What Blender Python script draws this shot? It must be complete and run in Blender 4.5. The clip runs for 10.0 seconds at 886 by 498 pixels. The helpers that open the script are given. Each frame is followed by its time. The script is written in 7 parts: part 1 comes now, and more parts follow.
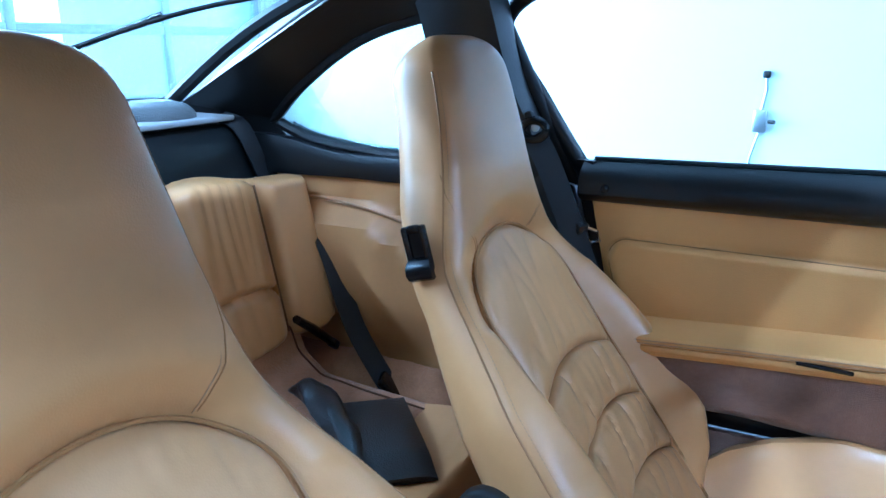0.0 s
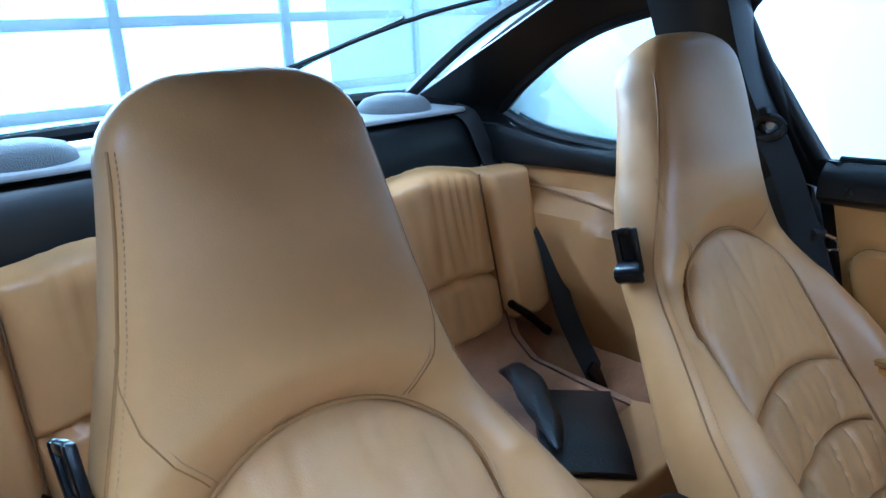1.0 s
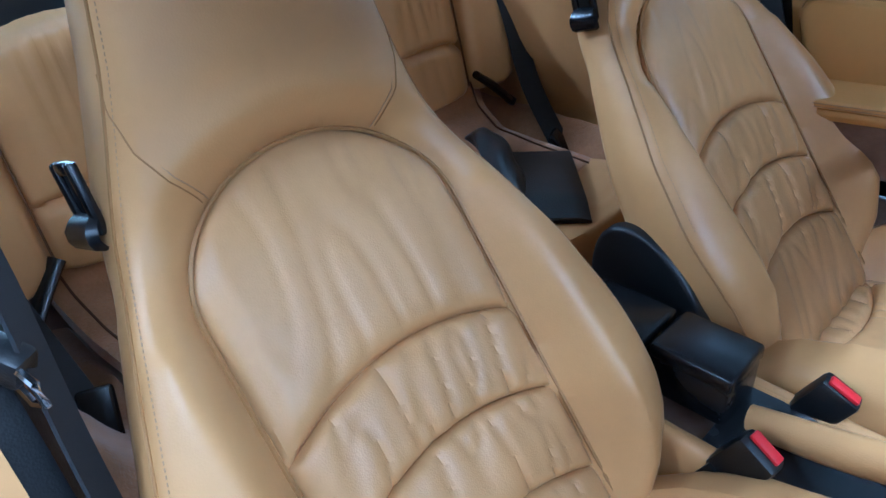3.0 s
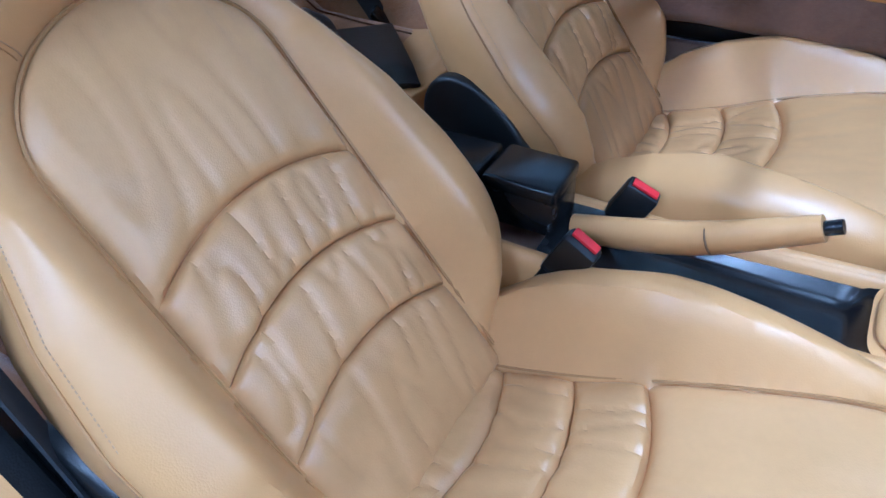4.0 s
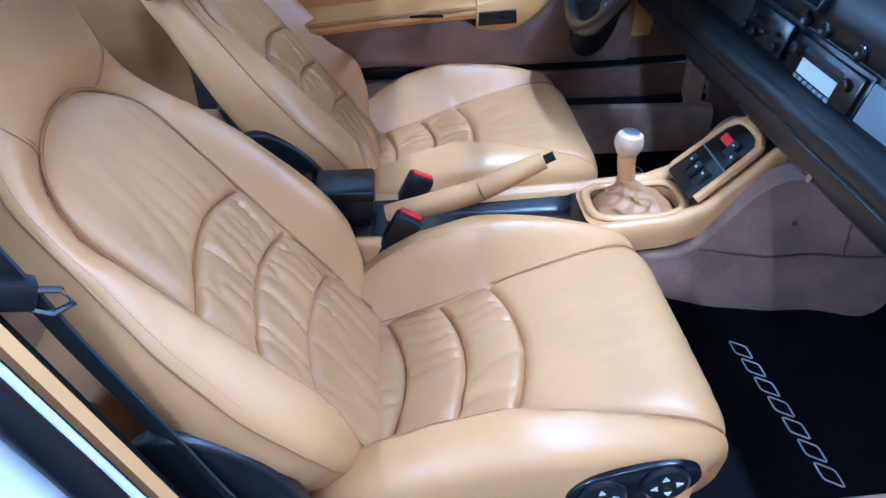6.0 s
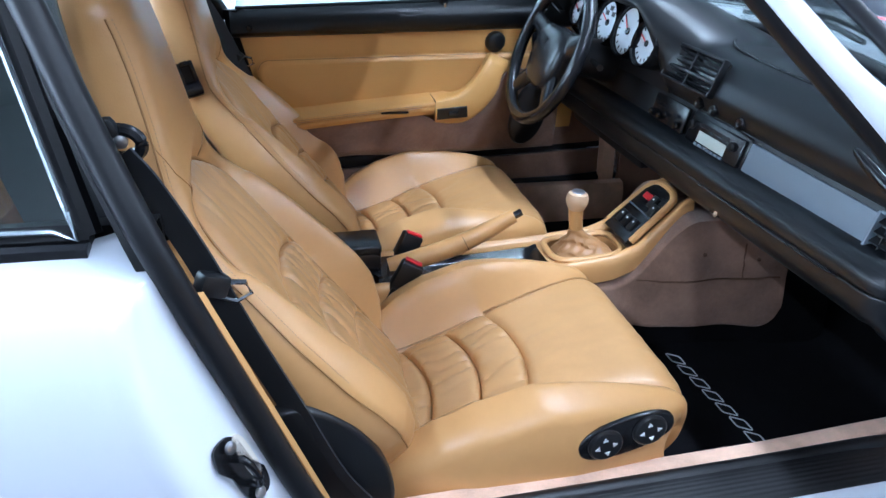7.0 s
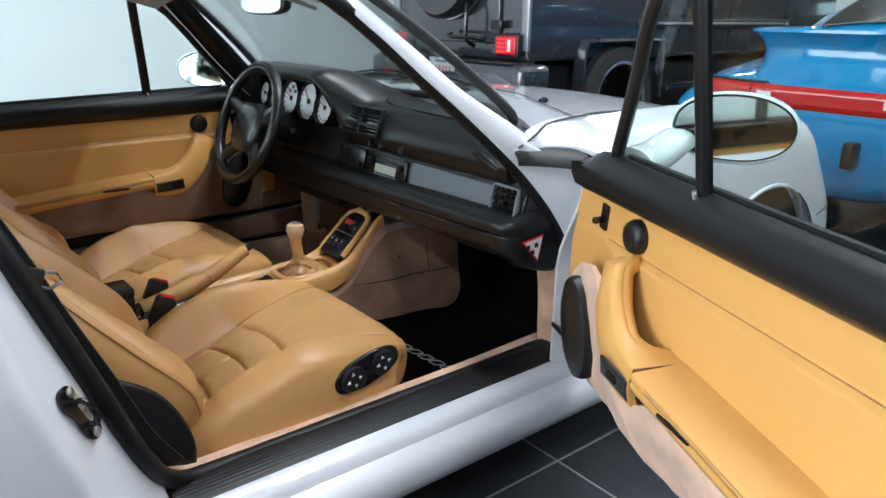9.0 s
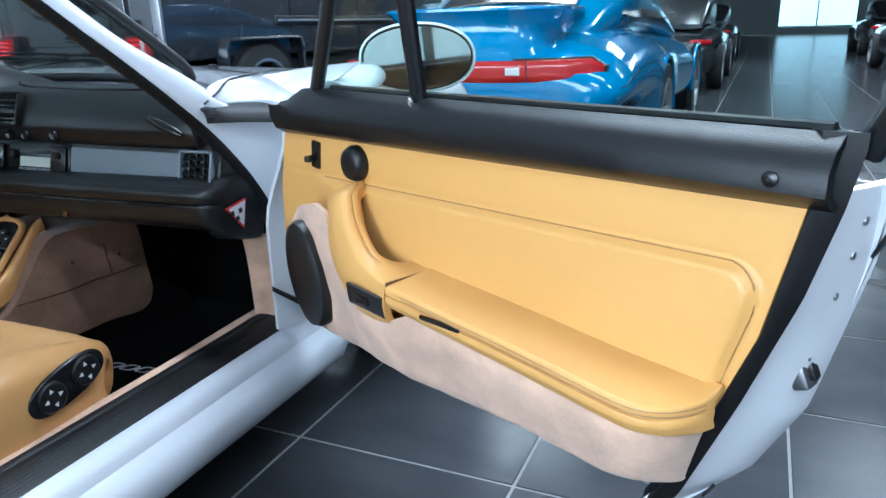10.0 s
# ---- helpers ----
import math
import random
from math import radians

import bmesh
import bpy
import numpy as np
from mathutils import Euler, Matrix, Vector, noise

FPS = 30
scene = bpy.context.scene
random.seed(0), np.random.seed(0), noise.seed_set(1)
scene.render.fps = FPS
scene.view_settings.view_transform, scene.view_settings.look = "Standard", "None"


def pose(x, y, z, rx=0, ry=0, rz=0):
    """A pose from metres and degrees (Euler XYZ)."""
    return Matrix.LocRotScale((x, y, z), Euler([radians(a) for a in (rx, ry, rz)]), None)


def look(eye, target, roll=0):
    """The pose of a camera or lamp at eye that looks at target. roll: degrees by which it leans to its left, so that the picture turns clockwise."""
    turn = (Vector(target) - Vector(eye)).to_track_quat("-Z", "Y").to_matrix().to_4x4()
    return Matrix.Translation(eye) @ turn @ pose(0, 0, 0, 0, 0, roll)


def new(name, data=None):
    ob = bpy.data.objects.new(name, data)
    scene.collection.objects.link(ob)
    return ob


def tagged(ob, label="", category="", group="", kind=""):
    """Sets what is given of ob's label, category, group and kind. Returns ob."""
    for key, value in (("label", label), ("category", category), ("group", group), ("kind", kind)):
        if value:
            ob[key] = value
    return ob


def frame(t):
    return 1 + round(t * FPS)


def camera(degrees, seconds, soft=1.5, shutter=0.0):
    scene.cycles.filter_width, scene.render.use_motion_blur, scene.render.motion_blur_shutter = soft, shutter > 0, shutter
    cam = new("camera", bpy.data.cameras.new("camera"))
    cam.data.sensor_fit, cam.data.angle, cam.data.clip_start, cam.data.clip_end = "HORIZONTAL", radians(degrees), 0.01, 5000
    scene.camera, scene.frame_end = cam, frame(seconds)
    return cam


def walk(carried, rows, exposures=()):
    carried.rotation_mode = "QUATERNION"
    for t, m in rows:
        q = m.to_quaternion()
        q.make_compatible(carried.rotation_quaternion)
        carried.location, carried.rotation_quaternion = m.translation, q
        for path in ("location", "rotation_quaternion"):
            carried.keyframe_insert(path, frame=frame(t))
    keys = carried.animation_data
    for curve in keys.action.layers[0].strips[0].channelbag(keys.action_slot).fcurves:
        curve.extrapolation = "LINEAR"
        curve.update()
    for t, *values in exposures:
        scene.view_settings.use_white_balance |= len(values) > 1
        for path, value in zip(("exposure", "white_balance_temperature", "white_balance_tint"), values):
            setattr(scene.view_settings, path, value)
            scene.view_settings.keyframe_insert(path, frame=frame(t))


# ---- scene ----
cam = camera(63.6, 10.0)
PATH = [
    (0, (0.613, 0.053, 1.103), (-1.067, -0.877, 0.542), 0.1),
    (0.5, (0.632, 0.089, 1.125), (-0.8, -1.201, 0.591), -0.8),
    (1, (0.621, 0.09, 1.146), (-0.652, -1.322, 0.527), -2.1),
    (1.5, (0.625, 0.096, 1.148), (-0.582, -1.334, 0.443), -3.3),
    (2, (0.639, 0.111, 1.134), (-0.529, -1.28, 0.297), -4.3),
    (2.2, (0.642, 0.115, 1.131), (-0.513, -1.254, 0.24), -4.7),
    (3.3, (0.692, 0.186, 1.086), (-0.458, -0.942, -0.099), -4.6),
    (3.5, (0.705, 0.204, 1.074), (-0.468, -0.849, -0.156), -4.5),
    (4, (0.75, 0.229, 1.064), (-0.526, -0.584, -0.244), -4.0),
    (4.5, (0.816, 0.238, 1.078), (-0.569, -0.328, -0.248), -4.7),
    (5, (0.881, 0.179, 1.112), (-0.599, -0.095, -0.205), -3.8),
    (5.5, (0.964, 0.105, 1.15), (-0.568, 0.047, -0.134), -2.5),
    (5.7, (1.039, 0.07, 1.16), (-0.521, 0.078, -0.091), -1.7),
    (6.8, (1.394, -0.221, 1.225), (-0.311, 0.162, 0.253), 2.0),
    (7, (1.444, -0.257, 1.23), (-0.277, 0.167, 0.305), 1.7),
    (7.5, (1.606, -0.28, 1.246), (-0.138, 0.244, 0.419), 1.5),
    (8, (1.756, -0.286, 1.225), (0.013, 0.342, 0.471), 1.4),
    (8.5, (1.811, -0.389, 1.194), (0.137, 0.463, 0.508), 1.4),
    (9, (1.855, -0.501, 1.17), (0.373, 0.687, 0.544), 0.7),
    (9.5, (1.819, -0.52, 1.097), (0.698, 1.023, 0.496), -0.3),
    (10, (1.764, -0.548, 1.027), (0.992, 1.198, 0.43), -1.6),
]
EXPOSE = [(0, 0.73, 4050, 3), (0.5, 0.52, 4150, 3), (1, 0.43, 4300, 3), (2, 0.38, 4350, 3), (3.5, 0.40, 4350, 9), (4.5, 0.48, 4100, 12), (5.7, 0.66, 4100, 14), (7, 0.38, 5200, 12), (7.8, 0.04, 5850, 12), (8.5, -0.22, 6500, 12), (9.3, -0.18, 6400, 11), (10, -0.10, 5500, 7)]
walk(cam, [(t, look(eye, target, roll)) for t, eye, target, roll in PATH], EXPOSE)

# world: daylight behind the glazed roller door; the hall itself is closed
world = bpy.data.worlds.new("daylight")
scene.world = world
world.use_nodes = True
wn = world.node_tree.nodes
sky = wn.new("ShaderNodeTexSky")
sky.sky_type, sky.sun_disc, sky.sun_elevation, sky.sun_rotation = "NISHITA", False, radians(40), radians(200)
world.node_tree.links.new(sky.outputs[0], wn["Background"].inputs[0])
wn["Background"].inputs[1].default_value = 0.15


def ceiling_lamp(x, y, sx, sy, watts, colour=(0.88, 0.95, 1.0)):
    data = bpy.data.lights.new("ceiling_panel_light", "AREA")
    data.shape, data.size, data.size_y, data.energy, data.color = "RECTANGLE", sx, sy, watts, colour
    ob = new("ceiling_panel_light", data)
    ob.matrix_world = pose(x, y, 4.33, 0, 0, 0)
    return ob


LAMPS = ((3.0, -3.6, 90), (2.4, 1.8, 50), (-1.0, -2.2, 5), (-1.6, 2.4, 8), (0.4, 1.3, 80), (0.8, 5.2, 80), (-3.2, 6.5, 40), (-1.0, 8.0, 100), (3.6, 8.0, 70), (1.5, 12.5, 90), (-1.2, 13.5, 150), (3.6, 17.0, 150), (5.2, -0.2, 75))
for lx, ly, lw in LAMPS:
    ceiling_lamp(lx, ly, 1.6, 0.16, lw * 1.7)
# daylight entering by the glazed roller door behind the car
door_sky = bpy.data.lights.new("roller_door_daylight", "AREA")
door_sky.shape, door_sky.size, door_sky.size_y, door_sky.energy, door_sky.color = "RECTANGLE", 6.2, 2.6, 640, (0.86, 0.94, 1.0)
new("roller_door_daylight", door_sky).matrix_world = look((-1.35, -4.85, 1.65), (-1.35, 0, 1.4))


# ---- materials ----
def mat(name, col, rough=0.5, metal=0.0, vary=0.12, vscale=6.0, grain=0.0, gscale=300.0, coat=0.0, sheen=0.0,
        wear=0.0, cell=False, spec=0.5, stretch=(1, 1, 1)):
    """A surface with a base colour, broad and fine variation, relief and varied gloss."""
    m = bpy.data.materials.new(name)
    m.use_nodes = True
    nt = m.node_tree
    nodes, link = nt.nodes, nt.links.new
    b = nodes["Principled BSDF"]
    tc = nodes.new("ShaderNodeTexCoord")
    mp = nodes.new("ShaderNodeMapping")
    mp.inputs["Scale"].default_value = stretch
    link(tc.outputs["Object"], mp.inputs[0])
    big = nodes.new("ShaderNodeTexNoise")
    big.inputs["Scale"].default_value, big.inputs["Detail"].default_value = vscale, 5
    link(mp.outputs[0], big.inputs["Vector"])
    fine = nodes.new("ShaderNodeTexNoise")
    fine.inputs["Scale"].default_value, fine.inputs["Detail"].default_value = vscale * 14, 3
    link(mp.outputs[0], fine.inputs["Vector"])
    mix = nodes.new("ShaderNodeMix")
    mix.data_type = "RGBA"
    mix.inputs[6].default_value = (*[c * (1 - vary) for c in col], 1)
    mix.inputs[7].default_value = (*[min(1, c * (1 + vary)) for c in col], 1)
    add = nodes.new("ShaderNodeMath")
    add.operation = "MULTIPLY_ADD"
    add.inputs[1].default_value = 0.35
    link(fine.outputs[0], add.inputs[0])
    sc = nodes.new("ShaderNodeMath")
    sc.operation = "MULTIPLY_ADD"
    sc.inputs[1].default_value, sc.inputs[2].default_value = 1.5, -0.42
    link(big.outputs[0], sc.inputs[0])
    link(sc.outputs[0], add.inputs[2])
    link(add.outputs[0], mix.inputs[0])
    link(mix.outputs[2], b.inputs["Base Color"])
    rr = nodes.new("ShaderNodeMapRange")
    rr.inputs[3].default_value, rr.inputs[4].default_value = max(0.02, rough - 0.08 - wear), min(1, rough + 0.08 + wear)
    link(big.outputs[0], rr.inputs[0])
    link(rr.outputs[0], b.inputs["Roughness"])
    b.inputs["Metallic"].default_value = metal
    b.inputs["Coat Weight"].default_value = coat
    b.inputs["Coat Roughness"].default_value = 0.06
    b.inputs["Sheen Weight"].default_value = sheen
    b.inputs["Specular IOR Level"].default_value = spec
    if grain:
        tex = nodes.new("ShaderNodeTexVoronoi" if cell else "ShaderNodeTexNoise")
        tex.inputs["Scale"].default_value = gscale
        link(mp.outputs[0], tex.inputs["Vector"])
        bump = nodes.new("ShaderNodeBump")
        bump.inputs["Strength"].default_value, bump.inputs["Distance"].default_value = grain, 0.002
        link(tex.outputs[0], bump.inputs["Height"])
        link(bump.outputs[0], b.inputs["Normal"])
    return m


def glow(name, col, strength):
    m = bpy.data.materials.new(name)
    m.use_nodes = True
    b = m.node_tree.nodes["Principled BSDF"]
    b.inputs["Base Color"].default_value = (*col, 1)
    b.inputs["Emission Color"].default_value = (*col, 1)
    b.inputs["Emission Strength"].default_value = strength
    return m


def glassy(name, col=(1, 1, 1), rough=0.0, reflect=0.08, gloss=0.40):
    """Thin glass: clear with a little mirror gloss."""
    m = bpy.data.materials.new(name)
    m.use_nodes = True
    nt = m.node_tree
    nt.nodes.remove(nt.nodes["Principled BSDF"])
    t = nt.nodes.new("ShaderNodeBsdfTransparent")
    t.inputs[0].default_value = (*col, 1)
    g = nt.nodes.new("ShaderNodeBsdfGlossy")
    g.inputs["Roughness"].default_value = rough
    lw = nt.nodes.new("ShaderNodeFresnel")
    lw.inputs[0].default_value = 1.45
    mx = nt.nodes.new("ShaderNodeMixShader")
    sc = nt.nodes.new("ShaderNodeMath")
    sc.operation = "MULTIPLY_ADD"
    sc.inputs[1].default_value, sc.inputs[2].default_value = gloss, reflect - 0.02
    nt.links.new(lw.outputs[0], sc.inputs[0])
    nt.links.new(sc.outputs[0], mx.inputs[0])
    nt.links.new(t.outputs[0], mx.inputs[1])
    nt.links.new(g.outputs[0], mx.inputs[2])
    nt.links.new(mx.outputs[0], nt.nodes["Material Output"].inputs[0])
    return m


TAN = (0.55, 0.295, 0.105)
leather = mat("tan_leather", TAN, 0.37, vary=0.10, vscale=5, grain=0.07, gscale=520, cell=True, wear=0.05)
leather_soft = mat("tan_leather_pleated", (0.52, 0.285, 0.108), 0.38, vary=0.12, vscale=7, grain=0.08, gscale=520, cell=True, wear=0.06)
leather_door = mat("tan_leather_door", (0.68, 0.365, 0.105), 0.40, vary=0.05, vscale=4, grain=0.14, gscale=420, cell=True)
leather_seam = mat("tan_seam", (0.34, 0.17, 0.05), 0.55, vary=0.1)
stitch = mat("seam_thread", (0.16, 0.085, 0.035), 0.7, vary=0.2)
thread = mat("tan_thread", (0.40, 0.24, 0.12), 0.7, vary=0.2)
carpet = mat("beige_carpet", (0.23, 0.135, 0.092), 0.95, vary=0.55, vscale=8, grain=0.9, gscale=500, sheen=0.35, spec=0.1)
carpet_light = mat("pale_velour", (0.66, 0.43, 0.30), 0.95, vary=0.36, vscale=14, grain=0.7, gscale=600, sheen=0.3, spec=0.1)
# black of the floor mats, also painted deep in the footwell as its shade
mat_and_shade_black = mat("black_velour_and_footwell_shade", (0.006, 0.006, 0.007), 0.98, vary=0.3, vscale=20, grain=0.8, gscale=500, spec=0.05)
black_trim = mat("black_vinyl", (0.006, 0.0065, 0.0075), 0.38, vary=0.12, vscale=8, grain=0.12, gscale=420, cell=True, spec=0.5)
black_soft = mat("black_soft_pad", (0.006, 0.0068, 0.0078), 0.34, vary=0.12, vscale=6, grain=0.10, gscale=500, cell=True, spec=0.42)
black_gloss = mat("black_gloss_plastic", (0.006, 0.006, 0.007), 0.25, vary=0.1)
black_rubber = mat("black_rubber", (0.007, 0.007, 0.008), 0.42, vary=0.2, vscale=10, grain=0.1, gscale=120, spec=0.3)
belt_web = mat("seat_belt_webbing", (0.014, 0.015, 0.018), 0.75, vary=0.15, grain=0.5, gscale=900)
grey_trim = mat("dark_grey_fascia", (0.155, 0.185, 0.215), 0.45, vary=0.06, grain=0.15, gscale=500, cell=True)
paint_white = mat("white_car_paint", (0.66, 0.685, 0.735), 0.22, vary=0.03, coat=1.0)
paint_jamb = mat("white_jamb_paint", (0.70, 0.715, 0.74), 0.32, vary=0.04, coat=0.5)
paint_blue = mat("bright_blue_car_paint", (0.0, 0.185, 0.40), 0.16, vary=0.04, coat=1.0, spec=0.15)
paint_dark = mat("dark_grey_car_paint", (0.022, 0.025, 0.030), 0.25, vary=0.05, coat=1.0)
paint_black = mat("black_car_paint", (0.008, 0.009, 0.011), 0.2, vary=0.05, coat=1.0)
chrome = mat("chrome", (0.75, 0.75, 0.76), 0.12, metal=1.0, vary=0.03)
steel = mat("brushed_steel", (0.42, 0.42, 0.43), 0.32, metal=1.0, vary=0.1)
alloy = mat("silver_alloy", (0.55, 0.56, 0.58), 0.3, metal=0.9, vary=0.06)
tyre_mat = mat("tyre_rubber", (0.014, 0.014, 0.015), 0.75, vary=0.2, vscale=12)
red_plastic = mat("red_plastic", (0.62, 0.020, 0.028), 0.35, vary=0.06)
red_lens = mat("red_lamp_lens", (0.46, 0.004, 0.008), 0.2, vary=0.2, vscale=30, coat=0.4)
white_plastic = mat("white_plastic", (0.75, 0.76, 0.77), 0.4, vary=0.04)
clear_lens = mat("pale_lamp_lens", (0.75, 0.68, 0.66), 0.1, vary=0.1, coat=1.0)
cream_plastic = mat("cream_plastic", (0.62, 0.58, 0.50), 0.45, vary=0.08)
gauge_white = mat("white_gauge_face", (0.62, 0.66, 0.68), 0.3, vary=0.03)
lcd = mat("grey_green_display", (0.46, 0.50, 0.44), 0.25, vary=0.05)
wall_white = mat("white_wall_paint", (0.80, 0.83, 0.85), 0.7, vary=0.025, vscale=2, grain=0.1, gscale=120)
wall_grey = mat("grey_unseen_wall", (0.30, 0.31, 0.32), 0.7, vary=0.04, vscale=2, grain=0.1, gscale=120)
ceil_mat = mat("grey_ceiling", (0.42, 0.43, 0.45), 0.85, vary=0.06)
tile_mat = mat("dark_grey_porcelain", (0.042, 0.045, 0.050), 0.22, vary=0.25, vscale=2.5, grain=0.05, gscale=60, stretch=(1, 3, 1), spec=0.14)
grout = mat("pale_grout", (0.22, 0.22, 0.22), 0.85, vary=0.2, vscale=20)
headliner = mat("grey_headliner", (0.36, 0.37, 0.37), 0.8, vary=0.05, grain=0.2, gscale=400)
glass_clear = glassy("clear_glass", (0.92, 0.975, 0.955), reflect=0.020, gloss=0.09)
glass_tint = glassy("green_tinted_glass", (0.82, 0.90, 0.87), reflect=0.14, gloss=0.55)
glass_screen = glassy("windscreen_glass", (0.90, 0.96, 0.94), reflect=0.03, gloss=0.45)
mirror_mat = mat("mirror_glass", (0.86, 0.9, 0.9), 0.02, metal=1.0, vary=0.0)


# ---- building helpers ----
ORIGIN = {}
SIDE = [1]


def thing(name, base, label, category, group="", kind="", turn=0.0):
    ob = new(name)
    ob.empty_display_size = 0.1
    b = Vector((base[0] * SIDE[0], base[1], base[2]))
    ob.matrix_basis = Matrix.Translation(b) @ Matrix.Rotation(radians(turn), 4, "Z")
    ORIGIN[ob.name] = b
    return tagged(ob, label, category, group, kind)


def part(name, bm, material, parent, label="", flat=False, sharp=38):
    """One mesh under a thing or a part; built in the car's frame."""
    if SIDE[0] < 0:
        bmesh.ops.transform(bm, matrix=Matrix.Diagonal((-1, 1, 1, 1)), verts=bm.verts)
        bmesh.ops.reverse_faces(bm, faces=bm.faces)
    o = ORIGIN[parent.name] if parent else Vector((0, 0, 0))
    bmesh.ops.translate(bm, verts=bm.verts, vec=-o)
    me = bpy.data.meshes.new(name)
    bm.to_mesh(me)
    bm.free()
    me.materials.append(material)
    if not flat:
        me.polygons.foreach_set("use_smooth", [True] * len(me.polygons))
        me.set_sharp_from_angle(angle=radians(sharp))
    ob = new(name, me)
    if parent:
        ob.parent = parent
        ORIGIN[ob.name] = o
    if label:
        ob["label"] = label
    return ob


def single(name, bm, material, label, category, group="", kind="", sharp=38, flat=False):
    return tagged(part(name, bm, material, None, "", flat, sharp), label, category, group, kind)


def B():
    return bmesh.new()


def box(bm, c, s, rot=(0, 0, 0), bevel=0.0, seg=2, m=None):
    r = bmesh.ops.create_cube(bm, size=1.0)
    vs = r["verts"]
    bmesh.ops.scale(bm, vec=s, verts=vs)
    if bevel:
        es = list({e for v in vs for e in v.link_edges})
        r2 = bmesh.ops.bevel(bm, geom=es, offset=bevel, segments=seg, affect="EDGES", profile=0.5, clamp_overlap=True)
        vs = list({v for f in r2["faces"] for v in f.verts} | {v for v in vs if v.is_valid})
    mm = Matrix.Translation(c) @ Euler([radians(a) for a in rot]).to_matrix().to_4x4()
    if m is not None:
        mm = m @ mm
    bmesh.ops.transform(bm, matrix=mm, verts=vs)
    return bm


def rings(bm, loops, closed=True, cap=True):
    """A skin over rows of points; rows are closed loops, or open lines."""
    vv = [[bm.verts.new(p) for p in loop] for loop in loops]
    n = len(vv[0])
    for a, b in zip(vv, vv[1:]):
        for i in range(n if closed else n - 1):
            j = (i + 1) % n
            bm.faces.new((a[i], a[j], b[j], b[i]))
    if cap and closed:
        bm.faces.new(list(reversed(vv[0])))
        bm.faces.new(vv[-1])
    return bm


def solid(bm, rows, off):
    """A sheet of points given thickness by the vector off (or a function of the point)."""
    f = off if callable(off) else (lambda p: Vector(off))
    n, k = len(rows), len(rows[0])
    top = [[bm.verts.new(p) for p in row] for row in rows]
    low = [[bm.verts.new(Vector(p) + f(Vector(p))) for p in row] for row in rows]
    for i in range(n - 1):
        for j in range(k - 1):
            bm.faces.new((top[i][j], top[i][j + 1], top[i + 1][j + 1], top[i + 1][j]))
            bm.faces.new((low[i][j], low[i + 1][j], low[i + 1][j + 1], low[i][j + 1]))
    for i in range(n - 1):
        bm.faces.new((top[i][0], top[i + 1][0], low[i + 1][0], low[i][0]))
        bm.faces.new((top[i][k - 1], low[i][k - 1], low[i + 1][k - 1], top[i + 1][k - 1]))
    for j in range(k - 1):
        bm.faces.new((top[0][j], low[0][j], low[0][j + 1], top[0][j + 1]))
        bm.faces.new((top[n - 1][j], top[n - 1][j + 1], low[n - 1][j + 1], low[n - 1][j]))
    bmesh.ops.recalc_face_normals(bm, faces=bm.faces)
    return bm


def spline(pts, n):
    """Catmull-Rom through the points, n steps in all."""
    P = [Vector(p) for p in pts]
    P = [P[0] * 2 - P[1]] + P + [P[-1] * 2 - P[-2]]
    out = []
    for k in range(n + 1):
        u = k / n * (len(P) - 3)
        i = min(int(u), len(P) - 4)
        t = u - i
        a, b, c, d = P[i:i + 4]
        out.append(0.5 * (2 * b + (c - a) * t + (2 * a - 5 * b + 4 * c - d) * t * t + (3 * b - a - 3 * c + d) * t ** 3))
    return out


def tube(bm, path, r, n=10, squash=(1, 1), cap=True, up=(0, 0, 1)):
    """A rod along a path; r may be a list. squash: its section's two half axes."""
    P = [Vector(p) for p in path]
    loops = []
    side = None
    for i, p in enumerate(P):
        d = (P[min(i + 1, len(P) - 1)] - P[max(i - 1, 0)]).normalized()
        u = Vector(up)
        if abs(d.dot(u)) > 0.97:
            u = Vector((1, 0, 0)) if side is None else side.cross(d)
        side = d.cross(u).normalized()
        v = side.cross(d)
        rad = r[i] if isinstance(r, (list, tuple)) else r
        loops.append([p + side * (math.cos(a) * rad * squash[0]) + v * (math.sin(a) * rad * squash[1]) for a in (2 * math.pi * k / n for k in range(n))])
    rings(bm, loops, True, cap)
    bmesh.ops.recalc_face_normals(bm, faces=bm.faces)
    return bm


def strap(bm, path, w, th, across):
    """A flat band along a path: width w along the direction across, thickness th."""
    P = [Vector(p) for p in path]
    a = Vector(across).normalized()
    loops = []
    for i, p in enumerate(P):
        d = (P[min(i + 1, len(P) - 1)] - P[max(i - 1, 0)]).normalized()
        n = d.cross(a).normalized()
        s = n.cross(d).normalized()
        loops.append([p + s * w / 2 + n * th / 2, p - s * w / 2 + n * th / 2, p - s * w / 2 - n * th / 2, p + s * w / 2 - n * th / 2])
    rings(bm, loops)
    bmesh.ops.recalc_face_normals(bm, faces=bm.faces)
    return bm


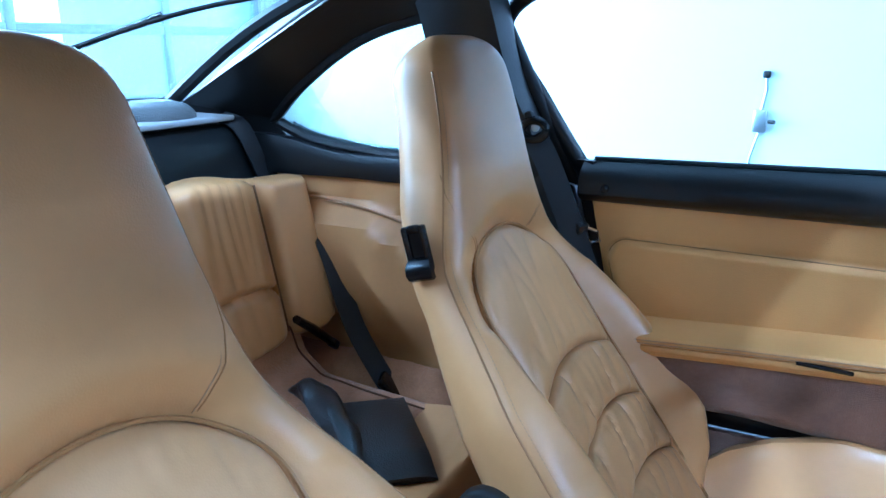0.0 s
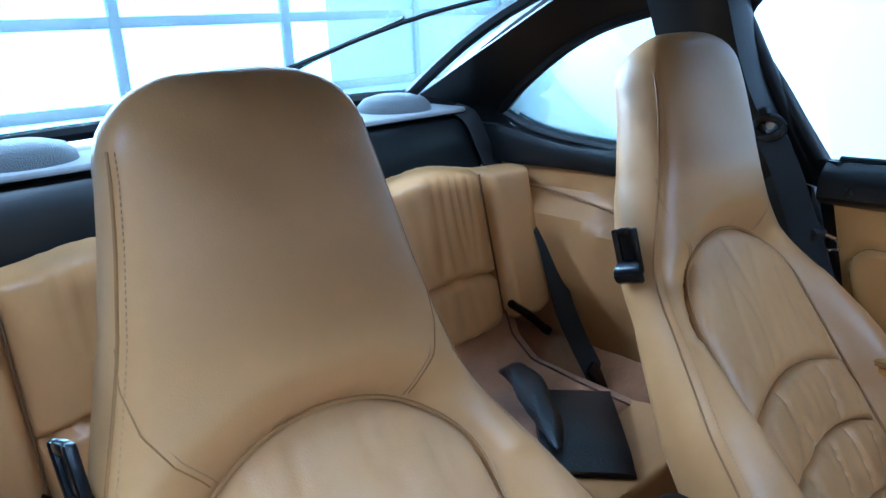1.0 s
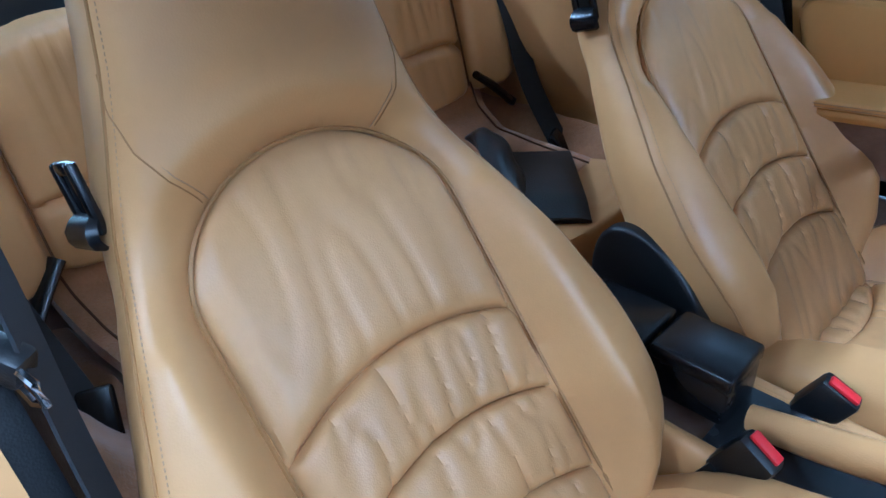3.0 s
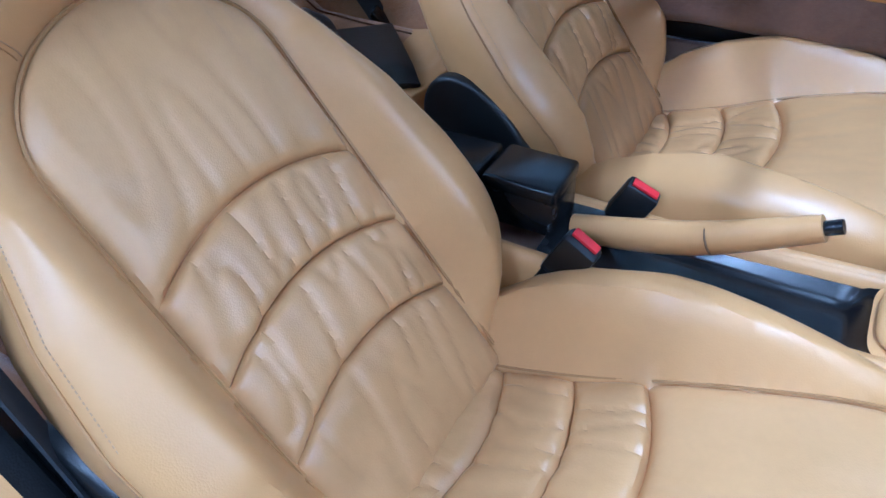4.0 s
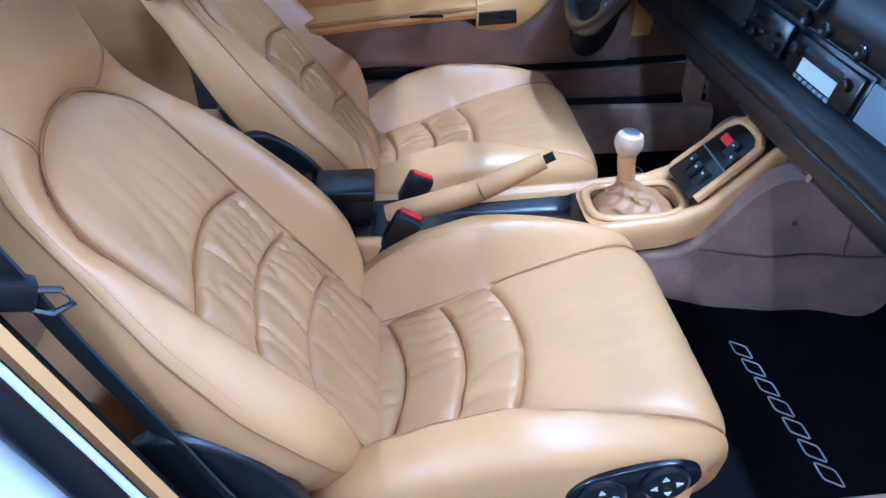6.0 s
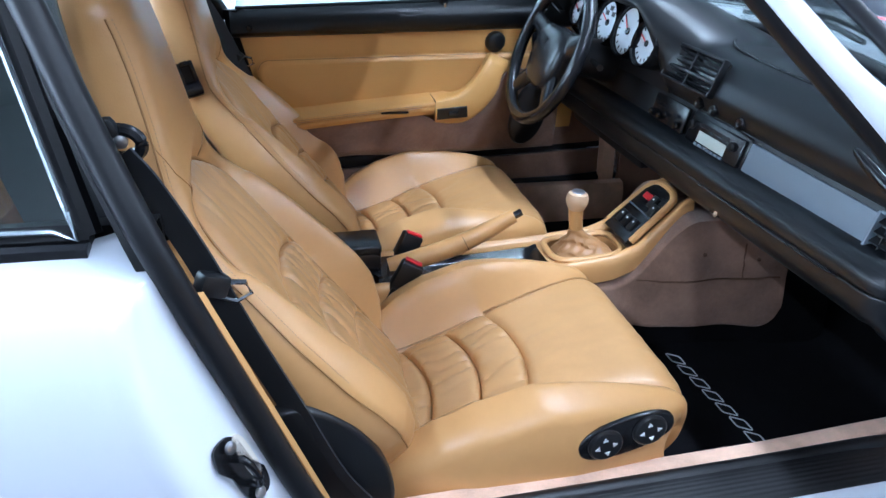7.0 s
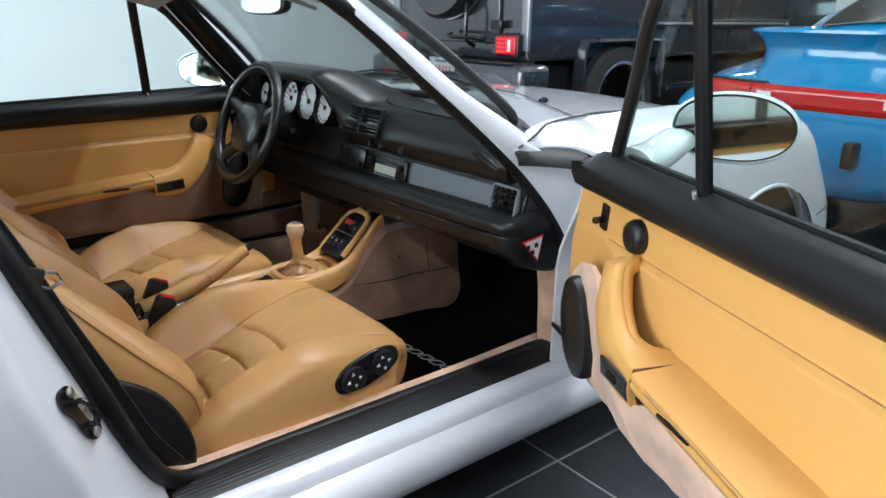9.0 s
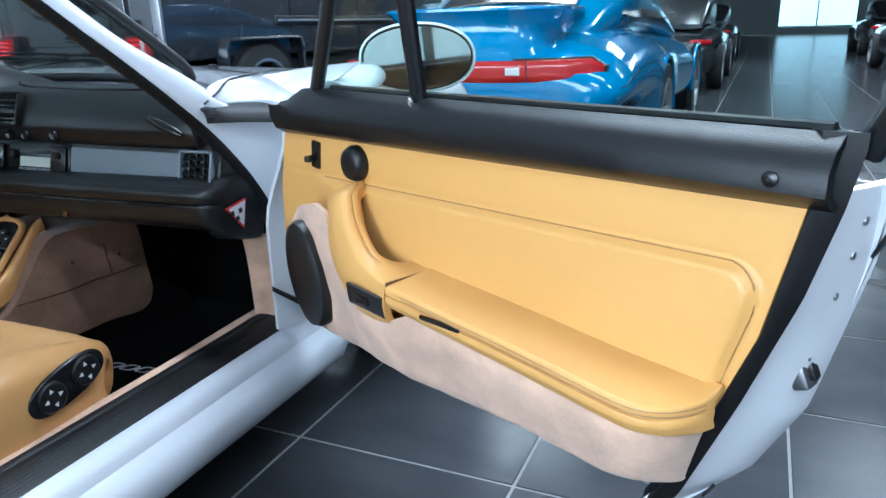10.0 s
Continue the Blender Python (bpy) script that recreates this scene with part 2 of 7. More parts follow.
def plate(bm, poly, axes, depth, o=(0, 0, 0), bevel=0.0):
    """A flat outline (u, v) in the plane of two axes from o, given a depth along their normal."""
    ax, ay = Vector(axes[0]).normalized(), Vector(axes[1]).normalized()
    nn = ax.cross(ay)
    o = Vector(o)
    front = [bm.verts.new(o + ax * u + ay * v + nn * depth) for u, v in poly]
    back = [bm.verts.new(o + ax * u + ay * v) for u, v in poly]
    k = len(poly)
    ff = bm.faces.new(front)
    bm.faces.new(list(reversed(back)))
    for i in range(k):
        j = (i + 1) % k
        bm.faces.new((back[i], back[j], front[j], front[i]))
    bmesh.ops.recalc_face_normals(bm, faces=bm.faces)
    if bevel:
        es = list(ff.edges)
        bmesh.ops.bevel(bm, geom=es, offset=bevel, segments=3, affect="EDGES", profile=0.5, clamp_overlap=True)
    return bm


def oval(w, h, n=28, p=2.0):
    """An ellipse, or a squarer one for a greater p."""
    out = []
    for k in range(n):
        a = 2 * math.pi * k / n
        c, s = math.cos(a), math.sin(a)
        out.append((math.copysign(abs(c) ** (2 / p), c) * w, math.copysign(abs(s) ** (2 / p), s) * h))
    return out


def lathe(bm, profile, c, axis, n=32):
    """A turned body: (radius, height) pairs along an axis from c."""
    a = Vector(axis).normalized()
    u = a.orthogonal().normalized()
    v = a.cross(u)
    c = Vector(c)
    loops = [[c + a * h + u * (math.cos(t) * r) + v * (math.sin(t) * r) for t in (2 * math.pi * k / n for k in range(n))] for r, h in profile]
    rings(bm, loops)
    bmesh.ops.recalc_face_normals(bm, faces=bm.faces)
    return bm


def sstep(a, b, x):
    t = min(1, max(0, (x - a) / (b - a)))
    return t * t * (3 - 2 * t)


def lerp(tab, x):
    """Piecewise linear, eased, in a table of (x, y)."""
    if x <= tab[0][0]:
        return tab[0][1]
    for (x0, y0), (x1, y1) in zip(tab, tab[1:]):
        if x <= x1:
            t = (x - x0) / (x1 - x0)
            return y0 + (y1 - y0) * t
    return tab[-1][1]


# ---- showroom ----
def room():
    bm = B()
    box(bm, (0.0, 19.0, -0.0525), (18.0, 54.0, 0.1))
    fl = single("floor", bm, grout, "pale grout bed of a dark tiled showroom floor", "floor", kind="structure")
    bm = B()
    box(bm, (-5.05, 19.0, 2.2), (0.2, 54.4, 4.4))
    single("wall_west", bm, wall_white, "white painted showroom wall", "wall", kind="structure")
    # added wall out of view; its grey keeps bounced light low
    bm = B()
    box(bm, (9.1, 19.0, 2.2), (0.2, 54.4, 4.4))
    single("wall_east", bm, wall_grey, "unseen side wall, grey to hold back bounced light", "wall", kind="structure")
    bm = B()
    box(bm, (-1.35, 46.1, 2.2), (7.3, 0.2, 4.4))
    box(bm, (7.65, 46.1, 2.2), (2.7, 0.2, 4.4))
    box(bm, (4.3, 46.1, 4.0), (4.0, 0.2, 0.8))
    box(bm, (4.3, 46.1, 0.2), (4.0, 0.2, 0.4))
    single("wall_north", bm, wall_white, "white far showroom wall round a tall window", "wall", kind="structure")
    bm = B()
    box(bm, (5.6, -5.1, 2.2), (7.0, 0.2, 4.4))
    box(bm, (-1.5, -5.1, 3.85), (7.2, 0.2, 1.1))
    box(bm, (-4.97, -5.1, 1.65), (0.16, 0.2, 3.3))
    single("wall_south", bm, wall_white, "white wall round the roller door opening", "wall", kind="structure")
    bm = B()
    box(bm, (2.0, 19.0, 4.45), (14.4, 54.4, 0.1))
    single("ceiling", bm, ceil_mat, "grey showroom ceiling", "ceiling", kind="structure")
    return fl


floor = room()


def roller_door():
    """Sectional door of glazed panels in a metal frame, bright daylight behind."""
    t = thing("window_1", (-1.45, -5.06, 0.0), "glazed sectional garage door in grey metal frame", "garage door", kind="structure")
    xs = [-4.88, -3.78, -2.45, -1.15, 0.1, 1.3, 2.1]
    zs = [0.05, 0.62, 1.18, 1.75, 2.3, 2.85, 3.3]
    for x in xs:
        part("stile", box(B(), (x, -5.06, 1.67), (0.07, 0.05, 3.26), bevel=0.004), mull, t)
    for z in zs:
        for x0, x1 in zip(xs, xs[1:]):
            part("rail", box(B(), ((x0 + x1) / 2, -5.06, z), (x1 - x0 - 0.072, 0.046, 0.075), bevel=0.004), mull, t)
    for i in range(len(xs) - 1):
        for j in range(len(zs) - 1):
            ob = part("pane", box(B(), ((xs[i] + xs[i + 1]) / 2, -5.07, (zs[j] + zs[j + 1]) / 2), (xs[i + 1] - xs[i] - 0.074, 0.008, zs[j + 1] - zs[j] - 0.078)), frosted, t)
            ob.visible_shadow = False


mull = mat("grey_door_frame", (0.42, 0.46, 0.49), 0.45, metal=0.3, vary=0.06)
frosted = glassy("glazing", (0.92, 0.97, 1.0), reflect=0.05)
roller_door()


def shop_window():
    t = thing("window_2", (4.3, 46.1, 0.4), "tall showroom window in grey metal frame", "window", kind="structure")
    xs = (2.335, 4.3, 6.265)
    for x in xs:
        part("stile", box(B(), (x, 46.1, 2.0), (0.07, 0.06, 3.18), bevel=0.004), mull, t)
    for x0, x1 in zip(xs, xs[1:]):
        for z in (0.44, 2.6, 3.56):
            part("rail", box(B(), ((x0 + x1) / 2, 46.1, z), (x1 - x0 - 0.074, 0.055, 0.07), bevel=0.004), mull, t)
        for z0, z1 in ((0.478, 2.562), (2.638, 3.522)):
            part("pane", box(B(), ((x0 + x1) / 2, 46.11, (z0 + z1) / 2), (x1 - x0 - 0.076, 0.008, z1 - z0)), frosted, t).visible_shadow = False


shop_window()
single("backdrop", box(B(), (4.3, 49.0, 2.4), (12, 0.1, 7)), glow("street_daylight", (0.72, 0.92, 1.0), 2.0), "bright daylight outside the far window", "sky backdrop", kind="structure")
single("backdrop", box(B(), (-1.5, -9.0, 2.4), (16, 0.1, 7)), glow("overcast_daylight", (0.80, 0.93, 1.0), 2.2), "bright daylight outside the garage door", "sky backdrop", kind="structure")


def cut_arch(bm, cy, cz, r, xmin):
    """Takes a round wheel opening out of both flanks of a body."""
    gone = []
    for v in bm.verts:
        if abs(v.co.x) < xmin:
            continue
        d = Vector((v.co.y - cy, v.co.z - cz))
        if d.length < r - 0.016:
            gone.append(v)
        elif d.length < r + 0.014:
            d = d.normalized() * r
            v.co.y, v.co.z = cy + d.x, cz + d.y
    bmesh.ops.delete(bm, geom=gone, context="VERTS")
    return bm


def arch_liner(parent, x, cy, cz, r, depth, sx=1):
    part("arch_liner", lathe(B(), [(0.001, -depth), (r + 0.003, -depth), (r + 0.003, 0.0), (r + 0.012, 0.002)], (sx * x, cy, cz), (sx, 0, 0), 40), black_rubber, parent, "black wheel arch liner")


# ---- car body ----
car = thing("car_body", (0, 0, 0), "white two-door coupe body with open door aperture", "car")


def both(fn):
    for s in (1, -1):
        SIDE[0] = s
        fn()
    SIDE[0] = 1


def y_b(z):
    return -0.246 - (z - 0.445) * 0.362


SEAL = [(0.552, 0.303, 1.165), (0.583, 0.366, 1.105), (0.616, 0.434, 1.035), (0.646, 0.508, 0.965), (0.672, 0.582, 0.895), (0.690, 0.652, 0.825), (0.700, 0.714, 0.755), (0.705, 0.770, 0.688), (0.706, 0.810, 0.615), (0.704, 0.836, 0.54), (0.698, 0.848, 0.44), (0.676, 0.845, 0.345),
        (0.660, 0.74, 0.328), (0.660, 0.50, 0.325), (0.660, 0.2, 0.325), (0.660, -0.08, 0.325), (0.680, -0.185, 0.350), (0.718, -0.244, 0.445), (0.722, -0.316, 0.64),
        (0.716, -0.388, 0.837), (0.672, -0.442, 0.97), (0.622, -0.490, 1.10), (0.588, -0.520, 1.19), (0.568, -0.500, 1.235), (0.555, -0.30, 1.258), (0.540, 0.0, 1.255), (0.535, 0.20, 1.225), (0.552, 0.303, 1.165)]


def shell_side():
    part("door_seal", tube(B(), spline(SEAL, 130), 0.0175, 12), black_rubber, car, "black rubber door seal")
    # sill: pale carpet strip, ribbed rubber tread, painted rocker
    sec = [(0.592, 0.20), (0.602, 0.312), (0.612, 0.330), (0.636, 0.334), (0.648, 0.328)]
    rows = [[(x - 0.012 * sstep(0.5, 0.9, abs(y)), y, z + 0.03 * sstep(-0.12, -0.24, y)) for x, z in sec] for y in [-0.26 + 1.125 * k / 40 for k in range(41)]]
    part("sill_carpet", solid(B(), rows, (0, 0, -0.02)), carpet_light, car, "pale beige carpet strip")
    rows = []
    for k in range(37):
        y = -0.20 + 1.09 * k / 36
        row = []
        for j in range(41):
            x = 0.668 + 0.072 * j / 40
            rib = 0.0006 * (0.5 + 0.5 * math.cos(j / 40 * 9 * 2 * math.pi)) if 4 < j < 36 else 0
            row.append((x, y, 0.338 - 0.018 * (j / 40) ** 2 + rib))
        rows.append(row)
    part("sill_tread", solid(B(), rows, (0, 0, -0.02)), black_rubber, car, "black ribbed rubber sill strip")
    sec = [(0.741, 0.322), (0.762, 0.314), (0.772, 0.300), (0.776, 0.285), (0.800, 0.270), (0.812, 0.250), (0.812, 0.215), (0.800, 0.185), (0.770, 0.160), (0.72, 0.150)]
    rows = [[(x, y, z) for x, z in sec] for y in [-0.50 + 1.45 * k / 30 for k in range(31)]]
    part("rocker_panel", solid(B(), rows, (-0.03, 0, 0)), paint_white, car)
    # rear jamb turning softly into the quarter panel
    SEC = [(0.72, 0.16), (0.778, 0.19), (0.800, 0.25), (0.808, 0.33), (0.815, 0.42), (0.820, 0.52), (0.818, 0.62), (0.806, 0.71), (0.786, 0.78), (0.762, 0.822), (0.735, 0.838), (0.702, 0.848), (0.668, 0.853)]
    rows = []
    for p in spline([(x, 0, z) for x, z in SEC], 46):
        x, z = p.x, p.z
        yb = y_b(z) if z > 0.42 else y_b(0.42) + 0.25 * (0.42 - z)
        jw = lerp([(0.30, 0.085), (0.45, 0.092), (0.58, 0.084), (0.70, 0.072), (0.79, 0.054), (0.838, 0.030)], z)
        yb -= 0.050 * sstep(0.834, 0.850, z)
        y0 = yb - 0.010 - jw
        x_in = min(0.716, x - 0.02)
        lip = [Vector((x_in - 0.014, yb + 0.010, z)), Vector((x_in, yb - 0.006, z)), Vector((x_in + (x - x_in) * 0.62, y0 + jw * 0.42, z)), Vector((x - 0.005, y0 + jw * 0.10, z)), Vector((x, y0 - 0.030, z))]
        row = [tuple(v) for v in spline(lip, 28)]
        for k in range(1, 33):
            q = k / 32
            y = y0 - 0.030 + (-2.0 - y0 + 0.030) * q
            flare = 0.07 * sstep(0.03, 0.5, q) * (1 - sstep(0.72, 1, q)) - 0.16 * sstep(0.65, 1, q) ** 1.5
            up = 0.06 * sstep(0.1, 0.5, q) * sstep(0.55, 0.84, z) - 0.05 * sstep(0.6, 1, q) * sstep(0.5, 0.84, z)
            row.append((x + flare * (1 - 0.6 * sstep(0.7, 0.84, z)), y, z + up))
        rows.append(row)
    part("quarter_panel", solid(B(), rows, (-0.010, -0.004, 0)), paint_white, car, "white quarter panel and door jamb", sharp=80)
    # B post inside the seal, with the dark trim and the tan edge
    rows = []
    for k in range(25):
        z = 0.34 + 0.90 * k / 24
        yb = (y_b(z) if z > 0.42 else y_b(0.42) + 0.2 * (0.42 - z)) + 0.04 * sstep(1.0, 1.25, z)
        x = 0.712 - 0.34 * max(0, z - 0.84)
        rows.append([(x, yb - 0.010, z), (x - 0.030, yb - 0.004, z), (x - 0.075, yb - 0.012, z), (x - 0.095, yb - 0.055, z), (x - 0.09, yb - 0.13, z)])
    part("b_pillar", solid(B(), rows, (0.004, -0.02, 0)), black_trim, car, "black vinyl covered door pillar")
    rows = [[(0.680, y_b(z) + 0.006, z), (0.664, y_b(z) + 0.008, z)] for z in [0.36 + 0.42 * k / 12 for k in range(13)]]
    part("pillar_edge", solid(B(), rows, (0, -0.012, 0)), leather, car, "narrow tan leather edge strip")
    # striker
    su, sv, sn = Vector((0.83, -0.56, 0)), Vector((0, -0.34, 0.94)), Vector((0.54, 0.80, 0.28)).normalized()
    so = Vector((0.757, -0.3285, 0.582))
    st = part("striker_plate", plate(B(), [(u + 0.010 * (v > 0), v) for u, v in oval(0.024, 0.054, 28, 3.2)], (su, sv), 0.005, so, 0.002), black_gloss, car, "black door striker plate")
    part("striker_block", plate(B(), [(u - 0.010, v + 0.010) for u, v in oval(0.011, 0.036, 20, 3)], (su, sv), 0.014, so, 0.004), cream_plastic, st, "cream plastic striker block")
    part("striker_pin", tube(B(), spline([so + su * 0.008 + sv * v + sn * h for v, h in ((-0.022, 0.0), (-0.022, 0.016), (0.0, 0.022), (0.022, 0.016), (0.022, 0.0))], 18), 0.0048, 8), black_gloss, st)
    for v in (-0.040, 0.042):
        part("bolt", lathe(B(), [(0.008, 0), (0.008, 0.004), (0.005, 0.006), (0.001, 0.006)], so + su * 0.008 + sv * v + sn * 0.005, sn, 12), steel, st)
    part("jamb_label", box(B(), (0, 0, 0), (0.012, 0.0008, 0.045), m=Matrix.Translation((0.766, -0.318, 0.43)) @ Matrix((su, sn, sv)).transposed().to_4x4()), cream_plastic, car, "small faded cream label")
    # window frames of the quarter light
    low = spline([(0.655, -0.470, 0.862), (0.650, -0.75, 0.868), (0.632, -0.95, 0.890), (0.612, -1.055, 0.932)], 24)
    top = spline([(0.552, -0.545, 1.165), (0.556, -0.76, 1.112), (0.582, -0.94, 1.018), (0.612, -1.055, 0.936)], 24)
    ring = low + list(reversed(top))[1:]
    rows = [[Vector(a).lerp(b, j / 6) for j in range(7)] for a, b in zip(low, top)]
    g = part("quarter_window", solid(B(), rows, (0.004, 0, 0)), glass_tint, car, "tinted side window")
    g.visible_shadow = False
    part("window_seal", tube(B(), ring + [ring[0]], 0.013, 8), black_rubber, car)
    # thin pale tube drawn as the light caught by the rubber edge
    part("window_bead", tube(B(), [p + Vector((0.014, 0, 0)) for p in [ring[0].lerp(top[0], 1 - k / 10) + Vector((0, -0.012, 0)) for k in range(11)] + [p + Vector((0, 0, 0.012)) for p in low[1:22]]], 0.0035, 6), glint_metal, car, "pale strip drawn as the glint on the window rubber's edge")
    part("window_trim", tube(B(), [p + Vector((0.022, 0, -0.012)) for p in low[:20]], 0.012, 8, (1, 1)), black_gloss, car)
    # outer skin between window, roof and rear glass
    rows = [[p + Vector((0.012, 0, 0)), p * 0.5 + q * 0.5 + Vector((0.03, -0.02, 0.0)), q] for p, q in zip(top, spline([(0.520, -0.45, 1.275), (0.515, -0.70, 1.235), (0.540, -1.0, 1.105), (0.600, -1.32, 0.945)], 24))]
    part("rear_pillar", solid(B(), rows, (0, 0, 0.012)), paint_white, car)
    rows = [[p + Vector((-0.008, 0, 0)), p * 0.5 + q * 0.5 + Vector((-0.012, 0, 0)), q] for p, q in zip(top, spline([(0.47, -0.50, 1.225), (0.46, -0.70, 1.200), (0.480, -0.98, 1.080), (0.505, -1.22, 0.970)], 24))]
    part("pillar_trim", solid(B(), rows, (0.006, 0, 0.006)), black_soft, car, "black padded rear pillar trim")
    rows = [[Vector((0.606, -1.06, 0.935)).lerp(Vector((0.625, -0.90, 0.80)), q), Vector((0.60, -1.12, 0.96)).lerp(Vector((0.60, -1.15, 0.80)), q), Vector((0.505, -1.22, 0.975)).lerp(Vector((0.52, -1.24, 0.80)), q)] for q in (0, 0.3, 0.6, 1)]
    part("pillar_trim", solid(B(), rows, (0.006, -0.006, 0)), black_soft, car)
    # belt rail of the rear side and the tan side panel with its swelling
    rows = []
    for k in range(17):
        y = -0.40 - 0.72 * k / 16
        xo = 0.645 - 0.03 * sstep(-0.8, -1.1, y)
        up = 0.035 * sstep(-0.85, -1.08, y)
        rows.append([(xo, y, 0.872 + up), (xo - 0.022, y, 0.868 + up), (xo - 0.030, y, 0.850 + up * 0.7), (xo - 0.026, y, 0.818)])
    part("belt_rail", solid(B(), rows, (0.01, 0, 0)), black_trim, car, "black vinyl window rail")
    rows = []
    for k in range(31):
        y = -0.52 - 0.60 * k / 30
        row = []
        for j in range(21):
            z = 0.822 - 0.50 * j / 20
            top_z = 0.768 - 0.085 * sstep(-0.85, -0.50, y) - 0.015 * sstep(-0.95, -1.1, y)
            bulge = 0.056 * sstep(top_z + 0.004, top_z - 0.05, z) * (1 - 0.9 * sstep(0.60, 0.45, z + 0.12 * (y + 0.9))) * sstep(-0.52, -0.62, y)
            row.append((0.628 - 0.02 * sstep(-0.8, -1.1, y) - bulge, y, z))
        rows.append(row)
    side = part("side_panel", solid(B(), rows, (0.015, 0, 0)), leather, car, "tan leather rear side panel with armrest swelling")
    line = spline([(0.600, -1.10, 0.758), (0.606, -0.95, 0.772), (0.612, -0.82, 0.760), (0.620, -0.70, 0.732), (0.624, -0.58, 0.690)], 30)
    part("panel_crease", tube(B(), [p + Vector((-0.008, 0, 0)) for p in line], 0.0030, 6), leather_seam, side)
    # A post running down into the jamb, painted; dark trim inside
    WL = spline([(0.702, 0.848, 0.36), (0.710, 0.846, 0.45), (0.716, 0.834, 0.54), (0.718, 0.806, 0.62), (0.717, 0.762, 0.69), (0.711, 0.704, 0.76), (0.700, 0.641, 0.83), (0.683, 0.571, 0.90), (0.657, 0.498, 0.97), (0.628, 0.425, 1.04), (0.595, 0.356, 1.11), (0.562, 0.292, 1.17), (0.520, 0.225, 1.235)], 60)
    WR = spline([(0.785, 1.08, 0.36), (0.790, 1.02, 0.45), (0.795, 0.96, 0.55), (0.795, 0.93, 0.66), (0.785, 0.905, 0.76), (0.775, 0.86, 0.815), (0.752, 0.765, 0.850), (0.720, 0.690, 0.876), (0.686, 0.672, 0.914), (0.622, 0.600, 0.982), (0.586, 0.530, 1.045), (0.545, 0.440, 1.125), (0.490, 0.330, 1.225)], 60)
    WR = [c.lerp(a, 0.30 * sstep(0.90, 0.99, c.z)) for a, c in zip(WL, WR)]
    rows = []
    for a, c in zip(WL, WR):
        d = (c - a)
        rows.append([tuple(p) for p in spline([a + Vector((-0.022, 0.012, -0.008)), a + Vector((-0.006, 0.001, 0)), a + d * 0.04 + Vector((0.004, -0.004, 0.002)), a + d * 0.30 + Vector((0.012, -0.006, 0.010)), a + d * 0.65 + Vector((0.012, -0.004, 0.012)), c], 15)])
    part("a_pillar", solid(B(), rows, (-0.016, 0.010, -0.010)), paint_white, car, "white windscreen pillar and door jamb")
    rows = [[a + Vector((-0.018, -0.002, -0.004)), a + Vector((-0.040, 0.025, -0.004)), a * 0.55 + c * 0.45 + Vector((-0.045, 0.02, -0.012)), c + Vector((-0.035, 0.012, -0.006))] for a, c in zip(WL[34:], WR[34:])]
    part("a_pillar_trim", solid(B(), rows, (0.004, 0.010, 0)), black_soft, car, "dark vinyl pillar trim")
    for z in (0.46, 0.66):
        part("door_hinge", box(B(), (0.785, 0.87, z), (0.05, 0.07, 0.045), (0, 0, -30), 0.008), paint_jamb, car)
    # front wing
    WSEC = [(0.70, 0.16), (0.785, 0.20), (0.806, 0.30), (0.815, 0.42), (0.818, 0.54), (0.812, 0.66), (0.797, 0.78), (0.772, 0.85), (0.722, 0.895), (0.640, 0.922)]
    sec = [(p.x, p.z) for p in spline([(x, 0, z) for x, z in WSEC], 64)]
    def wing_at(x, z, q):
        nose = sstep(0.70, 1.02, q)
        y = 0.87 + 1.42 * q + 0.06 * sstep(0.75, 0.30, z) * (1 - q) - 0.16 * q * q * sstep(0.45, 0.85, z)
        hump = 0.030 * sstep(0.5, 0.90, z) * math.sin(min(1, q * 1.1) * math.pi)
        return (x + 0.050 * math.sin(q * math.pi) - 0.26 * nose ** 2, y, z + hump - 0.05 * q * sstep(0.6, 0.86, z) - 0.17 * nose * sstep(0.45, 0.85, z))
    rows = [[wing_at(x, z, k / 90) for x, z in sec] for k in range(91)]
    part("front_wing", cut_arch(solid(B(), rows, (-0.012, 0, 0)), 1.535, 0.350, 0.350, 0.5), paint_white, car)
    part("arch_lip", tube(B(), [(0.858 - 0.05 * sstep(1.62, 1.95, 1.535 + 0.350 * math.cos(a)) - 0.03 * sstep(0.36, 0.10, 0.350 + 0.350 * math.sin(a)), 1.535 + 0.350 * math.cos(a), 0.350 + 0.350 * math.sin(a)) for a in (radians(-25 + 230 * k / 40) for k in range(41))], 0.007, 8), paint_white, car)
    arch_liner(car, 0.80, 1.535, 0.350, 0.353, 0.22)
    part("bumper_seam", tube(B(), [wing_at(0.8175, 0.560 + 0.05 * q, 0.70 + 0.20 * q) for q in [k / 12 for k in range(13)]], 0.0025, 6), gasket_grey, car)
    wheel = part("wheel", lathe(B(), [(0.20, -0.09), (0.285, -0.10), (0.305, -0.085), (0.308, 0.0), (0.305, 0.085), (0.285, 0.10), (0.215, 0.095), (0.20, 0.08), (0.05, 0.07), (0.001, 0.07)], (0.735, 1.535, 0.305), (1, 0, 0), 40), tyre_mat, car)
    part("rim", lathe(B(), [(0.205, 0.0), (0.21, 0.102), (0.195, 0.100), (0.16, 0.07), (0.05, 0.085), (0.001, 0.088)], (0.735, 1.535, 0.305), (1, 0, 0), 40), alloy, wheel)
    wheel = part("wheel", lathe(B(), [(0.20, -0.09), (0.285, -0.10), (0.305, -0.085), (0.308, 0.0), (0.305, 0.085), (0.285, 0.10), (0.215, 0.095), (0.20, 0.08), (0.05, 0.07), (0.001, 0.07)], (0.80, -1.10, 0.305), (1, 0, 0), 40), tyre_mat, car)
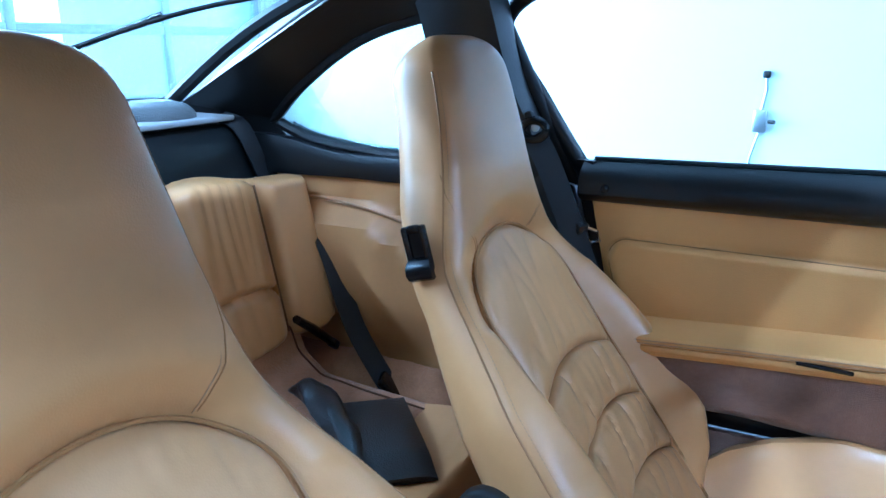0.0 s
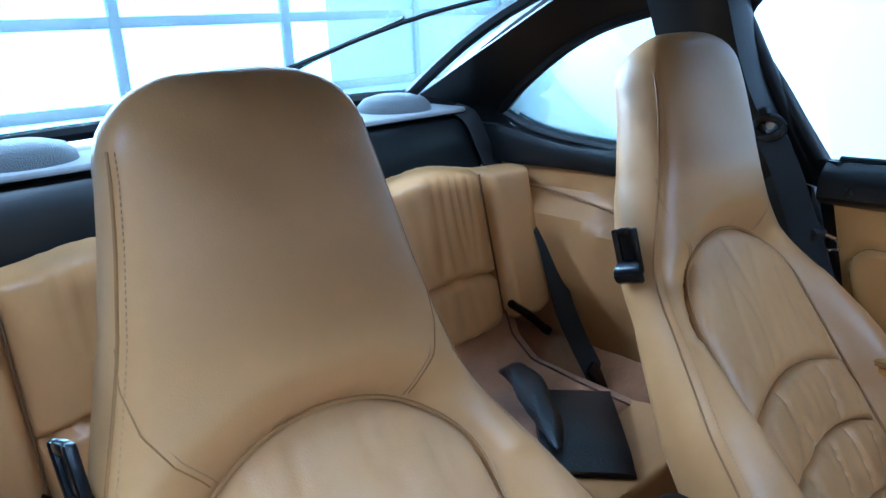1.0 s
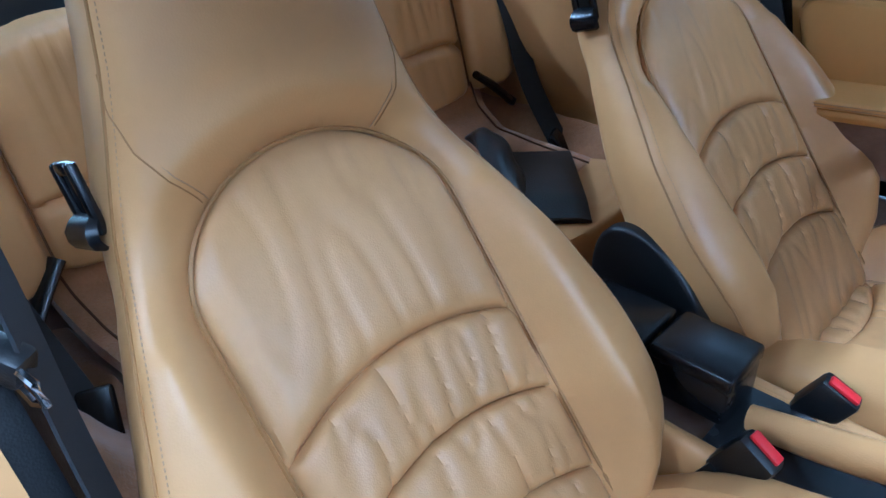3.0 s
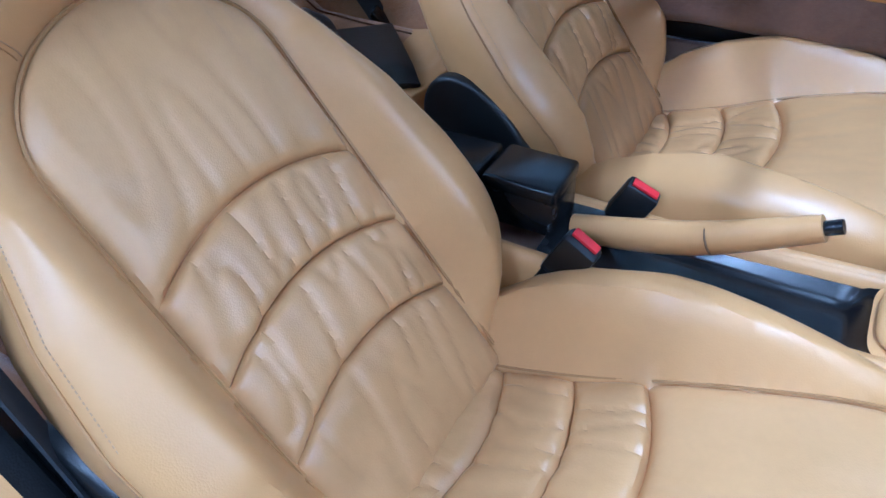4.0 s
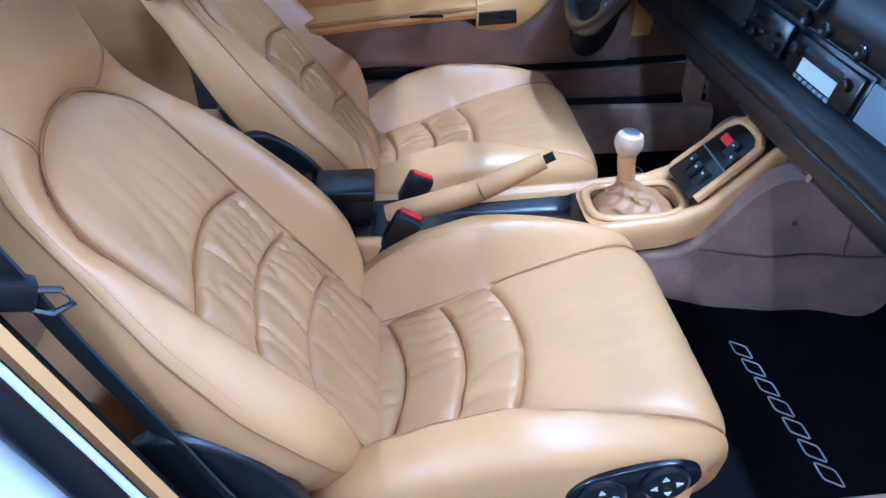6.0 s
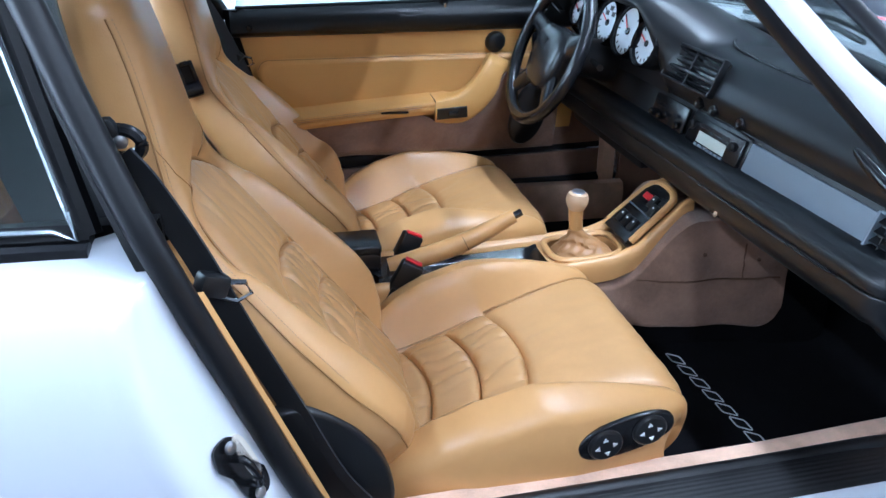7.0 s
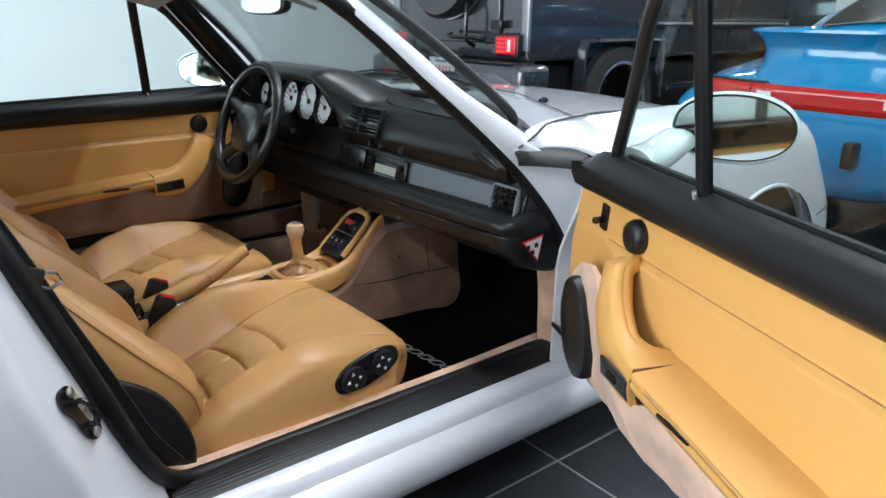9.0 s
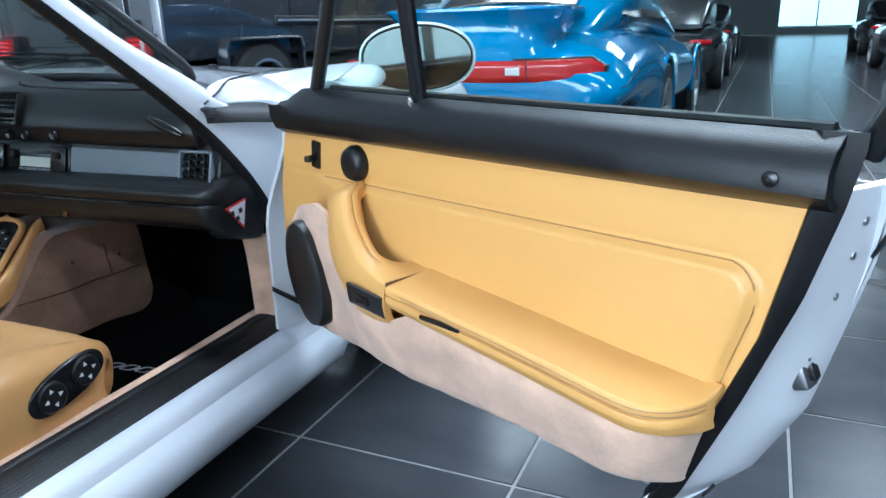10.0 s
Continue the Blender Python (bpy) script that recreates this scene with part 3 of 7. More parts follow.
    part("rim", lathe(B(), [(0.205, 0.0), (0.21, 0.102), (0.195, 0.100), (0.16, 0.07), (0.05, 0.085), (0.001, 0.088)], (0.80, -1.10, 0.305), (1, 0, 0), 40), alloy, wheel)
    # footwell side: pale carpet edge behind the seal, beyond it black for shade (near side)
    rows = [[(0.699, y0, z), (0.690, y0 - 0.022, z), (0.672, y0 - 0.044, z), (0.654, y0 - 0.050, z), (0.640, y0 - 0.040, z), (0.634, y0 - 0.010, z)] for z, y0 in ((0.325, 0.842), (0.36, 0.842), (0.40, 0.840), (0.45, 0.838), (0.50, 0.834), (0.555, 0.824))]
    part("kick_edge", solid(B(), rows, (0.0, 0.010, 0)), carpet_light, car, "pale carpet edge of the footwell")
    rows = [[(0.640, 0.862, z), (0.622, 0.90, z), (0.610, 1.0, z), (0.60, 1.30, z)] for z in (0.20, 0.33, 0.45, 0.60)]
    part("kick_panel", solid(B(), rows, (0.012, 0, 0)), mat_and_shade_black if SIDE[0] > 0 else carpet, car, "carpeted footwell side")
    # dark gasket over the hinge hollow, shut line of the bonnet
    rowa = spline([(0.716, 0.612, 0.880), (0.712, 0.679, 0.882), (0.73, 0.73, 0.882), (0.764, 0.77, 0.880), (0.800, 0.80, 0.868), (0.800, 0.88, 0.850)], 30)
    rowb = spline([(0.690, 0.655, 0.905), (0.672, 0.70, 0.917), (0.655, 0.76, 0.925), (0.64, 0.82, 0.928), (0.63, 0.88, 0.929), (0.62, 0.95, 0.928)], 30)
    part("scuttle", solid(B(), [[a, a * 0.7 + c * 0.3 + Vector((0, 0, 0.010)), a * 0.35 + c * 0.65 + Vector((0, 0, 0.010)), c] for a, c in zip(rowa, rowb)], (0, 0, -0.010)), paint_white, car, "white panel between pillar and wing")
    low = spline([(0.722, 0.622, 0.852), (0.740, 0.655, 0.850), (0.768, 0.695, 0.847), (0.800, 0.740, 0.842), (0.818, 0.768, 0.840)], 20)
    top = spline([(0.718, 0.612, 0.8795), (0.716, 0.674, 0.8795), (0.736, 0.725, 0.8795), (0.770, 0.765, 0.874), (0.815, 0.778, 0.852)], 20)
    rows = [[a, a.lerp(c, 0.3) + Vector((0.006, -0.004, 0.004)), a.lerp(c, 0.7) + Vector((0.006, -0.004, 0.005)), c] for a, c in zip(low, top)]
    part("wing_gasket", solid(B(), rows, (0, 0, -0.006)), gasket_grey, car, "dark grey rubber wing gasket")


# pale metal for the painted glint along the quarter window
glint_metal = mat("pale_edge_glint", (0.55, 0.60, 0.64), 0.25, metal=0.8, vary=0.08)
gasket_grey = mat("worn_grey_rubber", (0.013, 0.0135, 0.015), 0.48, vary=0.25, vscale=14)
both(shell_side)


def shell_mid():
    # floor pan, bulkhead, rear bulkhead
    box(bm := B(), (0, 0.12, 0.185), (1.22, 2.5, 0.02))
    part("floor_carpet", bm, carpet, car, "beige carpeted floor")
    rows = [[(x, 1.16 + 0.14 * q, 0.195 + 0.55 * q) for x in (-0.62, -0.2, 0.2, 0.62)] for q in (0, 0.35, 0.7, 1)]
    # black colour stands for the darkness at the footwell's end
    part("bulkhead", solid(B(), rows, (0, 0.02, 0)), mat_and_shade_black, car)
    rows = [[(x, y, z) for x in (-0.62, -0.3, 0, 0.3, 0.62)] for y, z in ((-1.10, 0.20), (-1.13, 0.55), (-1.15, 0.80))]
    part("rear_bulkhead", solid(B(), rows, (0, -0.02, 0)), carpet, car)
    # roof with lining
    rows = [[(x, y, z - 0.05 * (x / 0.5) ** 2) for x in [-0.53 + 1.06 * k / 12 for k in range(13)]] for y, z in ((0.27, 1.235), (0.15, 1.270), (-0.1, 1.300), (-0.4, 1.297), (-0.60, 1.270), (-0.68, 1.250))]
    part("roof", solid(B(), rows, (0, 0, 0.012)), paint_white, car)
    rows = [[(x, y, z - 0.05 * (x / 0.5) ** 2) for x in [-0.50 + 1.0 * k / 12 for k in range(13)]] for y, z in ((0.25, 1.222), (0.15, 1.250), (-0.1, 1.278), (-0.4, 1.274), (-0.60, 1.245), (-0.68, 1.226))]
    part("headliner", solid(B(), rows, (0, 0, 0.008)), headliner, car, "light grey perforated roof lining")
    # rear window and its seal, shelf
    edge = [(-0.51, -1.27, 0.965), (-0.450, -0.69, 1.222), (0.450, -0.69, 1.222), (0.51, -1.27, 0.965)]
    rows = []
    for k in range(9):
        q = k / 8
        a, b = Vector(edge[0]).lerp(edge[1], q), Vector(edge[3]).lerp(edge[2], q)
        rows.append([a.lerp(b, j / 12) + Vector((0, -0.10 * (1 - (j / 6 - 1) ** 2), 0.03 * math.sin(q * math.pi))) for j in range(13)])
    g = part("rear_window", solid(B(), rows, (0, 0.002, 0.004)), glass_clear, car, "curved rear window")
    g.visible_shadow = False
    rim = rows[0] + [r[-1] for r in rows[1:]] + list(reversed(rows[-1]))[1:] + [r[0] for r in reversed(rows)][1:]
    part("window_seal", tube(B(), rim + [rim[0]], 0.016, 8), black_rubber, car)
    rows = [[(x, y, z) for x in [-0.56 + 1.12 * k / 8 for k in range(9)]] for y, z in ((-1.075, 0.80), (-1.085, 0.86), (-1.095, 0.915), (-1.11, 0.930), (-1.20, 0.938), (-1.40, 0.945))]
    part("rear_shelf", solid(B(), rows, (0, -0.012, -0.012)), black_soft, car, "black padded rear shelf")
    part("shelf_edge", box(B(), (0, -1.16, 0.943), (1.06, 0.14, 0.012), bevel=0.005), grey_shelf, car, "grey carpeted shelf top")
    # windscreen
    rows = []
    for q in (0, 0.02, 0.05, 0.09, 0.14, 0.25, 0.375, 0.5, 0.625, 0.75, 0.875, 1.0):
        w = 0.672 - 0.190 * q - 0.060 * max(0, 1 - q / 0.14) ** 2.4
        y, z = 0.700 - 0.425 * q, 0.915 + 0.352 * q
        rows.append([(x * w, y + 0.25 * (1 - x * x) * (1 - 0.5 * q), z + 0.02 * math.sin(q * math.pi)) for x in [-1 + j / 8 for j in range(17)]])
    g = part("windscreen", solid(B(), rows, (0, 0.003, 0.004)), glass_screen, car, "windscreen glass")
    g.visible_shadow = False
    rim = [Vector(p) for p in rows[0] + [r[-1] for r in rows[1:]] + list(reversed(rows[-1]))[1:] + [r[0] for r in reversed(rows)][1:]]
    part("window_seal", tube(B(), rim + [rim[0]], 0.012, 10), gasket_grey, car, "dark rubber windscreen surround")
    # bonnet and cowl
    rows = []
    for k in range(25):
        q = k / 24
        row = []
        for j in range(21):
            x = -1 + j / 10
            y = 0.712 + 0.25 * (1 - x * x) * (1 - q) + 1.25 * q - 0.10 * q * x * x
            z = 0.918 + 0.014 * sstep(0, 0.12, q) + 0.006 * (1 - x * x) - 0.035 * q - 0.02 * q * q - 0.20 * q ** 7
            row.append((x * (0.665 - 0.09 * q), y, z))
        rows.append(row)
    part("bonnet", solid(B(), rows, (0, 0, -0.012)), paint_white, car)
    for sx in (-1, 1):
        part("shut_line", tube(B(), spline([(sx * 0.722, 0.622, 0.887), (sx * 0.704, 0.685, 0.904), (sx * 0.684, 0.735, 0.919), (sx * 0.668, 0.775, 0.925), (sx * 0.660, 0.87, 0.930), (sx * 0.645, 1.00, 0.931), (sx * 0.630, 1.30, 0.918)], 40), 0.0026, 6), gasket_grey, car)
    part("shut_line", tube(B(), spline([(-0.66, 0.868, 0.931), (-0.42, 0.985, 0.936), (-0.19, 1.094, 0.938), (0.19, 1.094, 0.938), (0.42, 0.985, 0.936), (0.66, 0.868, 0.931)], 40), 0.0018, 6), gasket_grey, car)
    rows = [[(x * 0.58, 2.24 - 0.10 * x * x - 0.03 * (q < 0.2) + 0.06 * math.sin(q * math.pi), 0.60 - 0.40 * q) for x in [-1 + j / 8 for j in range(17)]] for q in [k / 8 for k in range(9)]]
    part("front_bumper", solid(B(), rows, (0, -0.02, 0)), paint_white, car)
    rows = [[(x * 0.66, -2.0 + 0.12 * x * x - 0.05 * math.sin(q * math.pi), 0.80 - 0.60 * q) for x in [-1 + j / 8 for j in range(17)]] for q in [k / 8 for k in range(9)]]
    part("rear_bumper", solid(B(), rows, (0, 0.02, 0)), paint_white, car)
    rows = [[(x * 0.62, -1.29 - 0.72 * q - 0.09 * (1 - x * x) * (1 - q) + 0.10 * q * x * x, 0.945 - 0.14 * q * q) for x in [-1 + j / 8 for j in range(17)]] for q in [k / 8 for k in range(9)]]
    part("engine_lid", solid(B(), rows, (0, 0, -0.012)), paint_white, car)
    part("nozzle", lathe(B(), [(0.016, 0), (0.014, 0.008), (0.006, 0.012), (0.001, 0.012)], (0.40, 1.03, 0.932), (0, 0, 1), 14), black_gloss, car)
    # driving mirror under the roof's front edge
    loops = [[Vector((0.20 + uu * w, 0.272 + d, 1.192 + vv * w)) for uu, vv in oval(0.115, 0.030, 32, 3.2)] for d, w in ((-0.004, 0.94), (0.0, 1.0), (0.014, 1.0), (0.026, 0.85), (0.032, 0.4), (0.033, 0.02))]
    dm = part("driving_mirror", rings(B(), loops), black_trim, car, "black framed driving mirror")
    part("mirror_glass", plate(B(), oval(0.106, 0.026, 32, 3.2), ((1, 0, 0), (0, 0, 1)), 0.001, (0.20, 0.267, 1.192)), mirror_mat, dm)
    part("mirror_stalk", tube(B(), spline([(0.19, 0.295, 1.192), (0.16, 0.31, 1.21), (0.14, 0.295, 1.235)], 8), 0.008, 8), black_trim, dm)
    # wipers
    for pts in ([(-0.28, 0.965, 0.935), (0.02, 0.935, 0.965), (0.22, 0.895, 0.958)], [(-0.52, 0.86, 0.930), (-0.28, 0.90, 0.970), (-0.02, 0.925, 0.965)]):
        w = part("wiper", tube(B(), spline(pts, 12), 0.006, 6), black_gloss, car)
        part("blade", tube(B(), spline([Vector(p) + Vector((0.0, 0.012, 0.012)) for p in pts], 12), 0.004, 6), black_rubber, w)
    w = part("wiper", tube(B(), [(-0.10, -1.37, 0.985), (-0.20, -1.20, 1.07), (-0.285, -1.00, 1.145)], 0.006, 6), black_gloss, car, "rear window wiper")
    part("blade", tube(B(), spline([(-0.10, -1.27, 1.030), (-0.285, -0.99, 1.140), (-0.44, -0.82, 1.190)], 12), 0.005, 6), black_rubber, w)


grey_shelf = mat("grey_shelf_carpet", (0.30, 0.31, 0.32), 0.9, vary=0.15, grain=0.5, gscale=500)
shell_mid()


# ---- front seats ----
BACK_P, BACK_S, BACK_N = Vector((0, -0.385, 0.80)), Vector((0, -0.589, 0.808)), Vector((0, 0.808, 0.589))
HEAD = [Vector(p) for p in ((0, -0.385, 0.80), (0, -0.402, 0.856), (0, -0.412, 0.925), (0, -0.423, 0.995), (0, -0.438, 1.060), (0, -0.460, 1.122))]
HEAD = spline([HEAD[0] - BACK_S * 0.06] + HEAD, 60)
HEAD_L = [-0.06]
for c0, c1 in zip(HEAD, HEAD[1:]):
    HEAD_L.append(HEAD_L[-1] + (c1 - c0).length)
TOP = HEAD_L[-1]
BACK_W = [(-0.60, 0.115), (-0.57, 0.160), (-0.53, 0.205), (-0.49, 0.238), (-0.45, 0.262), (-0.40, 0.277), (-0.34, 0.282), (-0.30, 0.281), (-0.20, 0.262), (-0.12, 0.232), (-0.04, 0.200),
          (0.03, 0.174), (0.08, 0.157), (0.13, 0.142), (0.20, 0.127), (0.25, 0.118), (TOP, 0.108)]
BACK_H = [(-0.60, -0.010), (-0.54, 0.015), (-0.49, 0.042), (-0.43, 0.062), (-0.38, 0.064), (-0.30, 0.056), (-0.15, 0.042), (0.0, 0.026), (0.10, 0.020), (0.25, 0.014), (TOP, 0.010)]
INS = 0.155


def back_w(s):
    """Half width of the backrest, closing in a round top."""
    q = max(0.0, (s - TOP + 0.075) / 0.0755)
    return lerp(BACK_W, s) * math.sqrt(max(0.0, 1 - q ** 3.3) * 0.86 + 0.14) if q > 0 else lerp(BACK_W, s)


def back_ins(s):
    if s > 0.026:
        return 0.0
    if s < -0.10:
        return INS - 0.02 * sstep(-0.40, -0.6, s)
    return INS * math.sqrt(max(0, 1 - ((s + 0.10) / 0.126) ** 2))


def back_pt(x, s, d):
    if s <= -0.06:
        return BACK_P + BACK_S * s + BACK_N * d + Vector((x, 0, 0))
    i = min(len(HEAD) - 2, max(0, int(np.searchsorted(HEAD_L, s)) - 1))
    t = (s - HEAD_L[i]) / (HEAD_L[i + 1] - HEAD_L[i])
    g = (HEAD[min(i + 2, len(HEAD) - 1)] - HEAD[max(0, i - 1)]).normalized()
    return HEAD[i].lerp(HEAD[i + 1], t) + Vector((0, g.z, -g.y)) * d + Vector((x, 0, 0))


def back_depth(x, s):
    W, w, h, a = back_w(s), back_ins(s), lerp(BACK_H, s), abs(x)
    hd = sstep(-0.05, 0.10, s)
    pw = 3.6 - 0.4 * hd
    drop = (0.07 - 0.022 * hd) * (1 - max(0, 1 - min(1, a / W) ** pw) ** (1 / pw))
    d = (math.hypot(a / INS, (s + 0.10) / 0.126) - 1) * 0.13 if s > -0.10 else a - w
    if d <= 0:
        return -0.014 - drop * 0.2
    return h * (0.12 + 0.88 * sstep(0, 0.052, d)) - 0.010 * sstep(0.018, 0, d) - drop


def seat_back(seed):
    bm, loops = B(), []
    ss = [-0.60 + (TOP + 0.54) * k / 112 for k in range(113)] + [TOP - d for d in (0.052, 0.044, 0.036, 0.029, 0.022, 0.016, 0.011, 0.007, 0.004, 0.0015, 0)]
    for s in ss:
        W = back_w(s)
        w = back_ins(s)
        th = 0.080 - 0.020 * sstep(-0.25, 0.08, s)
        crown = math.sqrt(max(0.0, 1 - (max(0.0, s - TOP + 0.070) / 0.0702) ** 2.3))
        loop = []
        for k in range(53):
            a = math.sin((k / 52 - 0.5) * math.pi) * 0.45 + (k / 52 - 0.5) * 2 * 0.55
            x = a * W
            dd = back_depth(x, s)
            dd += 0.0022 * noise.noise(Vector((x * 9, s * 7, seed)))
            loop.append(back_pt(x, s, -0.040 + (dd + 0.040) * crown))
        hd = sstep(-0.05, 0.10, s)
        for k in range(1, 16):
            g = math.pi * k / 16
            cx, sx = math.cos(g), math.sin(g)
            dd = -0.042 + 0.010 * hd - (th + 0.022 * hd) * sx ** 0.70
            loop.append(back_pt(math.copysign(abs(cx) ** (0.90 - 0.30 * hd), cx) * W, s, -0.040 + (dd + 0.040) * crown))
        loops.append(loop)
    rings(bm, loops)
    bmesh.ops.recalc_face_normals(bm, faces=bm.faces)
    return bm


def arc_s(end, rise):
    return lambda x: end + rise * (1 - (x / INS) ** 2)


def puff_panel(lo, hi, place, half, seed, puff=0.013, wrinkle=0.002, nu=40, nv=24):
    """A padded leather panel between two seams, full in the middle and drawn in at the edges, creased across the seams."""
    rows = []
    for j in range(nv + 1):
        v = j / nv
        row = []
        for i in range(nu + 1):
            u = -1 + 2 * i / nu
            x = half(u, v)
            s = lo(x) + (hi(x) - lo(x)) * v
            e = (1 - abs(u) ** 9) ** 0.5 * (1 - abs(2 * v - 1) ** 7) ** 0.5
            f = noise.noise(Vector((x * 26 + s * 5 + seed, s * 7, seed * 1.7)))
            g = noise.noise(Vector((x * 70 - seed, s * 30, seed)))
            near = 0.35 + 0.65 * abs(2 * v - 1) ** 1.4
            crease = -max(0.0, 1 - abs(f) * 3.6) ** 1.6 * near + 0.22 * g * near + 0.30 * f
            row.append(place(x, s, -0.013 + puff * e + wrinkle * crease * e))
        rows.append(row)
    return rows


CUSH = spline([(0, -0.20, 0.318), (0, -0.12, 0.322), (0, -0.04, 0.333), (0, 0.056, 0.362), (0, 0.146, 0.396), (0, 0.25, 0.420), (0, 0.33, 0.432),
               (0, 0.385, 0.431), (0, 0.422, 0.410), (0, 0.438, 0.370), (0, 0.432, 0.320), (0, 0.415, 0.285)], 220)
CUSH_L = [0.0]
for c0, c1 in zip(CUSH, CUSH[1:]):
    CUSH_L.append(CUSH_L[-1] + (c1 - c0).length)
CUSH_END = CUSH_L[-1]


def cush_at(L):
    L = min(max(L, 0), CUSH_END - 1e-6)
    i = max(0, int(np.searchsorted(CUSH_L, L)) - 1)
    i = min(i, len(CUSH) - 2)
    t = (L - CUSH_L[i]) / max(1e-9, CUSH_L[i + 1] - CUSH_L[i])
    p = CUSH[i].lerp(CUSH[i + 1], t)
    k0, k1 = max(0, i - 4), min(len(CUSH) - 1, i + 5)
    d = (CUSH[k1] - CUSH[k0]).normalized()
    return p, Vector((0, -d.z, d.y))


def cush_L(y):
    for k, p in enumerate(CUSH):
        if p.y >= y:
            return CUSH_L[k]
    return CUSH_END


CUSH_W = [(0, 0.17), (0.04, 0.212), (0.08, 0.240), (0.14, 0.262), (0.22, 0.278), (0.40, 0.284), (0.55, 0.272), (0.62, 0.255), (0.70, 0.235), (0.80, 0.222)]
CUSH_I = [(0, 0.132), (0.16, 0.140), (0.35, 0.152), (0.48, 0.176), (0.62, 0.205), (0.80, 0.205)]
CUSH_H = [(0, 0.0), (0.05, 0.024), (0.10, 0.058), (0.18, 0.090), (0.26, 0.101), (0.36, 0.092), (0.46, 0.064), (0.56, 0.030), (0.66, 0.008), (0.80, 0.0)]


def cush_pt(x, L, d):
    p, n = cush_at(L)
    return Vector((x, p.y, p.z)) + n * d


def seat_cushion(seed):
    bm, loops = B(), []
    for k in range(91):
        L = CUSH_END * k / 90
        W, w, h = lerp(CUSH_W, L), lerp(CUSH_I, L), lerp(CUSH_H, L)
        p, n = cush_at(L)
        loop = []
        for i in range(57):
            q = i / 56 - 0.5
            a = math.sin(q * math.pi) * 0.6 + q * 2 * 0.4
            x = a * W
            t = (abs(x) - w) / (W - w)
            drop = 0.115 * (1 - max(0, 1 - abs(a) ** 5) ** (1 / 5)) * (1 - 0.55 * sstep(0.60, 0.78, L))
            d = (h * (0.1 + 0.9 * sstep(0, 0.45, t)) - 0.010 * sstep(0.12, 0, t) if t > 0 else -0.014) - drop
            d += 0.002 * noise.noise(Vector((x * 9, L * 8, seed)))
            loop.append(Vector((x, p.y, p.z)) + n * d)
        # upright flanks, then the underside
        under = Vector((0, min(p.y, 0.385), 0.275 if p.y < 0.40 else 0.280))
        rise = max(0.0, loop[-1].z - under.z)
        for a, m in ((1.002, 0.66), (0.995, 0.33), (0.965, 0.05), (0.75, 0), (0.45, 0), (0, 0), (-0.45, 0), (-0.75, 0), (-0.965, 0.05), (-0.995, 0.33), (-1.002, 0.66)):
            loop.append(Vector((a * W, under.y + (loop[0].y - under.y) * m, under.z + rise * m)))
        loops.append(loop)
    rings(bm, loops)
    bmesh.ops.recalc_face_normals(bm, faces=bm.faces)
    return bm


def shift(bm, x):
    bmesh.ops.translate(bm, verts=bm.verts, vec=(x, 0, 0))
    return bm


def seam_line(pts, r=0.0016):
    return tube(B(), pts, r, 5)


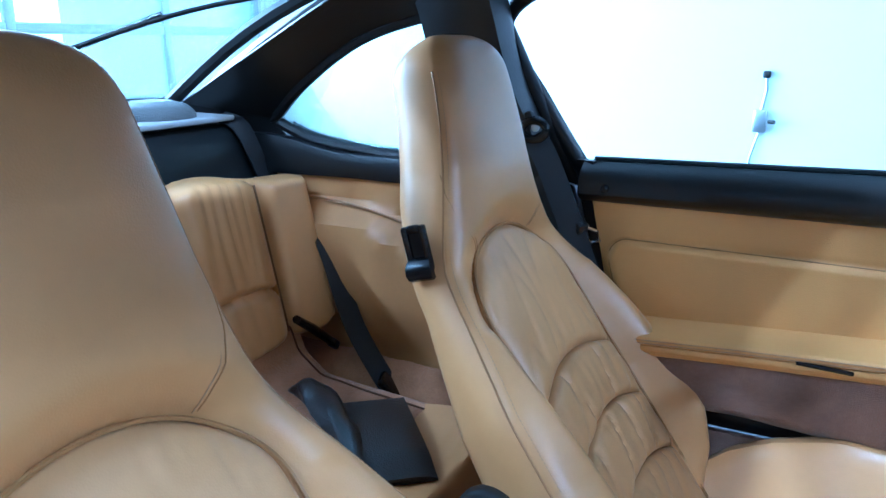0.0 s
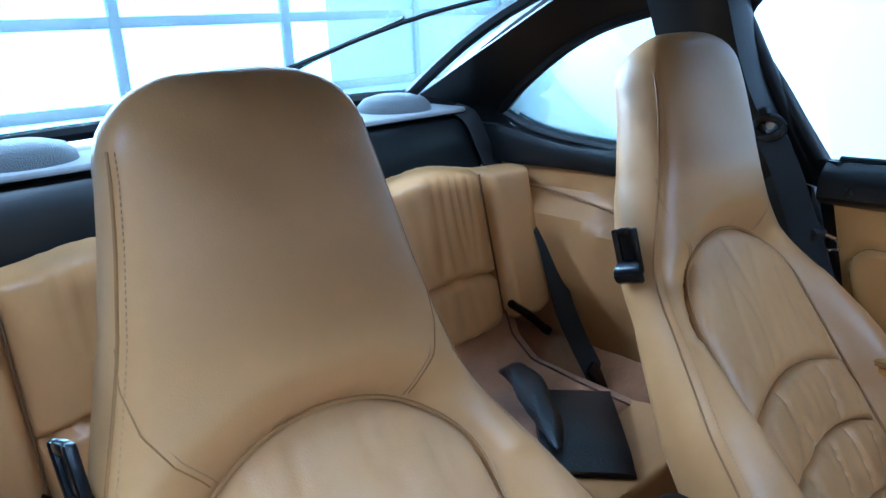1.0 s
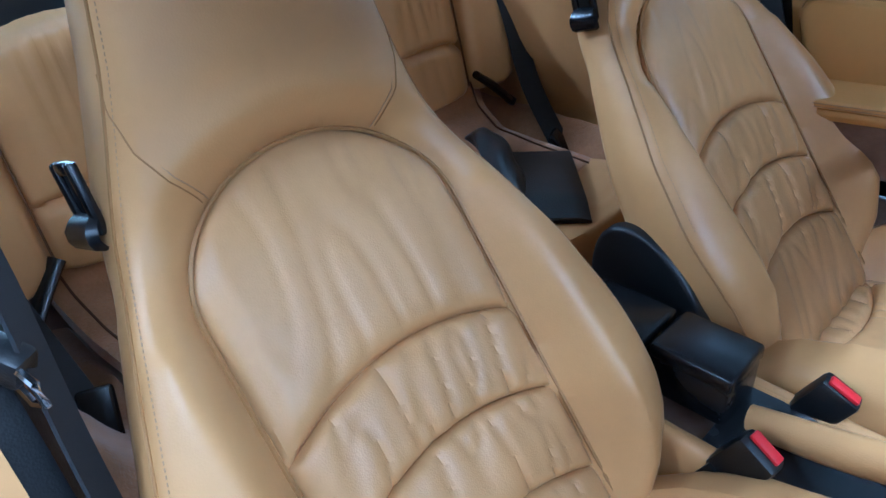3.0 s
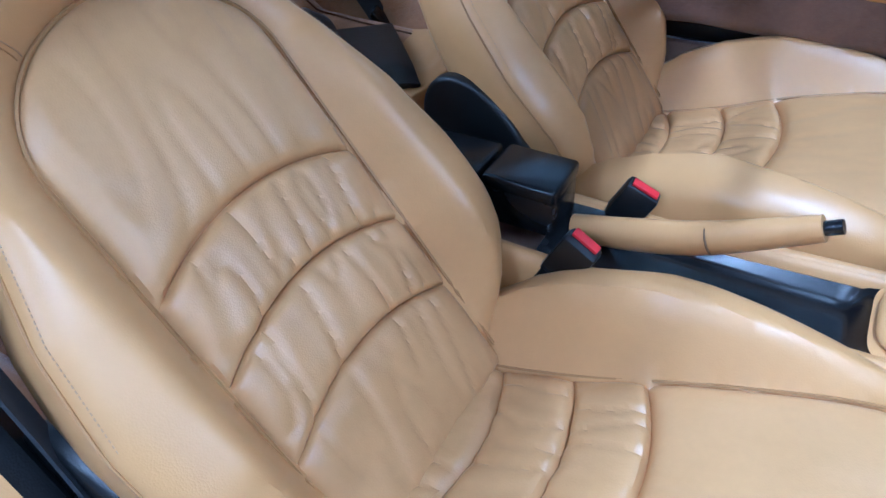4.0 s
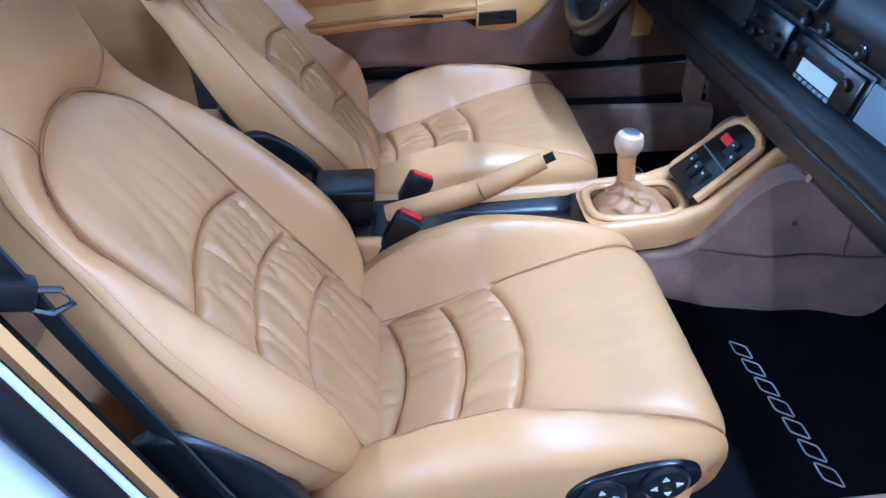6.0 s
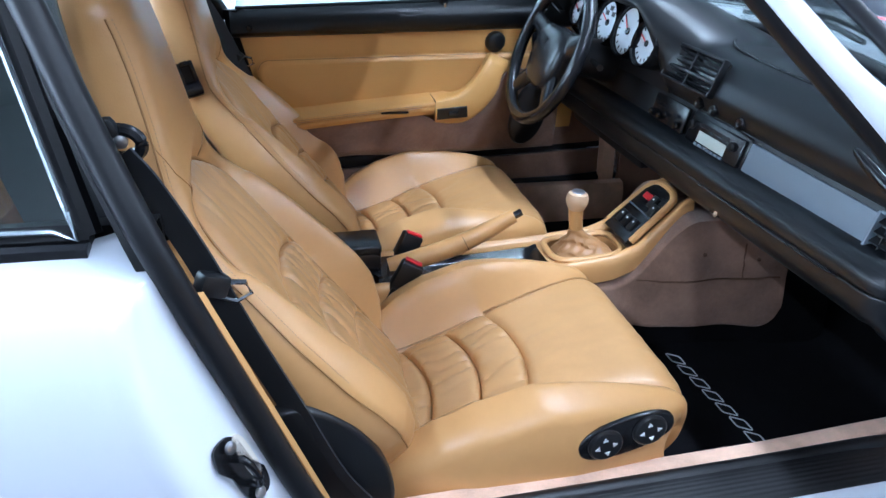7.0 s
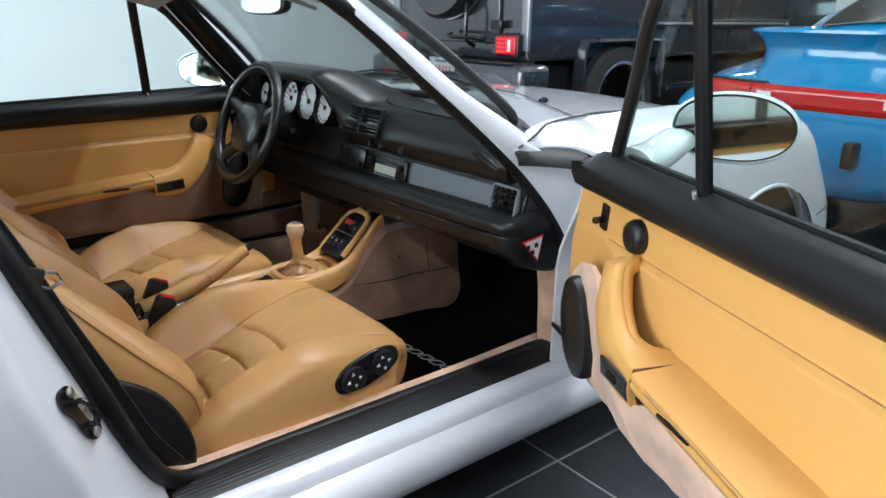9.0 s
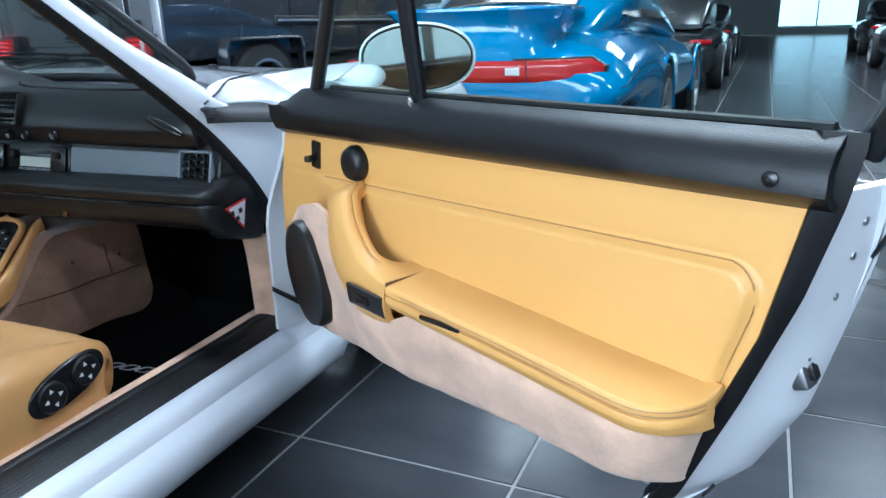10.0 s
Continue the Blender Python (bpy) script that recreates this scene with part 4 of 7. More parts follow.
def front_seat(cx, label, powered, seed):
    t = thing("front_seat", (cx, 0.05, 0.20), label, "car seat", "front seats")
    back = part("backrest", shift(seat_back(seed), cx), leather, t)
    n_off = lambda p: BACK_N * -0.012
    dome = lambda x: -0.10 + 0.126 * math.sqrt(max(0, 1 - (x / INS) ** 2))
    a1, a2, a3, a4 = arc_s(-0.242, 0.040), arc_s(-0.345, 0.040), arc_s(-0.452, 0.040), (lambda x: -0.585)
    wid = lambda u, v: u * INS * 0.985
    for lo, hi, wr, pf in ((a1, dome, 0.0040, 0.018), (a2, a1, 0.0085, 0.019), (a3, a2, 0.0085, 0.019), (a4, a3, 0.0050, 0.016)):
        bm = solid(B(), puff_panel(lo, hi, back_pt, wid, seed + hi(0), pf, wr, 56, 30), n_off)
        part("backrest_panel", shift(bm, cx), leather_soft, back)
    # seams of the headrest
    stitches = B()
    for sx in (-1, 1):
        pts = []
        for k in range(25):
            v = k / 24
            s = 0.004 + 0.125 * v
            x = sx * lerp([(0.0, 0.098), (0.035, 0.128), (0.065, 0.143), (0.10, 0.147), (0.14, 0.139)], s)
            pts.append(back_pt(x, s, back_depth(x, s) + 0.0002) + Vector((cx, 0, 0)))
        part("seam", seam_line(pts, 0.0008), leather_seam, back)
        part("seam", seam_line([p + Vector((-sx * 0.006, 0, 0.001)) for p in pts], 0.0007), thread, back)
        pts = []
        for k in range(41):
            s = -0.50 + (TOP + 0.44) * k / 40
            W = back_w(s)
            x = sx * W * 0.985
            pts.append(back_pt(x, s, back_depth(x, s) + 0.001) + Vector((cx, 0, 0)))
        part("piping", seam_line(pts, 0.0016), leather_seam, back)
        for k in range(110):
            s = -0.30 + (TOP + 0.24) * k / 110
            ends = []
            for ss in (s, s + 0.0030):
                x = sx * back_w(ss) * 0.955
                ends.append(back_pt(x, ss, back_depth(x, ss) + 0.0006) + Vector((cx, 0, 0)))
            tube(stitches, ends, 0.0006, 4)
    part("stitching", stitches, thread, back, "tan stitched edge seam")["kind"] = "stuff"
    cush = part("cushion", shift(seat_cushion(seed + 3), cx), leather, t)
    L1, L2, L3 = cush_L(-0.045), cush_L(0.048), cush_L(0.140)
    arcs = [(lambda x: 0.03)] + [(lambda x, q=q: q + 0.036 * (1 - (x / 0.145) ** 2)) for q in (L1, L2, L3)] + [(lambda x: CUSH_END - 0.03)]
    c_off = lambda p: Vector((0, 0, -0.010))
    for k in range(4):
        lo, hi = arcs[k], arcs[k + 1]
        wid = lambda u, v, k=k: u * 0.985 * lerp(CUSH_I, (lo(u * 0.14) + (hi(u * 0.14) - lo(u * 0.14)) * v))
        bm = solid(B(), puff_panel(lo, hi, cush_pt, wid, seed + 5 + k, 0.018, 0.0080 if k < 3 else 0.0030, 48, 34 if k == 3 else 20), c_off)
        part("cushion_panel", shift(bm, cx), leather_soft, cush)
    # sunk seams round the pleated panels
    edge = [(-INS, -0.56 + 0.46 * k / 20) for k in range(20)] + [(-INS * math.cos(g), -0.10 + 0.126 * math.sin(g)) for g in [math.pi * k / 40 for k in range(41)]] + [(INS, -0.10 - 0.46 * k / 20) for k in range(1, 21)]
    part("panel_seam", seam_line([back_pt(x * 1.004, s, -0.0060) + Vector((cx, 0, 0)) for x, s in edge], 0.0024), leather_seam, back)
    for sx in (-1, 1):
        pts = [cush_pt(cx + sx * lerp(CUSH_I, 0.05 + 0.60 * k / 40) * 1.002, 0.05 + 0.60 * k / 40, -0.0060) for k in range(41)]
        part("panel_seam", seam_line(pts, 0.0020), leather_seam, cush)
    # backrest release on the seat's side, in a dark recess
    rm = Matrix.Translation((cx + 0.184, -0.437, 0.826)) @ Euler((radians(14), 0, radians(9))).to_matrix().to_4x4()
    bm = B()
    for c, z in (((0.0, -0.0135, 0), (0.010, 0.010, 0.066)), ((0.0, 0.0135, 0), (0.010, 0.010, 0.066)), ((0.0, 0, 0.028), (0.010, 0.020, 0.012)), ((0.0, 0, -0.024), (0.010, 0.020, 0.018))):
        box(bm, c, z, (0, 0, 0), 0.0035, 2, rm)
    rel = part("release_bezel", bm, black_gloss, t, "black plastic backrest release")
    part("release_slot", box(B(), (-0.003, 0, 0.004), (0.006, 0.018, 0.044), m=rm), black_rubber, rel)
    lever = [[rm @ Vector((x, y * w, -0.012 - 0.030 * q)) for y in (-0.019, -0.010, 0, 0.010, 0.019)] for q, x, w in ((0, 0.004, 0.75), (0.15, 0.011, 0.9), (0.4, 0.017, 1.0), (0.7, 0.018, 1.0), (0.95, 0.015, 0.95), (1.1, 0.007, 0.85))]
    part("release_lever", solid(B(), [[tuple(p) for p in r] for r in lever], (-0.010, 0, 0)), black_gloss, rel)
    # hinge covers, frame and rails
    for sx in (-1, 1):
        poly = [(-0.09, -0.10), (-0.02, -0.135), (0.08, -0.135), (0.10, -0.09), (0.085, -0.02), (0.045, 0.05), (-0.01, 0.095), (-0.06, 0.105), (-0.10, 0.075), (-0.11, 0.0)]
        poly = [(p.x, p.y) for p in spline([(u, v, 0) for u, v in poly[-2:] + poly + poly[:2]], 130)[20:121]][:-1]
        bm = plate(B(), poly, ((0, 1, 0), (0, 0, 1)), 0.022, (cx + sx * 0.278 - 0.011, -0.222, 0.447), 0.008)
        part("hinge_cover", bm, black_trim, t, "black plastic hinge cover")
        part("seat_rail", box(B(), (cx + sx * 0.185, 0.08, 0.232), (0.035, 0.62, 0.06), (0, 0, 0), 0.006), black_gloss, t)
    part("seat_frame", box(B(), (cx, 0.10, 0.272), (0.44, 0.52, 0.03), (2, 0, 0), 0.006), black_trim, t)
    if powered:
        bm = plate(B(), oval(0.087, 0.038, 36, 2.4), ((0, 0.970, 0.243), (0, -0.243, 0.970)), 0.008, (cx + 0.2775, 0.272, 0.405), 0.004)
        sw = part("switch_plate", bm, black_gloss, t, "black oval seat adjustment panel")
        ax, ay = Vector((0, 0.970, 0.243)), Vector((0, -0.243, 0.970))
        for q in (-0.040, 0.040):
            c = Vector((cx + 0.2855, 0.272, 0.405)) + ax * q
            pad = part("rocker_pad", lathe(B(), [(0.031, 0), (0.031, 0.003), (0.027, 0.006), (0.006, 0.0045), (0.001, 0.0045)], c, (1, 0, 0), 28), black_trim, sw)
            for du, dv, ang in ((0.015, 0, 0), (-0.015, 0, 180), (0, 0.015, 90), (0, -0.015, 270)):
                tri = [(math.cos(radians(ang + k)) * 0.0055, math.sin(radians(ang + k)) * 0.0055) for k in (0, 125, 235)]
                bm = plate(B(), tri, (ax, ay), 0.0012, c + ax * du + ay * dv + Vector((0.0062, 0, 0)))
                part("arrow_mark", bm, white_plastic, sw)
    return t


front_seat(0.341, "tan leather sport seat with pleated panels and built-in headrest, passenger side", True, 3.0)
front_seat(-0.384, "tan leather sport seat with pleated panels and built-in headrest, driver side", False, 11.0)


# ---- doors ----
def swell_edge(u, z):
    """Signed distance inside the outline of the swollen lower panel (rounded upper rear corner)."""
    top = 0.768 + 0.021 * (u + 0.10) - z
    rear = (0.706 - 0.30 * max(0.0, 0.745 - z)) - u
    r = 0.034
    if top < r and rear < r:
        return r - math.hypot(r - top, r - rear)
    return min(top, rear)


def door_inner_x(y, z):
    """The trim's inner face: flat upper panel, swollen lower panel."""
    u = 0.406 - y
    d = swell_edge(u, z)
    return 0.640 - 0.013 * sstep(-0.003, 0.010, d) * sstep(-0.16, -0.06, u) + 0.0015 * math.exp(-((d + 0.004) / 0.005) ** 2) - 0.006 * sstep(0.0, 0.14, d) * sstep(-0.1, 0.1, u)


def y_edge(z):
    return lerp([(0.34, -0.05), (0.36, -0.12), (0.398, -0.195), (0.46, -0.252), (0.568, -0.308), (0.781, -0.365), (0.90, -0.392)], z)


def y_rub(z):
    return lerp([(0.36, -0.13), (0.40, -0.17), (0.463, -0.219), (0.615, -0.283), (0.753, -0.335), (0.85, -0.362), (0.91, -0.374)], z)


def y_pan(z):
    return lerp([(0.44, -0.185), (0.478, -0.207), (0.628, -0.273), (0.706, -0.304), (0.86, -0.339)], z)


def car_door(opened):
    lab = "white coupe door standing open, tan leather inside" if opened else "closed coupe door with tan leather trim"
    t = thing("door_1" if opened else "door_2", (0.812, 0.851, 0.33), lab, "car door", kind="structure", turn=65.0 if opened else 0.0)
    # painted skin
    SEC = [(0.745, 0.396), (0.770, 0.400), (0.783, 0.43), (0.790, 0.50), (0.794, 0.60), (0.788, 0.69), (0.774, 0.77), (0.755, 0.83), (0.735, 0.868)]
    sec = [(p.x, p.z) for p in spline([(x, 0, z) for x, z in SEC], 24)]
    rows = []
    for k in range(25):
        q = k / 24
        row = []
        for x, z in sec:
            yr = y_edge(z)
            yf = 0.845 - 0.05 * sstep(0.6, 0.87, z)
            row.append((x - 0.010 * q ** 8, yf + (yr - yf) * q, z))
        rows.append(row)
    part("outer_skin", solid(B(), rows, (-0.008, 0, 0)), paint_white, t)
    # shut faces: rear and lower edges, painted, with a dark seal along the trim
    edge = []
    for k in range(31):
        z = 0.868 - 0.470 * k / 30
        edge.append(Vector((0, y_edge(z), z)))
    rows = [[(0.650, y_rub(p.z) + 0.010, p.z), (0.664, y_rub(p.z) + 0.004, p.z), (0.684, y_rub(p.z) - 0.002, p.z), (0.708, p.y * 0.4 + y_rub(p.z) * 0.6, p.z), (0.735, p.y * 0.8 + y_rub(p.z) * 0.2 + 0.004, p.z), (0.758, p.y + 0.002, p.z), (lerp([(0.345, 0.760), (0.40, 0.778), (0.6, 0.789), (0.77, 0.769), (0.868, 0.732)], p.z), p.y - 0.002, p.z)] for p in edge]
    part("shut_face", solid(B(), rows, (0, 0.012, 0)), paint_jamb, t, "white painted door edge")
    rows = []
    for p in [Vector((0, y_edge(z), z)) for z in (0.925, 0.91, 0.895, 0.88)] + edge:
        z = p.z + 0.035 * sstep(0.44, 0.36, p.z)
        rows.append([(0.650, y_pan(z) + 0.004, z), (0.642, y_pan(z) - 0.002, z), (0.645, y_pan(z) - 0.010, z), (0.655, y_rub(z) - 0.003, z), (0.662, y_rub(z) + 0.006, z)])
    part("edge_seal", solid(B(), rows, (0.008, 0.01, 0)), black_rubber, t, "black rubber door edge seal")
    rows = [[(0.655, y, 0.462), (0.70, y, 0.430), (0.765, y, 0.385)] for y in [0.80 - 0.90 * k / 20 for k in range(21)]]
    part("lower_face", solid(B(), rows, (0, 0, 0.012)), black_rubber, t, "black seal along the door bottom")
    rows = [[(0.665, 0.70 + 0.12 * sstep(0.85, 0.6, z), z), (0.73, 0.775 + 0.05 * sstep(0.85, 0.6, z), z), (0.79, 0.815 + 0.02 * sstep(0.85, 0.6, z), z)] for z in [0.36 + 0.49 * k / 10 for k in range(11)]]
    part("front_face", solid(B(), rows, (0.0, -0.012, 0)), paint_jamb, t)
    latch = part("latch", box(B(), (0.748, y_edge(0.64) + 0.018, 0.64), (0.030, 0.020, 0.055), (-23, 0, 0), 0.004), steel, t, "steel door latch")
    part("latch_claw", box(B(), (0.752, y_edge(0.64) + 0.006, 0.64), (0.016, 0.010, 0.030), (-23, 0, 0), 0.003), black_gloss, latch)
    for z, x in ((0.655, 0.742), (0.79, 0.722), (0.83, 0.715), (0.74, 0.728)):
        part("bolt", lathe(B(), [(0.0045, 0), (0.0045, 0.003), (0.001, 0.004)], (x, y_edge(z) + 0.012, z), (0, -1, 0), 10), steel, t)
    part("plug", lathe(B(), [(0.012, 0), (0.011, 0.003), (0.001, 0.003)], (0.735, y_edge(0.43) + 0.004, 0.43), (0, -1, -0.5), 14), black_rubber, t)
    part("plug", plate(B(), oval(0.010, 0.030, 18), ((1, 0, 0), (0, -0.4, 0.91)), 0.003, (0.752, y_edge(0.81) - 0.004, 0.81)), black_rubber, t)
    # upper tan panel and swollen lower panel
    rows = []
    for k in range(151):
        row = []
        for j in range(91):
            z = 0.52 + 0.340 * j / 90
            yf = lerp([(0.44, 0.672), (0.60, 0.684), (0.72, 0.680), (0.80, 0.660), (0.845, 0.645)], z)
            y = yf + (y_pan(z) - yf) * k / 150
            row.append((door_inner_x(y, z), y, z))
        rows.append(row)
    part("door_panel", solid(B(), rows, (0.02, 0, 0)), leather_door, t, sharp=70)
    line = [(u, 0.768 + 0.021 * (u + 0.10)) for u in [-0.11 + 0.775 * k / 40 for k in range(41)]]
    cu, cz = 0.704 - 0.034, 0.7845 - 0.034
    line += [(cu + 0.034 * math.sin(g), cz + 0.034 * math.cos(g)) for g in [radians(8 * k) for k in range(1, 10)]]
    line += [(0.706 - 0.30 * max(0.0, 0.745 - z), z) for z in (0.735, 0.71, 0.68, 0.65, 0.63)]
    part("seam", tube(B(), spline([(door_inner_x(0.406 - u, z) - 0.0002, 0.406 - u, z) for u, z in line], 140), 0.0011, 6), leather_seam, t)
    # belt moulding
    rows = []
    for k in range(41):
        u = -0.256 + 1.022 * k / 40
        y = 0.406 - u
        fr = sstep(-0.17, -0.25, u)
        sec = [(0.672, 0.922), (0.650, 0.924), (0.640, 0.917), (0.628, 0.908), (0.618, 0.890), (0.617, 0.868), (0.624, 0.848), (0.640, 0.838)]
        rows.append([(x, y + 0.25 * (z - 0.88) * fr, z - 0.030 * fr * (z > 0.9) + 0.014 * (u + 0.2) * (z < 0.86)) for x, z in sec])
    bm = solid(B(), rows, (0.014, 0, 0))
    part("belt_moulding", bm, black_soft, t, "black vinyl window rail with scuff marks")
    part("belt_seal", tube(B(), [(0.664, 0.406 - u, 0.925) for u in (-0.1, 0.2, 0.5, 0.75)], 0.007, 8), black_rubber, t)
    part("screw_cap", lathe(B(), [(0.008, 0), (0.008, 0.003), (0.004, 0.005), (0.001, 0.005)], (0.618, 0.406 - 0.715, 0.880), (-1, 0, 0), 14), black_gloss, t)
    part("stud", lathe(B(), [(0.006, 0), (0.006, 0.006), (0.004, 0.012), (0.001, 0.012)], (0.636, 0.406 - 0.158, 0.914), (-0.4, 0, 1), 12), chrome, t)
    # armrest: broad flat lid with a rounded rear end, taller front with the switch recess
    def arm_end(u):
        q = max(0.0, (u - 0.600) / 0.082)
        return math.sqrt(max(0.0, 1 - q ** 2.6))
    def arm_z(u):
        return lerp([(0.08, 0.668), (0.20, 0.664), (0.45, 0.652), (0.70, 0.636)], u)
    rows = []
    us = [0.205 + 0.400 * k / 30 for k in range(31)] + [0.605 + 0.0765 * math.sin(k / 24 * math.pi / 2) for k in range(1, 25)]
    for u in us:
        z, y = arm_z(u), 0.406 - u
        pr = 0.096 * arm_end(u) + 0.004
        xo = 0.632 - pr
        pull = min(1.0, pr / 0.06)
        rows.append([(0.634, y, z + 0.006), (0.630, y, z + 0.005), (0.632 - pr * 0.5, y, z + 0.001), (xo + 0.007 * pull, y, z - 0.0025), (xo + 0.0045 * pull, y, z - 0.003), (xo + 0.001 * pull, y, z - 0.006), (xo, y, z - 0.010),
                     (xo + 0.001, y, z - 0.015), (xo + 0.0045 * pull, y, z - 0.0165), (xo + 0.001, y, z - 0.018), (xo - 0.001, y, z - 0.024), (xo + 0.002, y, z - 0.031), (xo + 0.012 * pull, y, z - 0.036)])
    arm = part("armrest", solid(B(), rows, (0.004, 0, -0.006)), leather_door, t, "tan leather armrest lid", sharp=45)
    for dz, r in ((-0.0070, 0.0007), (-0.0125, 0.0007)):
        pts = [(0.6318 - 0.096 * arm_end(u) - 0.0042 - 0.0006 * (dz < -0.01), 0.406 - u, arm_z(u) + dz) for u in us[3:-3]]
        part("seam", seam_line(pts, r), thread, arm)
    part("lid_slot", box(B(), (0.5330, 0.406 - 0.325, 0.6385), (0.006, 0.082, 0.008), (-2.5, 0, 0), 0.003), black_gloss, arm)
    # front of the armrest rising into the pull handle
    EDGE = [(-0.075, 0.735, 0.012, 0.775), (-0.030, 0.728, 0.030, 0.768), (-0.010, 0.706, 0.048, 0.748), (0.000, 0.681, 0.072, 0.716), (0.022, 0.649, 0.104, 0.688), (0.060, 0.614, 0.140, 0.671), (0.105, 0.590, 0.166, 0.667), (0.155, 0.588, 0.185, 0.665), (0.203, 0.596, 0.203, 0.664)]
    lo = spline([(u, 0, z) for u, z, _, _ in EDGE], 48)
    hi = spline([(u, 0, z) for _, _, u, z in EDGE], 48)
    rows = []
    for k, (a, c) in enumerate(zip(lo, hi)):
        q = k / 48
        xf = lerp([(0, 0.610), (0.12, 0.585), (0.3, 0.566), (0.6, 0.548), (1, 0.534)], q)
        xb = lerp([(0, 0.632), (0.10, 0.628), (0.17, 0.604), (0.35, 0.590), (0.55, 0.582), (0.64, 0.600), (0.72, 0.634), (1, 0.634)], q)
        prof = [(1.00, xb, -0.012 if q < 0.7 else 0.0), (1.03, xb - 0.3 * (xb - xf), 0), (1.02, xb - 0.72 * (xb - xf), 0), (0.97, xf + 0.004, 0), (0.90, xf, 0), (0.72, xf - 0.003, 0), (0.5, xf - 0.004, 0), (0.25, xf - 0.001, 0), (0.08, xf + 0.004, 0), (0.0, xf + 0.012, 0), (-0.02, xf + 0.026, 0)]
        row = [Vector((x, 0.406 - (a.x + (c.x - a.x) * w), a.z + (c.z - a.z) * w + dz)) for w, x, dz in prof]
        rows.append([tuple(p) for p in spline(row, 30)])
    part("pull_handle", solid(B(), rows, (0.012, 0, 0)), leather_door, t, "tan leather pull handle", sharp=80)
    part("lid_gap", box(B(), (0.582, 0.406 - 0.204, 0.6630), (0.094, 0.0020, 0.006), (0, 0, 0)), stitch, arm)
    sw = part("switch_plate", plate(B(), [(-0.048, -0.017), (0.047, -0.013), (0.047, 0.021), (-0.044, 0.018)], ((0, -1, -0.06), (-0.16, 0, 0.98)), 0.006, (0.5365, 0.406 - 0.152, 0.624), 0.002), black_trim, arm, "black window switch recess")
    part("window_switch", box(B(), (0.530, 0.406 - 0.150, 0.626), (0.006, 0.030, 0.014), (0, 8, 0), 0.002), black_gloss, sw)
    # velour covered pocket below, rounded at its rear end; pale on the open door
    rows = []
    for k in range(81):
        u0 = -0.215 + 0.896 * (k / 80 if k < 60 else 0.75 + 0.25 * math.sin((k - 60) / 20 * math.pi / 2))
        row = []
        ztop = lerp([(-0.215, 0.66), (-0.14, 0.715), (-0.06, 0.735), (-0.02, 0.725), (0.00, 0.690), (0.02, 0.655), (0.06, 0.618), (0.105, 0.595), (0.20, 0.602), (0.26, 0.632), (0.45, 0.626), (0.70, 0.606)], u0)
        zlow = lerp([(-0.215, 0.470), (0.0, 0.478), (0.2, 0.484), (0.45, 0.500), (0.60, 0.498), (0.70, 0.515)], u0)
        end = arm_end(u0)
        pr = lerp([(-0.215, 0.020), (-0.1, 0.048), (0.02, 0.064), (0.10, 0.082), (0.20, 0.095)], u0) * end
        for j in range(33):
            q = j / 32
            z = ztop + (zlow - ztop) * min(1, q / 0.86)
            under = sstep(0.60, 1.0, q)
            bulge = pr * (1 - 0.30 * sstep(0.1, 0.86, q) - 0.65 * under ** 2)
            z -= 0.012 * under
            lean = 0.30 * max(0, 0.63 - z) * sstep(0.25, 0.68, u0)
            n = noise.noise(Vector((u0 * 26, z * 26, 4)))
            row.append((0.636 - bulge + 0.0020 * n, 0.406 - u0 + lean, z))
        rows.append(row)
    # the closed door's pocket takes the darker carpet colour in place of shade
    part("carpet_pocket", solid(B(), rows, (0.010, 0, 0)), carpet_light if opened else carpet, t, "pale beige velour covered door pocket" if opened else "velour covered door pocket, coloured darker for its shade", sharp=80)
    # loudspeaker, turned towards the seats
    ax, ay = Vector((0, -0.96, 0.28)), Vector((0, 0.28, 0.96))
    c = Vector((0.590, 0.512, 0.592))
    loops = [[c + ax * uu * q + ay * vv * q + Vector((-h, 0, 0)) for uu, vv in oval(0.056, 0.100, 40, 2.1)] for q, h in ((1.0, -0.02), (1.02, 0.004), (0.97, 0.014), (0.80, 0.020), (0.4, 0.024), (0.01, 0.025))]
    part("speaker", rings(B(), loops), black_trim, t, "black oval loudspeaker cover")
    if not opened:
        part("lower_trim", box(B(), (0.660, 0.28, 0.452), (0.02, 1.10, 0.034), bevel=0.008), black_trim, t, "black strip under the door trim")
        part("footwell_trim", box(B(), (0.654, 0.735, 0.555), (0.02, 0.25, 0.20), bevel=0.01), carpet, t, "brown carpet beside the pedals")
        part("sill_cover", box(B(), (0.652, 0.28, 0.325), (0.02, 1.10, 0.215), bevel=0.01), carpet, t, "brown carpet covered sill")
    # tweeter knob and lock lever
    part("tweeter", lathe(B(), [(0.031, 0), (0.031, 0.010), (0.026, 0.020), (0.020, 0.023), (0.001, 0.023)], (0.641, 0.406, 0.806), (-1, 0, 0), 32), black_trim, t, "round black tweeter")
    lk = part("lock_plate", box(B(), (0.638, 0.406 + 0.130, 0.806), (0.008, 0.024, 0.050), (8, 0, 0), 0.002), black_gloss, t)
    part("lock_lever", box(B(), (0.626, 0.406 + 0.132, 0.800), (0.026, 0.012, 0.012), (0, 0, 20), 0.003), black_gloss, lk)
    # window frame
    top = spline([(0.660, 0.555, 0.915), (0.622, 0.435, 1.068), (0.598, 0.362, 1.175), (0.578, 0.27, 1.228), (0.562, 0.05, 1.262), (0.565, -0.20, 1.265), (0.582, -0.42, 1.235), (0.602, -0.505, 1.165), (0.640, -0.440, 1.030), (0.676, -0.370, 0.905)], 70)
